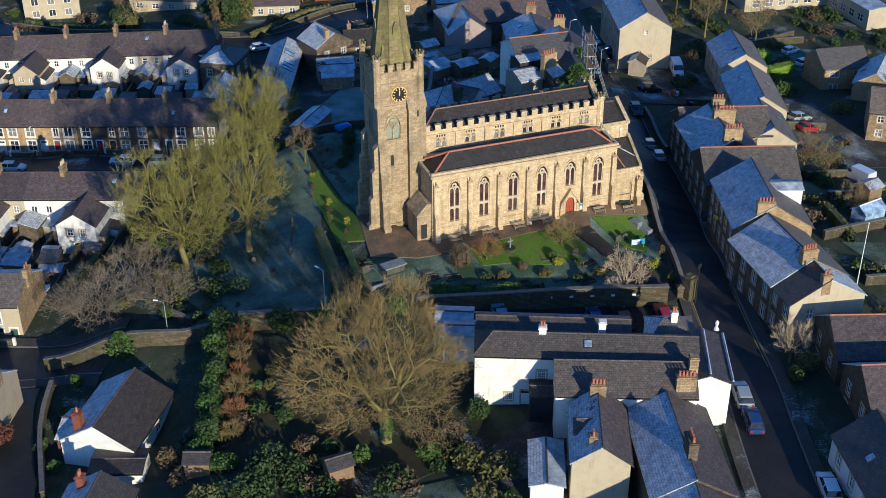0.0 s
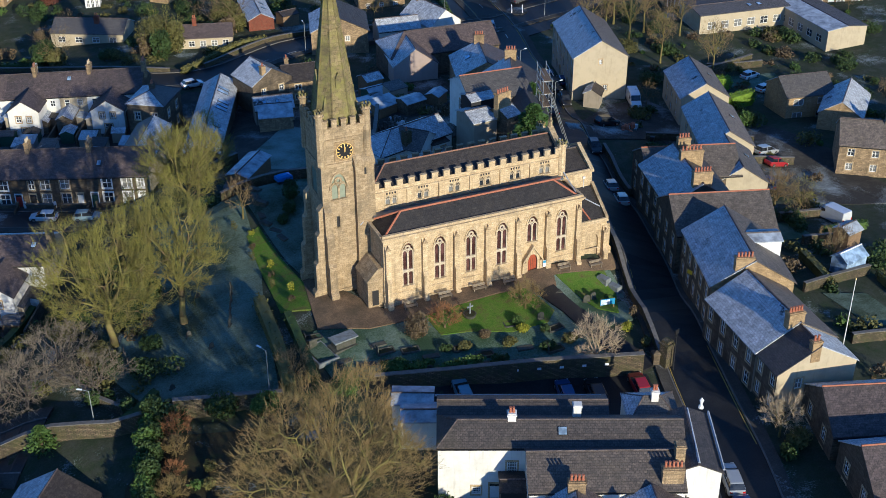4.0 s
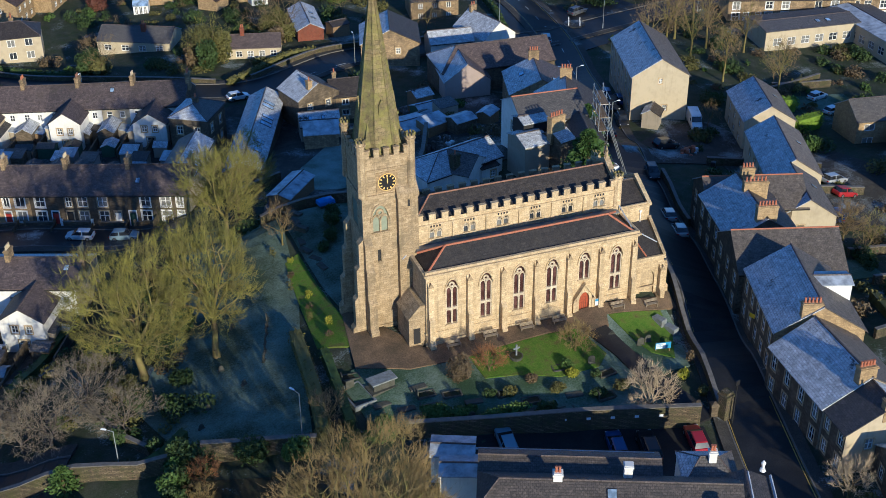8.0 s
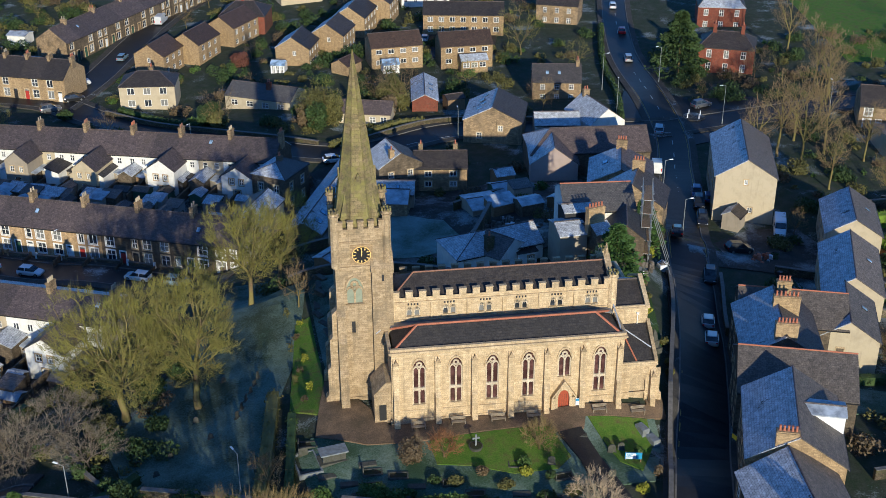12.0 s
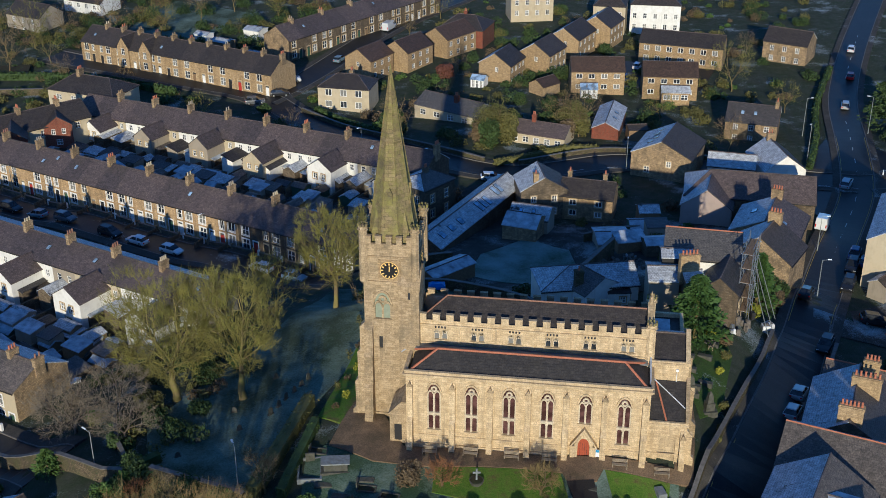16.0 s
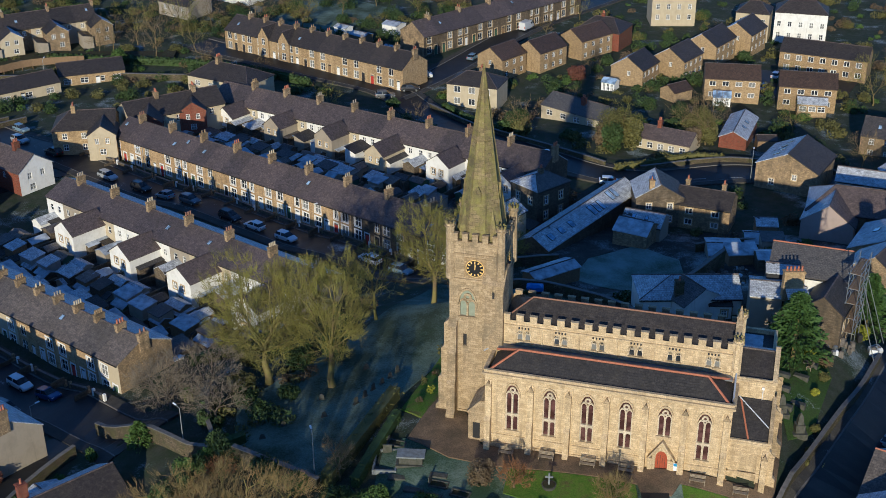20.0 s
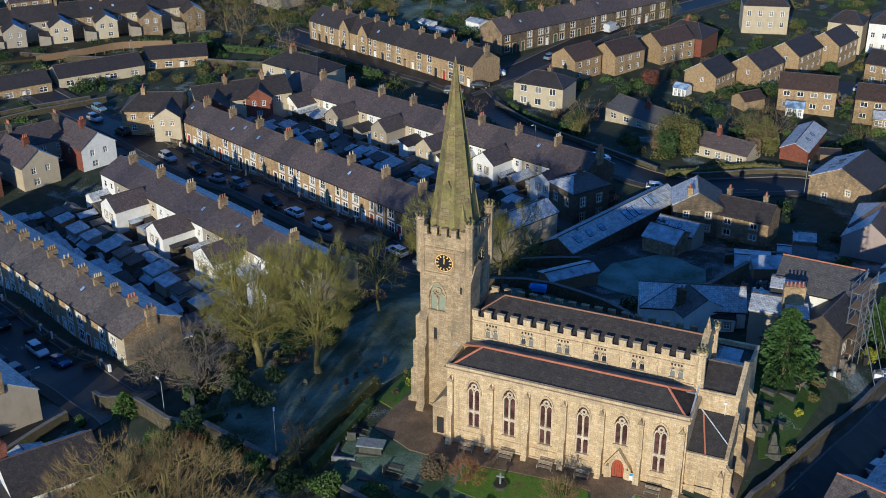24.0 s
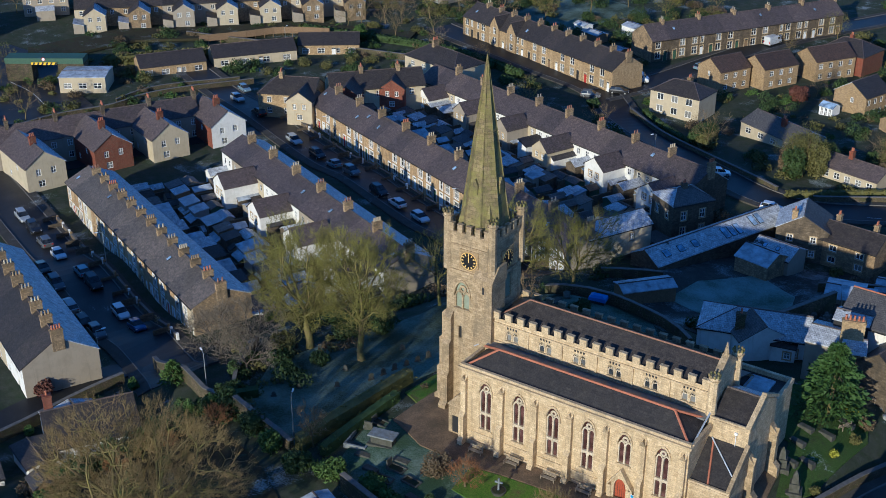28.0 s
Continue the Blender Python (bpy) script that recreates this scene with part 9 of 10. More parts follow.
def car(paint, label, shape="hatch"):
    """A parked car along x, its nose towards +x."""
    L, W, H = {"hatch": (4.1, 0.87, 1.47), "estate": (4.55, 0.90, 1.52), "tall": (4.4, 0.92, 1.66)}[shape]
    t = thing("parked_car", Matrix(), label, "car", "parked cars")
    k = H / 1.47
    rows = [(-0.5, 0.82, 0.42, 0.62, 0.80, 0.9), (-0.475, 0.94, 0.26, 0.70, 0.90, 0.92), (-0.40, 1.0, 0.22, 0.74, 0.94, 0.93), (0.14, 1.0, 0.22, 0.72, 0.92, 0.92), (0.27, 0.99, 0.22, 0.70, 0.88, 0.9), (0.40, 0.96, 0.22, 0.64, 0.78, 0.88), (0.475, 0.88, 0.26, 0.56, 0.68, 0.85), (0.5, 0.74, 0.36, 0.50, 0.58, 0.9)]
    part("body", loft([rounded(x * L, w * W, z0, zm * k, zt * k, tu) for x, w, z0, zm, zt, tu in rows]), "car_" + paint, t, smooth=False)
    back = -0.47 if shape != "hatch" else -0.45
    zb, zr = 0.90 * k, (H - 0.07)
    x0, x1, x2, x3 = back * L, (back + 0.08) * L, 0.06 * L, 0.25 * L
    g = Geo()
    lo = [(x0, -W * 0.88, zb), (x3, -W * 0.88, zb), (x3, W * 0.88, zb), (x0, W * 0.88, zb)]
    hi = [(x1, -W * 0.70, zr), (x2, -W * 0.70, zr), (x2, W * 0.70, zr), (x1, W * 0.70, zr)]
    g.ring([lo, hi])
    part("cabin_glass", g, "car_glass", t, "dark car window glass")
    r = Geo()
    r.ring([[(x1 - 0.03, -W * 0.73, zr), (x2 + 0.05, -W * 0.72, zr), (x2 + 0.05, W * 0.72, zr), (x1 - 0.03, W * 0.73, zr)],
            [(x1 + 0.10, -W * 0.62, H), (x2 - 0.12, -W * 0.62, H), (x2 - 0.12, W * 0.62, H), (x1 + 0.10, W * 0.62, H)]])
    part("roof", r, "car_" + paint, t)
    for sg in (-1, 1):
        p = Geo()
        xm = (x1 + x2) / 2 + 0.1
        p.ring([[(xm - 0.06, sg * W * 0.895 - 0.015, zb), (xm + 0.06, sg * W * 0.895 - 0.015, zb), (xm + 0.06, sg * W * 0.895 + 0.015, zb), (xm - 0.06, sg * W * 0.895 + 0.015, zb)],
                [(xm - 0.06, sg * W * 0.715 - 0.015, zr), (xm + 0.06, sg * W * 0.715 - 0.015, zr), (xm + 0.06, sg * W * 0.715 + 0.015, zr), (xm - 0.06, sg * W * 0.715 + 0.015, zr)]])
        part("door_pillar", p, "car_" + paint, t)
        part("headlight", Geo().box(0.455 * L, 0.487 * L, sg * W * 0.66 - 0.17, sg * W * 0.66 + 0.15, 0.53 * k, 0.66 * k), "headlight", t)
        part("taillight", Geo().box(-0.502 * L, -0.47 * L, sg * W * 0.70 - 0.13, sg * W * 0.70 + 0.13, 0.62 * k, 0.80 * k), "taillight", t)
        for xw in (-0.31, 0.32):
            a, b = wheel_mesh(0.32)
            w = part("wheel", a, None, t, "", Matrix.Translation((xw * L, sg * (W - 0.08), 0.32)))
            part("rim", b, None, w)
    return t


def van(paint, label, L=5.2, H=2.3):
    t = thing("parked_van", Matrix(), label, "van", "parked vans")
    W = 0.98
    rows = [(-0.5, 0.96, 0.45, H * 0.55, H * 0.97, 0.86), (-0.485, 1.0, 0.3, H * 0.6, H, 0.88), (0.16, 1.0, 0.3, H * 0.6, H, 0.88), (0.24, 1.0, 0.3, H * 0.55, H * 0.93, 0.84), (0.36, 0.99, 0.3, H * 0.44, H * 0.56, 0.86), (0.46, 0.94, 0.3, H * 0.38, H * 0.46, 0.86), (0.5, 0.84, 0.4, H * 0.3, H * 0.34, 0.9)]
    part("body", loft([rounded(x * L, w * W, z0, zm, zt, tu) for x, w, z0, zm, zt, tu in rows]), "car_" + paint, t)
    g = Geo()
    a = [(0.25 * L, -W * 0.80, H * 0.92), (0.355 * L, -W * 0.84, H * 0.585), (0.355 * L, W * 0.84, H * 0.585), (0.25 * L, W * 0.80, H * 0.92)]
    g.solid(a, (0.04, 0, 0.03))
    part("windscreen", g, "car_glass", t, "dark van windscreen")
    for sg in (-1, 1):
        part("side_window", Geo().box(0.12 * L, 0.25 * L, sg * W * 0.955 - 0.04, sg * W * 0.955 + 0.04, H * 0.58, H * 0.80), "car_glass", t)
        part("headlight", Geo().box(0.465 * L, 0.492 * L, sg * W * 0.68 - 0.15, sg * W * 0.68 + 0.15, H * 0.30, H * 0.39), "headlight", t)
        part("taillight", Geo().box(-0.505 * L, -0.49 * L, sg * W * 0.85 - 0.08, sg * W * 0.85 + 0.08, H * 0.32, H * 0.55), "taillight", t)
        for xw in (-0.30, 0.32):
            q, b = wheel_mesh(0.35)
            w = part("wheel", q, None, t, "", Matrix.Translation((xw * L, sg * (W - 0.1), 0.35)))
            part("rim", b, None, w)
    return t


CARS = {}
COLOURS = {"white": "white", "silver": "silver", "black": "black", "blue": "dark blue", "red": "bright red", "grey": "dark grey", "pale_blue": "pale blue", "orange": "orange"}
SHAPES = {"white": "hatch", "silver": "estate", "black": "tall", "blue": "hatch", "red": "hatch", "grey": "tall", "pale_blue": "hatch", "orange": "hatch"}


def park(x, y, col, turn, kind="car", lift=0.15, tilt=True):
    key = (col, kind)
    sl = math.degrees(math.atan((height(x + math.cos(radians(turn)), y + math.sin(radians(turn))) - height(x - math.cos(radians(turn)), y - math.sin(radians(turn)))) / 2))
    m = at(x, y, height(x, y) + lift, turn) @ Matrix.Rotation(radians(-sl), 4, 'Y')
    if key not in CARS:
        CARS[key] = car(col, COLOURS[col] + " car parked on the asphalt", SHAPES[col]) if kind == "car" else van(col, COLOURS[col] + " van parked on the asphalt")
        CARS[key].matrix_basis = m
        return CARS[key]
    return copy_thing(CARS[key], m)


for x, y, c, flip in ((-69.6, 10.9, "white", 0), (-63.8, 8.8, "blue", 0), (-84.2, 16.3, "pale_blue", 1), (-79.7, 14.7, "black", 0), (-94.7, 20.3, "white", 0), (-101, 22.6, "grey", 1), (-107, 25.2, "black", 0), (-112.5, 27.2, "silver", 0),
                      (-77.2, 7.9, "silver", 1), (-72.3, 6, "black", 1), (-67.4, 4.6, "grey", 0), (-84, 11.2, "grey", 0), (-90, 13.6, "black", 0)):
    park(x, y, c, -22 + 180 * flip)
for k, (x, y, c) in enumerate(((-52.7, 62.2, "white"), (-59.6, 65, "white"), (-65.3, 67.3, "black"), (-75.1, 71.9, "grey"), (-81.6, 74.7, "pale_blue"), (-88, 77.5, "black"), (-96.9, 81, "silver"), (-113.4, 88.8, "black"), (-124.8, 94.5, "silver"), (-129.2, 101.4, "pale_blue"), (-36, 56.5, "white"), (-30, 54, "pale_blue"))):
    park(x, y, c, -23 + 180 * (k % 3 == 1))
for k, (x, y, c, a) in enumerate(((41.8, 24.8, "silver", 71), (40.4, 19.4, "silver", 71), (46.8, 38.4, "black", 251), (45.6, 50.5, "black", 73), (55.2, 49.1, "black", 5), (53.2, 60.2, "black", 253), (54.7, 66.4, "black", 253), (55.6, 70.5, "blue", 253), (59.6, 104.6, "silver", 70), (17.9, -39.9, "silver", 70), (16.6, -44.1, "blue", 70), (18.1, -55.2, "white", 70), (57.0, 68.4, "blue", 73))):
    park(x, y, c, a)
for x, y, c, a in ((71.4, 27.4, "silver", 12), (70.2, 23.2, "red", 8), (64.3, 16.9, "blue", 60), (91.8, 55, "white", 15), (93.2, 61.6, "white", 15), (76, 47, "orange", -30), (90, 47, "black", 15), (-17.5, 105.7, "white", 35), (-4.2, 97, "white", 10), (-48.9, 169.7, "pale_blue", 75), (-60.5, 137.3, "grey", 20), (-56.6, 143.2, "black", 20), (71.6, 115.4, "grey", 20), (118, 106, "red", 0), (137, 103, "black", 0), (66, 150, "silver", 80), (70, 170, "red", 77), (73, 190, "white", 77)):
    park(x, y, c, a)
for x, y, c in ((-0.4, -16.6, "pale_blue"), (10, -20.6, "blue"), (13.1, -21.7, "black"), (18, -22.6, "red")):
    park(x, y, c, 85 if x < 5 else 78, lift=0.2)
for k, (x, y) in enumerate(((14, 161), (17, 162), (20, 163), (27, 165), (30, 166), (33, 168), (16, 170), (22, 172))):
    park(x, y, ("white", "silver", "blue", "black", "grey", "red", "silver", "white")[k], 75)
for x, y, a in ((64.6, 56.1, 250), (-56.8, 152.7, 20), (-41.8, 196.7, 75), (67.3, 5.9, 100)):
    park(x, y, "white", a, "van")
park(52.6, 83.5, "white", 73, "van")

# ---- boundary walls ----
wall_line("retaining_wall", [(-9.4, -12.4), (-1.4, -14.55), (8.6, -17.05), (19.6, -20.5)], 0.5, 1.0, "rubble_wall", "tall rubble retaining wall of the churchyard", top=0.15)
wall_line("boundary_wall", [(22.4, -19.9), (26.6, -6.2), (29.2, 2.5), (31.6, 9.6), (36.2, 23.4), (38.0, 30.0), (39.2, 34.5)], 0.4, 1.3, "rubble_wall", "low dark stone wall along the street")
wall_line("field_wall", [(-29.6, -6.8), (-25.6, -7.9), (-21.7, -8.9), (-18.4, -9.9)], 0.5, 2.3, "rubble_wall", "high stone wall below the frosty field", top=-0.9)
wall_line("curved_wall", [(-52, 1.2), (-47.5, -1.2), (-42, -2.8), (-35.9, -5.4), (-31.3, -6.1)], 0.45, 1.9, "rubble_wall", "curved stone wall of the lane")
wall_line("lane_wall", [(-51.5, -4.5), (-53.4, -12), (-54, -24)], 0.4, 1.5, "rubble_wall", "stone garden wall beside the lane")
wall_line("field_wall", [(-40.2, 8.5), (-36.4, 0.4), (-32.8, -4.1)], 0.4, 1.1, "rubble_wall", "low stone wall round the field")
wall_line("yard_boundary", [(-14, 53.4), (-6.0, 57.4)], 0.4, 1.5, "rubble_wall", "dark stone wall across the yards")
wall_line("yard_boundary", [(13.6, 67.2), (26, 72)], 0.4, 1.5, "rubble_wall", "dark stone wall across the yards")
wall_line("churchyard_wall", [(-13.5, 36.2), (-4, 36.9), (4, 35.4), (9.4, 31.2)], 0.4, 1.5, "rubble_wall", "dark stone wall behind the church")
wall_line("yard_boundary", [(13.2, 48.4), (14.3, 50.4), (16.6, 55.8), (18.2, 59.6)], 0.5, 1.5, "rubble_wall", "pale-topped stone wall of the rubble yard", top=-2.2)
wall_line("forecourt_wall", [(48.2, 38.0), (45.2, 27.6), (43.6, 22.2)], 0.4, 1.5, "rubble_wall", "stone wall along the pavement")
wall_line("garden_wall", [(57.5, 40.5), (66, 37.2), (72.5, 32)], 0.4, 1.3, "rubble_wall", "stone wall beside the east lane")
wall_line("hall_wall", [(78, 62), (88, 65.5), (98, 68)], 0.4, 1.8, "rubble_wall", "stone wall of the court")
wall_line("railway_wall", [(-170, 124), (-150, 130), (-128, 138), (-104, 141)], 0.5, 1.5, "rubble_wall", "long stone wall beside the railway")
wall_line("roadside_wall", [(-6.5, 105.6), (-25.4, 115), (-49, 133.6)], 0.4, 1.0, "rubble_wall", "low stone wall along the road")
wall_line("garden_wall", [(0, 105.4), (16, 113), (40, 112.9), (52, 111.8)], 0.4, 1.1, "rubble_wall", "low stone wall along the road")

for pts in ([(58.8, 7.1), (69.9, 7.4)], [(55.6, -2.0), (63.7, -1.1)], [(63.9, 24.3), (74.2, 23.9)], [(46.5, -13.8), (58, -12.2)], [(45.0, -24.6), (57.0, -25.4)], [(87.4, 67.5), (98.9, 65.7)]):
    wall_line("garden_wall", pts, 0.4, 1.3, "rubble_wall", "stone garden wall behind the street houses")
# the gate pillar at the foot of the church walk
single("gate_pillar", Geo().box(-0.55, 0.55, -0.55, 0.55, -1.0, 3.0).box(-0.68, 0.68, -0.68, 0.68, 3.0, 3.25).box(-0.45, 0.45, -0.45, 0.45, 3.25, 3.6), "rubble_wall", at(22.6, -20.4, height(22.6, -20.4), 15), "square stone gate pillar beside the street", "gate pillar")
single("sign_post", Geo().cyl(0, 0, -0.5, 5.6, 0.09, 0.07, 7).box(-0.3, 0.3, -0.06, 0.06, 5.0, 5.6), "black_metal", at(23.0, -21.4, height(23.0, -21.4), 20), "dark metal post beside the gate pillar", "post")
ho("greenhouse", (53.6, -11.4), (57.4, -10.6), 2.4, -0.2, 0.8, 1.7, "skylight_glass", ("skylight_glass", "skylight_glass"), "small glass greenhouse in a back garden", category="greenhouse", gutter=False, ridge="white_paint")
ho("shed", (58.6, -5.6), (61.2, -5.0), 2.4, -0.4, 0.6, 2.0, "timber", ("sheet_frost", "sheet_frost"), "timber garden shed with a frosted roof", category="shed", gutter=False)
for k, (x, y, w, d, hh, a, mt) in enumerate(((20.6, 62.8, 4.6, 3.2, 1.9, 20, "sheet_frost"), (24.6, 61.0, 3.8, 3.2, 2.3, 15, "sheet_frost"), (24.8, 68.8, 3.4, 2.6, 2.2, 12, "slate_grey_frost"), (30.0, 63.0, 3.2, 2.4, 2.0, 40, "sheet_frost"))):
    outhouse(at(x, y, height(x, y) - 0.1, a), w, d, hh, 0.5, ("timber", "sooty_stone", "grey_render")[k % 3], mt, "low yard shed under a frosted sheet roof", "yard sheds", "shed", "shed", k % 2 == 0)
# low walls and gateposts of the front gardens
def front_walls(pts, off, step, label):
    P, S = line_points(pts, step)
    for i in range(len(P) - 1):
        a, b = P[i] + S[i] * off, P[i + 1] + S[i + 1] * off
        d = (b - a)
        ang = math.degrees(math.atan2(d.y, d.x))
        L = d.length
        w = thing("front_wall", at(a.x, a.y, height(a.x, a.y) + 0.15, ang), label, "wall", "front garden walls")
        sl = height(b.x, b.y) - height(a.x, a.y)
        g = Geo().box(0.2, L - 1.2, -0.14, 0.14, -0.6, 0.75).shear(sl / L)
        part("masonry", g, "sooty_stone", w)
        part("coping", Geo().box(0.15, L - 1.15, -0.18, 0.18, 0.752, 0.85).shear(sl / L), "kerb", w)
        for xx in (0.0, L - 1.1):
            part("gatepost", Geo().box(xx - 0.17, xx + 0.17, -0.17, 0.17, -0.6, 1.15).shear(sl / L), "house_stone" if i % 3 else "white_paint", w)
        side = Geo().box(L - 0.16, L + 0.0, 0.16, 2.3, -0.4, 0.7)
        part("side_wall", side, "sooty_stone", w)


front_walls([(-22.6, 53.8), (-49.6, 65.2), (-74.4, 75.6), (-108, 90)], -3.4 + 1.6, 4.74, "low stone garden wall with gateposts")
front_walls([(-55.6, 7.6), (-70.6, 13.8), (-108, 29.5)], -0.9, 4.75, "low stone garden wall with gateposts")

# ---- street furniture ----
def street_lamp(x, y, tall, arm=0.9, turn=0.0, mat="lamp_grey"):
    t = thing("street_lamp", at(x, y, height(x, y), turn), "grey steel street lamp with one arm", "street lamp", "street lamps")
    part("base", Geo().cyl(0, 0, -0.3, 1.1, 0.10, 0.10, 10), mat, t)
    part("column", Geo().cyl(0, 0, 1.1, tall, 0.065, 0.045, 8), mat, t)
    part("arm", Geo().tube((0, 0, tall - 0.02), (arm, 0, tall + 0.12), 0.035, 0.03, 6), mat, t)
    g = Geo()
    g.ring([[(arm - 0.1, -0.10, tall + 0.10), (arm + 0.5, -0.12, tall + 0.14), (arm + 0.5, 0.12, tall + 0.14), (arm - 0.1, 0.10, tall + 0.10)],
            [(arm - 0.1, -0.06, tall + 0.2), (arm + 0.45, -0.08, tall + 0.22), (arm + 0.45, 0.08, tall + 0.22), (arm - 0.1, 0.06, tall + 0.2)]])
    part("lantern", g, "sign_white", t)
    return t


for x, y, h, a in ((-37.6, -3.5, 5.2, 150), (-19.5, -8.3, 5.6, 120), (-58.1, -2.7, 5.5, 60), (53.9, 115.2, 8, 250), (54.9, 130.7, 8, 0), (72.7, 105.8, 8, 180), (67.7, 131.8, 8, 180), (-48.5, 67.8, 5.5, -120), (-92, 86.2, 5.5, -120), (-84, 21, 5.5, -120), (-64, 148, 7, 20), (-140, 128, 7, 100), (50.2, 72, 6, 0), (47.8, 54, 6, 0), (-30, 105, 6, 250), (20, 105, 6, 90), (95, 106.5, 7, 90)):
    street_lamp(x, y, h, 0.8, a)


def bench(x, y, turn, L=1.6):
    t = thing("bench", at(x, y, height(x, y) + 0.05, turn), "weathered wooden bench against the church wall", "bench", "churchyard benches")
    for k in range(4):
        part("seat_slat", Geo().box(-L / 2, L / 2, -0.22 + k * 0.12, -0.13 + k * 0.12, 0.42, 0.46), "bench_wood", t)
    for k in range(3):
        part("back_slat", Geo().box(-L / 2, L / 2, 0.26, 0.29, 0.55 + k * 0.14, 0.64 + k * 0.14), "bench_wood", t)
    for sx in (-1, 1):
        part("leg", Geo().box(sx * (L / 2 - 0.06) - 0.035, sx * (L / 2 - 0.06) + 0.035, -0.26, -0.19, -0.1, 0.62), "bench_wood", t)
        part("back_leg", Geo().box(sx * (L / 2 - 0.06) - 0.035, sx * (L / 2 - 0.06) + 0.035, 0.22, 0.29, -0.1, 0.95), "bench_wood", t)
        part("armrest", Geo().box(sx * (L / 2 - 0.06) - 0.04, sx * (L / 2 - 0.06) + 0.04, -0.30, 0.28, 0.62, 0.66), "bench_wood", t)
    return t


for x in (-0.3, 4.1, 8.5, 12.5, 19.9, 24.3):
    bench(x, -1.35, 180 + 180)
for x, y, a in ((30.6, 23.7, 73), (31.8, 31.0, 73)):
    bench(x, y, a + 180)


# ---- graves ----
def headstone(x, y, turn, w, h, mat, tilt=0.0, pointed=0):
    t = thing("gravestone", at(x, y, height(x, y) + 0.05, turn) @ Matrix.Rotation(radians(tilt), 4, 'X'), "weathered upright gravestone in frosty grass" if mat == "gravestone" else "pale weathered gravestone rimmed with frost", "gravestone", "gravestones")
    n = 7
    out = [(-w / 2, 0, -0.3), (w / 2, 0, -0.3)]
    for k in range(n + 1):
        a = math.pi * k / n
        out.append((w / 2 * math.cos(a), 0, h - w * 0.4 + (w * 0.4 if not pointed else w * 0.55) * math.sin(a) ** (1.0 if not pointed else 1.6)))
    g = Geo().solid([(px, -0.06, pz) for px, py, pz in out], (0, 0.12, 0))
    part("slab", g, mat, t)
    part("plinth", Geo().box(-w / 2 - 0.1, w / 2 + 0.1, -0.16, 0.16, -0.2, 0.14), mat, t)
    return t


def kerb_grave(x, y, turn, L=2.1, w=0.95, mat="gravestone", stone_h=0.7):
    """A grave with a stone kerb round it and a low headstone."""
    t = thing("kerbed_grave", at(x, y, height(x, y) + 0.06, turn), "old kerbed grave in frosty grass", "grave", "kerbed graves")
    for a, b, c, d in ((-w / 2, w / 2, -L / 2, -L / 2 + 0.16), (-w / 2, w / 2, L / 2 - 0.16, L / 2)):
        part("kerb", Geo().box(a, b, c, d, -0.2, 0.22), mat, t)
    for sx in (-1, 1):
        part("kerb", Geo().box(sx * w / 2 - 0.08, sx * w / 2 + 0.08, -L / 2 + 0.16, L / 2 - 0.16, -0.2, 0.2), mat, t)
    part("bed", Geo().box(-w / 2 + 0.08, w / 2 - 0.08, -L / 2 + 0.16, L / 2 - 0.16, -0.2, 0.1), "garden_soil", t)
    if stone_h:
        part("headstone", Geo().box(-w * 0.4, w * 0.4, L / 2 - 0.14, L / 2 - 0.02, 0.2, 0.2 + stone_h), mat, t)
    return t


def ledger(x, y, turn, L=1.9, w=0.8, h=0.18, mat="gravestone"):
    g = Geo().box(-w / 2, w / 2, -L / 2, L / 2, -0.3, h - 0.05)
    g.ring([[(-w / 2, -L / 2, h - 0.05), (w / 2, -L / 2, h - 0.05), (w / 2, L / 2, h - 0.05), (-w / 2, L / 2, h - 0.05)], [(-w / 2 + 0.05, -L / 2 + 0.05, h), (w / 2 - 0.05, -L / 2 + 0.05, h), (w / 2 - 0.05, L / 2 - 0.05, h), (-w / 2 + 0.05, L / 2 - 0.05, h)]], cap0=False)
    return single("ledger_stone", g, mat, at(x, y, height(x, y) + 0.05, turn), "flat dark ledger stone on the grass", "grave", "ledger stones")


rg = random.Random(12)
for x, y in ((-5.9, -7.7), (-6.1, -9.6), (-3.3, -8.7), (2, -10.5), (-12.4, -1.8), (12, -14.1), (9.3, -8.7), (7.2, -14.4), (13.7, -10.9), (15.3, -12.9), (4.2, -12.2)):
    kerb_grave(x, y, 90 + rg.uniform(-8, 8), 2.1, 1.0, "gravestone", rg.choice([0, 0.5, 0.8]))
for x, y in ((-1.6, -10.6), (-6.3, -6.4), (16.7, -4.8), (-8.4, -8.8), (-10.6, -7.3), (3.2, -13.4), (8.9, -12.9), (-7.2, -10.4), (-12.6, -6.3)):
    ledger(x, y, 90 + rg.uniform(-8, 8))
for x, y in ((19.8, -7.2), (20.9, -6.9), (12.8, -9), (18.7, -11.5), (-2.7, -12.7)):
    headstone(x, y, rg.uniform(-10, 10), 0.8, 1.1, "gravestone", rg.uniform(-5, 5))
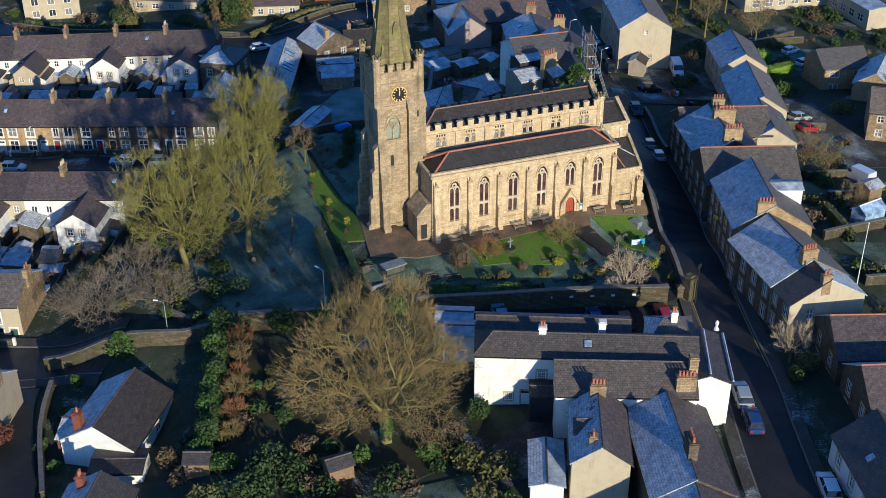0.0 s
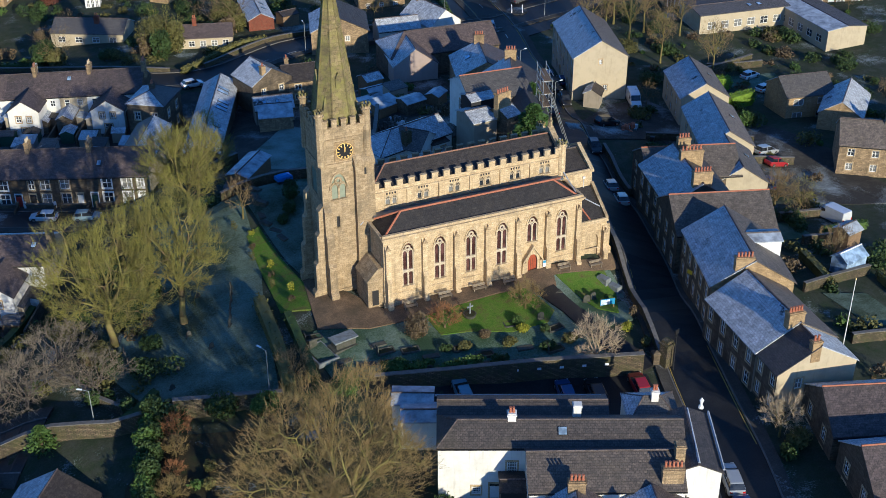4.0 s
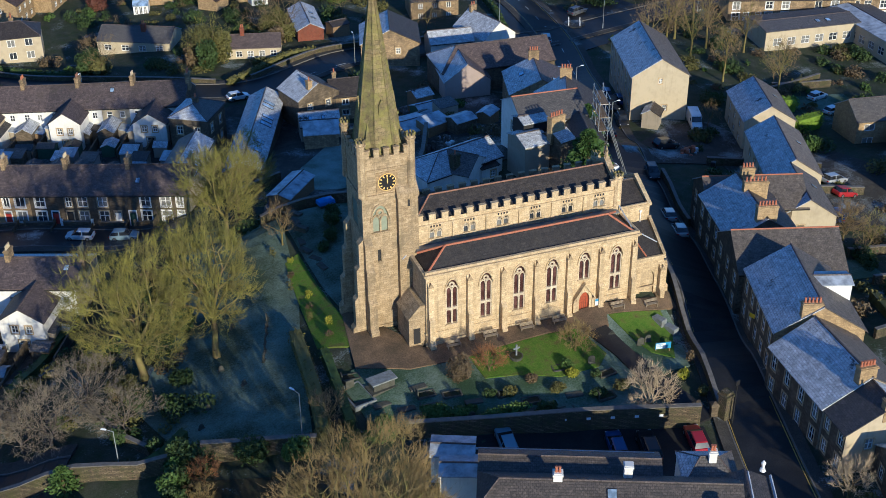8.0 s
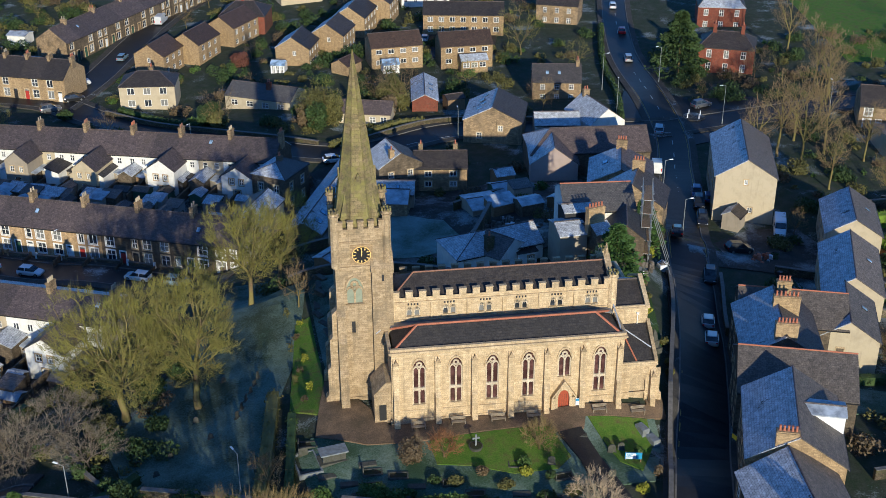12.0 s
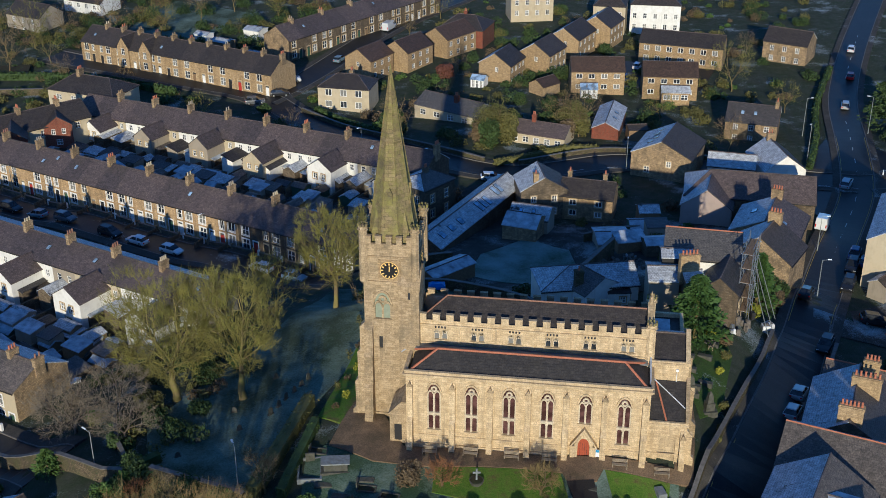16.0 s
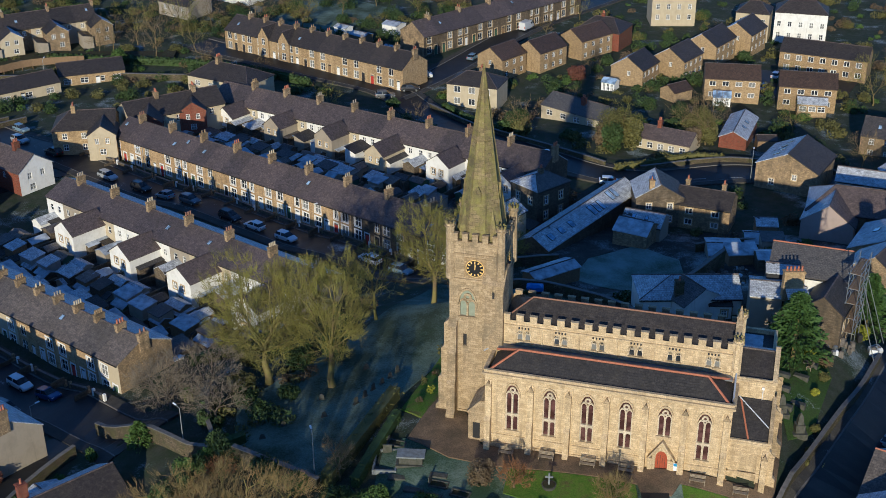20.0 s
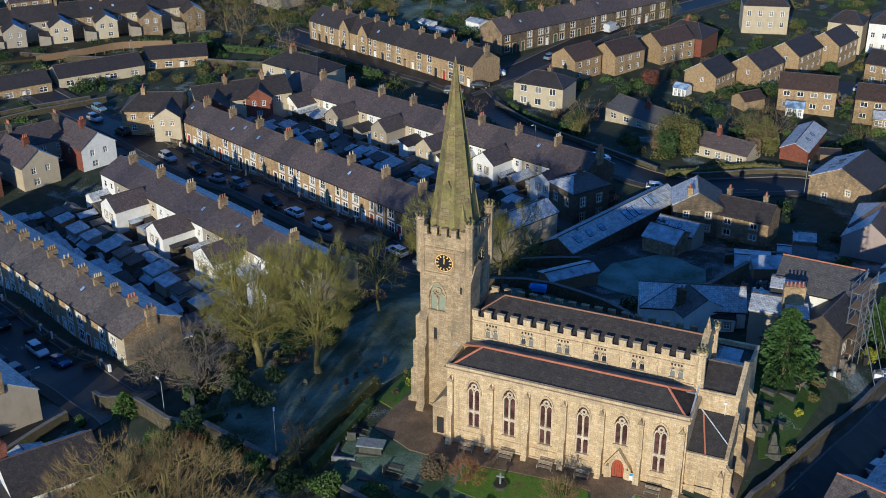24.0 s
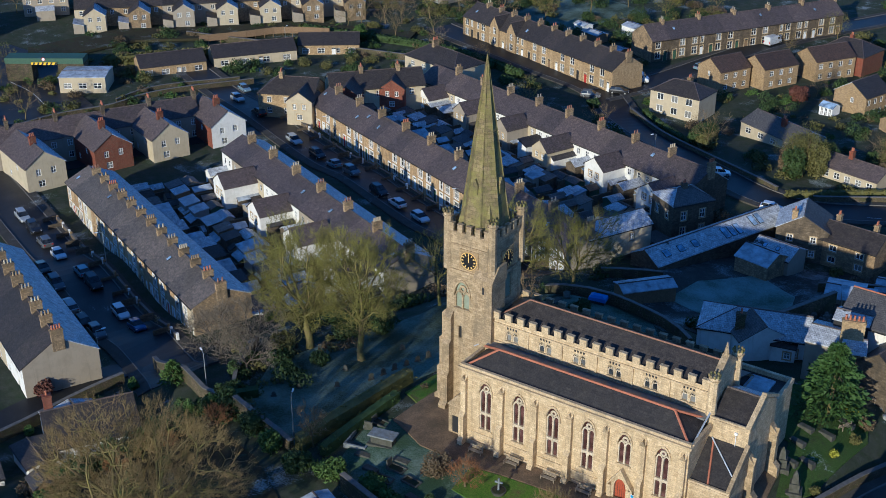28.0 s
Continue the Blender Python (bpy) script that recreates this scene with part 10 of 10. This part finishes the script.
# stones standing in the field and along the hedge
for k in range(6):
    headstone(-20.0 + 0.45 * k + rg.uniform(-0.1, 0.1), 6.4 + 1.7 * k, 65 + rg.uniform(-8, 8), 0.6, rg.uniform(0.7, 1.0), "gravestone", rg.uniform(-6, 6), k % 2)
for x, y in ((-27.4, 1.8), (-23.0, 3.6), (-28.7, -1.3), (-24.8, 7.4), (-30.9, 1.7), (-21.9, 15.2)):
    headstone(x, y, 15 + rg.uniform(-12, 12), 0.55, rg.uniform(0.6, 0.9), "gravestone", rg.uniform(-8, 8), rg.random() < 0.4)
for x, y in ((27.5, 20.2), (29.6, 20.8), (27.6, 17.4), (29.4, 15.4), (28.0, 14.1), (30.6, 24.4)):
    ledger(x, y, 75, 1.7, 0.7, 0.4)
for k in range(8):
    ledger(-9.6 + rg.uniform(-0.8, 0.8), 22 + 2.0 * k, 20 + rg.uniform(-20, 20), 1.8, 0.8, rg.uniform(0.15, 0.6))

tomb = thing("table_tomb", at(-9.8, -4.8, height(-9.8, -4.8) + 0.05, 12), "large flat-topped stone table tomb with frost", "tomb")
part("top_slab", Geo().box(-1.5, 1.5, -0.8, 0.8, 1.0, 1.16), "gravestone_frost", tomb)
part("chest", Geo().box(-1.25, 1.25, -0.58, 0.58, 0.1, 1.0), "gravestone", tomb)
part("plinth", Geo().box(-1.6, 1.6, -0.9, 0.9, -0.3, 0.1), "gravestone", tomb)
enc = thing("grave_enclosure", at(-12.6, -4.9, height(-12.6, -4.9) + 0.05, 12), "low kerbed burial plot in grass", "grave")
for a, b, c, d in ((-1.3, 1.3, -2.0, -1.8), (-1.3, 1.3, 1.8, 2.0), (-1.3, -1.1, -1.8, 1.8), (1.1, 1.3, -1.8, 1.8)):
    part("kerb", Geo().box(a, b, c, d, -0.3, 0.3), "gravestone_frost", enc)
part("headstone", Geo().box(-0.5, 0.5, 1.5, 1.66, 0.0, 1.1), "gravestone", enc)
cr = thing("planter", at(5.3, -5.7, height(5.3, -5.7) + 0.05, 10), "round stone planter with a small cross", "planter")
part("bowl", Geo().cyl(0, 0, -0.2, 0.5, 0.55, 0.8, 12), "gravestone", cr)
part("soil", Geo().cyl(0, 0, 0.4, 0.52, 0.68, 0.68, 12), "garden_soil", cr)
part("cross", Geo().box(-0.09, 0.09, -0.07, 0.07, 0.5, 1.9).box(-0.4, -0.092, -0.065, 0.065, 1.35, 1.52).box(0.092, 0.4, -0.065, 0.065, 1.35, 1.52), "gravestone_frost", cr)
for x, y in ((24.2, -3.6), (25.1, -4.9)):
    ledger(x, y, 20, 1.5, 0.9, 0.8, "gravestone_frost")


def obelisk(x, y, h, label, mat="gravestone"):
    t = thing("monument", at(x, y, height(x, y), 16), label, "monument")
    part("base", Geo().box(-0.8, 0.8, -0.8, 0.8, -0.4, 0.35), mat, t)
    part("pedestal", Geo().box(-0.5, 0.5, -0.5, 0.5, 0.35, 1.3), mat, t)
    g = Geo()
    s = lambda r, z: [(-r, -r, z), (r, -r, z), (r, r, z), (-r, r, z)]
    part("shaft", g.ring([s(0.36, 1.3), s(0.24, h - 0.4), s(0.03, h)]), mat, t)
    return t


obelisk(27.6, 12.8, 2.6, "stone pedestal monument in the churchyard")
obelisk(29.7, 11.0, 2.7, "dark obelisk monument beside the church")

# signboard by the gate, with bars for its writing
sg = thing("signboard", at(21.7, -8.9, height(21.7, -8.9), -10), "blue and white church notice board on posts", "sign")
part("board", Geo().box(-0.9, 0.9, -0.04, 0.04, 0.5, 1.3), "sign_blue", sg)
part("panel", Geo().box(-0.82, 0.25, -0.06, -0.042, 0.56, 1.24), "sign_white", sg)
for k in range(4):
    part("text_bar", Geo().box(-0.75, -0.1 - 0.15 * (k % 2), -0.07, -0.062, 1.10 - 0.15 * k, 1.16 - 0.15 * k), "sign_blue", sg)
for x in (-0.8, 0.8):
    part("post", Geo().box(x - 0.05, x + 0.05, 0.042, 0.14, -0.3, 1.35), "timber", sg)
single("wall_sign", Geo().box(-0.03, 0.03, -0.35, 0.35, 0, 0.5), "yellow_sign", at(32.15, -10.0, 1.4, 17), "small yellow sign on the wall", "sign")
nb = thing("notice_board", at(17.6, -0.62, 0.75, 0), "small white and blue notice beside the door", "sign")
part("panel", Geo().box(-0.3, 0.3, -0.04, 0.0, 0, 0.9), "sign_white", nb)
part("header", Geo().box(-0.28, 0.28, -0.05, -0.042, 0.55, 0.86), "sign_blue", nb)
for x, y in ((20, -19.1), (21.7, -19.8)):
    gp = thing("gate_pillar", at(x, y, height(x, y), -15), "square stone gate pillar with a pyramid cap", "gate pillar", "gate pillars")
    part("shaft", Geo().box(-0.35, 0.35, -0.35, 0.35, -0.5, 1.5), "sooty_stone", gp)
    q = lambda r, z: [(-r, -r, z), (r, -r, z), (r, r, z), (-r, r, z)]
    part("cap", Geo().ring([q(0.45, 1.5), q(0.45, 1.66), q(0.04, 1.95)]), "sooty_stone", gp)
for k in range(7):
    x, y = 3.6 + 2.4 * k, -15.55 - 0.72 * k
    single("wall_marker", Geo().box(-0.22, 0.22, -0.04, 0.0, 0, 0.28), "sign_white", at(x, y - 0.30, -0.95, -17), "small white parking plate on the wall", "sign", "parking plates")
fp = thing("flagpole", at(43.7, -24.8, height(43.7, -24.8), 0), "tall white flagpole with a gold finial", "flagpole")
part("pole", Geo().cyl(0, 0, -0.3, 9.0, 0.07, 0.04, 8), "white_paint", fp)
part("finial", Geo().cyl(0, 0, 9.0, 9.18, 0.09, 0.03, 8), "gold", fp)

# scaffolding beside the house by the street
sc = thing("scaffolding", at(34.6, 34.6, height(34.6, 34.6), 255), "galvanised tube scaffolding with timber boards", "scaffolding")
for i in range(3):
    for j in range(2):
        part("standard", Geo().tube((-2.2 + 2.2 * i, j * 1.3, -0.4), (-2.2 + 2.2 * i, j * 1.3, 11.2 - 0.5 * i), 0.055, 0.055, 6), "galvanised", sc)
for lv in range(5):
    z = 1.9 + 2.0 * lv
    for j in range(2):
        part("ledger", Geo().tube((-2.6, j * 1.3, z), (2.6, j * 1.3, z), 0.05, 0.05, 6), "galvanised", sc)
        part("guard_rail", Geo().tube((-2.6, j * 1.3, z + 1.0), (2.6, j * 1.3, z + 1.0), 0.045, 0.045, 6), "galvanised", sc)
    for i in range(3):
        part("transom", Geo().tube((-2.2 + 2.2 * i, -0.25, z - 0.06), (-2.2 + 2.2 * i, 1.55, z - 0.06), 0.045, 0.045, 6), "galvanised", sc)
    for b in range(4):
        part("board", Geo().box(-2.4, 2.4, 0.1 + b * 0.28, 0.34 + b * 0.28, z + 0.05, z + 0.10), "timber", sc)
    part("brace", Geo().tube((-2.2 + 2.2 * (lv % 2), 1.38, z - 1.8), (2.2 * (lv % 2), 1.38, z), 0.045, 0.045, 6), "galvanised", sc)
for i in range(3):
    part("raker", Geo().tube((-2.2 + 2.2 * i, 1.4, 7.6), (-2.6 + 2.5 * i, 4.4, -1.0), 0.055, 0.055, 6), "galvanised", sc)
for i in range(2):
    part("raker", Geo().tube((-2.3, 1.3 * i, 6.0), (-5.0, 0.6 + 1.3 * i, -0.6), 0.055, 0.055, 6), "galvanised", sc)


# ---- heaps and clutter ----
def heap(x, y, w, d, h, mat, label, seed, name="heap", n=26):
    r = random.Random(seed)
    geos = {}
    t = thing(name, at(x, y, height(x, y), r.uniform(0, 180)), label, "heap")
    for k in range(n):
        a, q = r.uniform(0, 6.28), r.random() ** 0.5
        px, py = q * w / 2 * math.cos(a), q * d / 2 * math.sin(a)
        s = r.uniform(0.15, 0.45)
        z = h * (1 - q) * 0.8
        c = [(px + s * r.uniform(0.6, 1.2) * math.cos(b * 1.05 + r.uniform(-0.3, 0.3)), py + s * r.uniform(0.6, 1.2) * math.sin(b * 1.05 + r.uniform(-0.3, 0.3))) for b in range(6)]
        zz = z + s * r.uniform(0.6, 1.1)
        m2 = mat if r.random() < 0.75 else r.choice(["polythene", "timber", "galvanised"])
        geos.setdefault(m2, Geo()).ring([[(u, v, z - 0.6) for u, v in c], [(px + (u - px) * 0.8, py + (v - py) * 0.8, zz) for u, v in c], [(px + (u - px) * 0.3, py + (v - py) * 0.3, zz + s * 0.25) for u, v in c]])
    for m2, g in geos.items():
        tagged(part("rubble", g, m2, t), "", "", "", "stuff")
    return t


heap(33.8, 30.8, 4.5, 3.0, 1.2, "heap", "heap of rubble and scrap beside the wall", 1)
heap(19.0, 54.6, 6.0, 4.0, 1.0, "heap", "heap of rubble in the back yard", 2)
heap(22.4, 51.0, 5.0, 4.0, 0.9, "heap", "heap of rubble in the back yard", 3)
heap(57.8, 46.2, 4.5, 2.4, 0.9, "terracotta", "heap of broken bricks by the garages", 4)
heap(21.0, 57.0, 5.0, 3.0, 0.8, "heap", "heap of stones and scrap timber", 5)
for x, y, a in ((38.4, 35.2, 10), (38.9, 36.7, 40)):
    bb = thing("bulk_bag", at(x, y, height(x, y) + 0.1, a), "white woven builder's bag of rubble by the wall", "bag", "builder's bags")
    part("bag", Geo().ring([[(-0.5, -0.5, -0.2), (0.5, -0.5, -0.2), (0.5, 0.5, -0.2), (-0.5, 0.5, -0.2)], [(-0.62, -0.6, 0.5), (0.6, -0.62, 0.5), (0.62, 0.6, 0.5), (-0.6, 0.62, 0.5)], [(-0.52, -0.5, 0.95), (0.5, -0.52, 0.9), (0.55, 0.5, 0.98), (-0.5, 0.55, 0.92)]]), "polythene", bb)
    part("rubble", Geo().ring([[(-0.46, -0.44, 0.9), (0.44, -0.46, 0.9), (0.48, 0.44, 0.9), (-0.44, 0.48, 0.9)], [(-0.2, -0.2, 1.12), (0.2, -0.2, 1.1), (0.2, 0.2, 1.14), (-0.2, 0.2, 1.1)]]), "heap", bb)
tp = thing("tarpaulin", at(-4.9, 34.6, height(-4.9, 34.6), 10), "bright blue tarpaulin over a skip", "tarpaulin")
part("skip", Geo().ring([[(-0.9, -0.5, -0.2), (0.9, -0.5, -0.2), (0.9, 0.5, -0.2), (-0.9, 0.5, -0.2)], [(-1.05, -0.6, 1.1), (1.05, -0.6, 1.1), (1.05, 0.6, 1.1), (-1.05, 0.6, 1.1)]]), "dark_paint", tp)
part("sheet", Geo().ring([[(-1.15, -0.7, 0.7), (1.15, -0.7, 0.62), (1.15, 0.7, 0.68), (-1.15, 0.7, 0.62)], [(-1.1, -0.66, 1.14), (1.1, -0.66, 1.12), (1.1, 0.66, 1.14), (-1.1, 0.66, 1.12)], [(-0.7, -0.3, 1.33), (0.6, -0.3, 1.38), (0.65, 0.3, 1.35), (-0.6, 0.3, 1.4)]]), "blue_plastic", tp)
for x, y, a in ((-25.4, -34.6, 5), (-38.4, -27.6, -20)):
    house("shed", at(x, y, height(x, y), a), 2.6, 2.0, 1.9, 0.5, "timber", ("slate_frost_light", "slate_frost_light"), (0, 0), (), (), (), "small garden shed with a pale roof", "garden sheds", category="shed", gutter=False, foot=1.5)
# wheelie bins along the back lanes and beside the inn
def bin_at(x, y, turn, mat):
    t = thing("wheelie_bin", at(x, y, height(x, y) + 0.1, turn), "plastic wheelie bin with a closed lid", "bin", "wheelie bins")
    part("body", Geo().ring([[(-0.22, -0.25, 0.05), (0.22, -0.25, 0.05), (0.22, 0.25, 0.05), (-0.22, 0.25, 0.05)], [(-0.29, -0.33, 0.98), (0.29, -0.33, 0.98), (0.29, 0.35, 0.98), (-0.29, 0.35, 0.98)]]), mat, t)
    part("lid", Geo().ring([[(-0.31, -0.36, 0.984), (0.31, -0.36, 0.984), (0.31, 0.38, 0.984), (-0.31, 0.38, 0.984)], [(-0.27, -0.3, 1.08), (0.27, -0.3, 1.08), (0.27, 0.36, 1.1), (-0.27, 0.36, 1.1)]]), mat, t)
    for s in (-1, 1):
        part("wheel", Geo().tube((s * 0.22, 0.3, 0.1), (s * 0.28, 0.3, 0.1), 0.1, 0.1, 8), "tyre", t)


for k, (x, y) in enumerate(((-44.5, 24.0), (-43.8, 24.8), (-53.5, 47.5), (-66, 52.5), (-80, 58.0), (-20.0, 84.0), (-33, 88), (-47, 95), (2.5, -19.6), (3.3, -19.9), (36.6, 36.0), (57.5, 38.6), (-30.4, 73.0), (-50, 80.8), (-72.6, 90))):
    bin_at(x, y, 20 * k, ("blue_plastic", "green_paint", "dark_paint", "dark_paint")[k % 4])

# ---- road markings ----
for o in (-2.95, -2.7, 2.7, 2.95):
    ribbon("yellow_line", MAIN[2:12], o - 0.04, o + 0.04, "yellow_line", 0.158, "worn yellow line along the kerb", 0.006, "road marking")
ribbon("centre_line", MAIN[8:14], -0.06, 0.06, "road_paint", 0.158, "white dashed centre line", 0.006, "road marking", dash=3)
ribbon("edge_line", STREET_A[:4], 2.6, 2.72, "road_paint", 0.158, "white line along the road", 0.006, "road marking", dash=3)
for k in range(4):
    a = radians(90 * k + 20)
    single("keep_left_bollard", Geo().cyl(0, 0, 0, 1.0, 0.14, 0.10, 8), "sign_white", at(68.3 + 1.6 * math.cos(a), 110 + 1.6 * math.sin(a), height(68, 110) + 0.34, 0), "white illuminated traffic bollard on the roundabout", "bollard", "traffic bollards")

# row of stone houses beyond the east court
for k in range(4):
    c, s = math.cos(radians(-35)), math.sin(radians(-35))
    x, y = 84.0 + 7.2 * k * c, 20.5 + 7.2 * k * s
    house("house", at(x, y, height(x, y), -35), 7.2, 8.0, 5.0, 2.6, "house_stone", ("slate_grey", "slate_frost"), (0, 0), grid_wins("f", 7.2, 2, (0.8, 3.2), 1.0, 1.2), (), ((3.3, 0, 0.7, 1.2, 1.3, 4),), "stone house with a frosted slate roof", "row beyond the court", chimmat="house_stone")

# aerials on the chimneys
def aerial(x, y, z, turn):
    t = thing("tv_aerial", at(x, y, z, turn), "thin metal television aerial on a chimney", "aerial", "television aerials")
    part("mast", Geo().tube((0, 0, -0.6), (0, 0, 1.8), 0.022, 0.022, 5), "galvanised", t)
    part("boom", Geo().tube((-0.5, 0, 1.75), (0.6, 0, 1.75), 0.014, 0.014, 4), "galvanised", t)
    for k in range(6):
        part("element", Geo().tube((-0.45 + 0.2 * k, -0.25, 1.75), (-0.45 + 0.2 * k, 0.25, 1.75), 0.008, 0.008, 4), "galvanised", t)


# ---- the row above the lane, the car park and the railway bridge ----
for k in range(5):
    t = k / 5
    p0 = (-140.6 + 22.8 * t, 35.6 + 39.4 * t)
    p1 = (p0[0] + 22.8 / 5, p0[1] + 39.4 / 5)
    ho("house", p0, p1, 8.0, -6.0 + 0.16 * k, 2.5, 5.2, "grey_render", ("slate_brown", "slate"), "rendered house in a stepped row above the lane", group="row above the lane", verge=0.0, gutter=False, wins=GS("f", 9.1, 3, (0.8, 3.2), 1.0, 1.3) + GS("b", 9.1, 2, (0.8, 3.2), 1.0, 1.3), chims=[(4.4, 0, 0.7, 1.6, 1.5, 4)], chimmat="sooty_stone")
drape("car_park", [(-150, 50), (-146, 74), (-158, 79), (-172, 80), (-186, 70), (-190, 44), (-166, 36)], "asphalt_frost", 0.13, "dark asphalt car park below the bridge", category="car park", cell=4.0)
ribbon("white_line", [(-178, 75.4), (-168, 73.6), (-157, 69)], -0.12, 0.12, "road_paint", 0.15, "white painted line across the asphalt", 0.006, "road marking")
wall_line("car_park_wall", [(-152.4, 48), (-150.8, 64.7), (-145.1, 76.9), (-143.4, 86), (-131.6, 107)], 0.4, 1.2, "rubble_wall", "low stone wall beside the lane")
wall_line("garden_wall", [(-147.6, 80), (-146.6, 90), (-136, 107)], 0.3, 0.8, "rubble_wall", "low front garden wall of the bungalows")
bd = thing("railway_bridge", at(-171.3, 80.2, height(-171, 80), 34), "low girder railway bridge with a yellow and black warning beam", "bridge")
part("girder", Geo().box(-9.0, 9.0, 0.4, 4.6, 4.3, 5.6), "green_paint", bd)
part("abutment", Geo().box(-9.0, -3.0, 0.6, 4.4, -1.5, 4.298), "rubble_wall", bd)
part("abutment", Geo().box(3.0, 9.0, 0.6, 4.4, -1.5, 4.298), "rubble_wall", bd)
part("warning_beam", Geo().box(-2.9, 2.9, 0.2, 0.396, 4.1, 4.7), "yellow_sign", bd)
for k in range(6):
    part("black_stripe", Geo().solid([(-2.6 + k, 0.196, 4.1), (-2.2 + k, 0.196, 4.1), (-1.9 + k, 0.196, 4.7), (-2.3 + k, 0.196, 4.7)], (0, -0.02, 0)), "dark_paint", bd)
part("height_sign", Geo().ring([[(0.45 * math.cos(i * 0.5236), y, 5.4 + 0.45 * math.sin(i * 0.5236)) for i in range(12)] for y in (0.38, 0.32)]), "red_paint", bd)
part("sign_face", Geo().ring([[(0.34 * math.cos(i * 0.5236), y, 5.4 + 0.34 * math.sin(i * 0.5236)) for i in range(12)] for y in (0.316, 0.30)]), "sign_white", bd)
drape("railway_bank", [(-182, 84), (-176, 112), (-164, 124), (-148, 143), (-120, 152), (-122, 158), (-154, 150), (-172, 130), (-186, 116), (-192, 92)], "garden_soil", 0.9, "brown scrubby railway bank", category="bank", cell=4.0)
fl = thing("timber_fence", Matrix(), "long red-brown timber fence beside the railway", "fence")
P, S = line_points([(-162.5, 121), (-156, 131), (-150.7, 139.1), (-140, 145)], 2.4)
for i in range(len(P) - 1):
    a, b = P[i], P[i + 1]
    ang = math.degrees(math.atan2(b.y - a.y, b.x - a.x))
    part("panel", Geo().box(0.08, (b - a).length - 0.08, -0.03, 0.03, 0.9, 2.6), "timber", fl, m=at(a.x, a.y, height(a.x, a.y), ang))
    part("post", Geo().box(-0.07, 0.07, -0.07, 0.07, 0.0, 2.7), "timber", fl, m=at(a.x, a.y, height(a.x, a.y), ang))
# semi-detached houses beyond the railway
for k, (x, y) in enumerate(((-214, 116), (-207, 128), (-199, 140), (-191, 152), (-214, 92))):
    house("house", at(x, y, height(x, y), 50), 11.5, 8.2, 5.0, 2.6, ("grey_render", "cream_render", "white_render", "house_stone")[k % 4], ("slate_brown", "slate_frost"), (3.2, 3.2), grid_wins("f", 11.5, 4, (0.8, 3.2), 1.2, 1.3), (), ((0, 0, 1.2, 0.8, 1.4, 4),), "semi-detached house with a hipped roof", "houses beyond the railway", gutter=False)
    outhouse(at(x + 5.2, y - 4.6, height(x, y), 50), 4.6, 3.4, 2.4, 0.8, "grey_render", "slate_frost", "garage with a frosted roof beside a house", "garages beyond the railway", "garage", "garage")
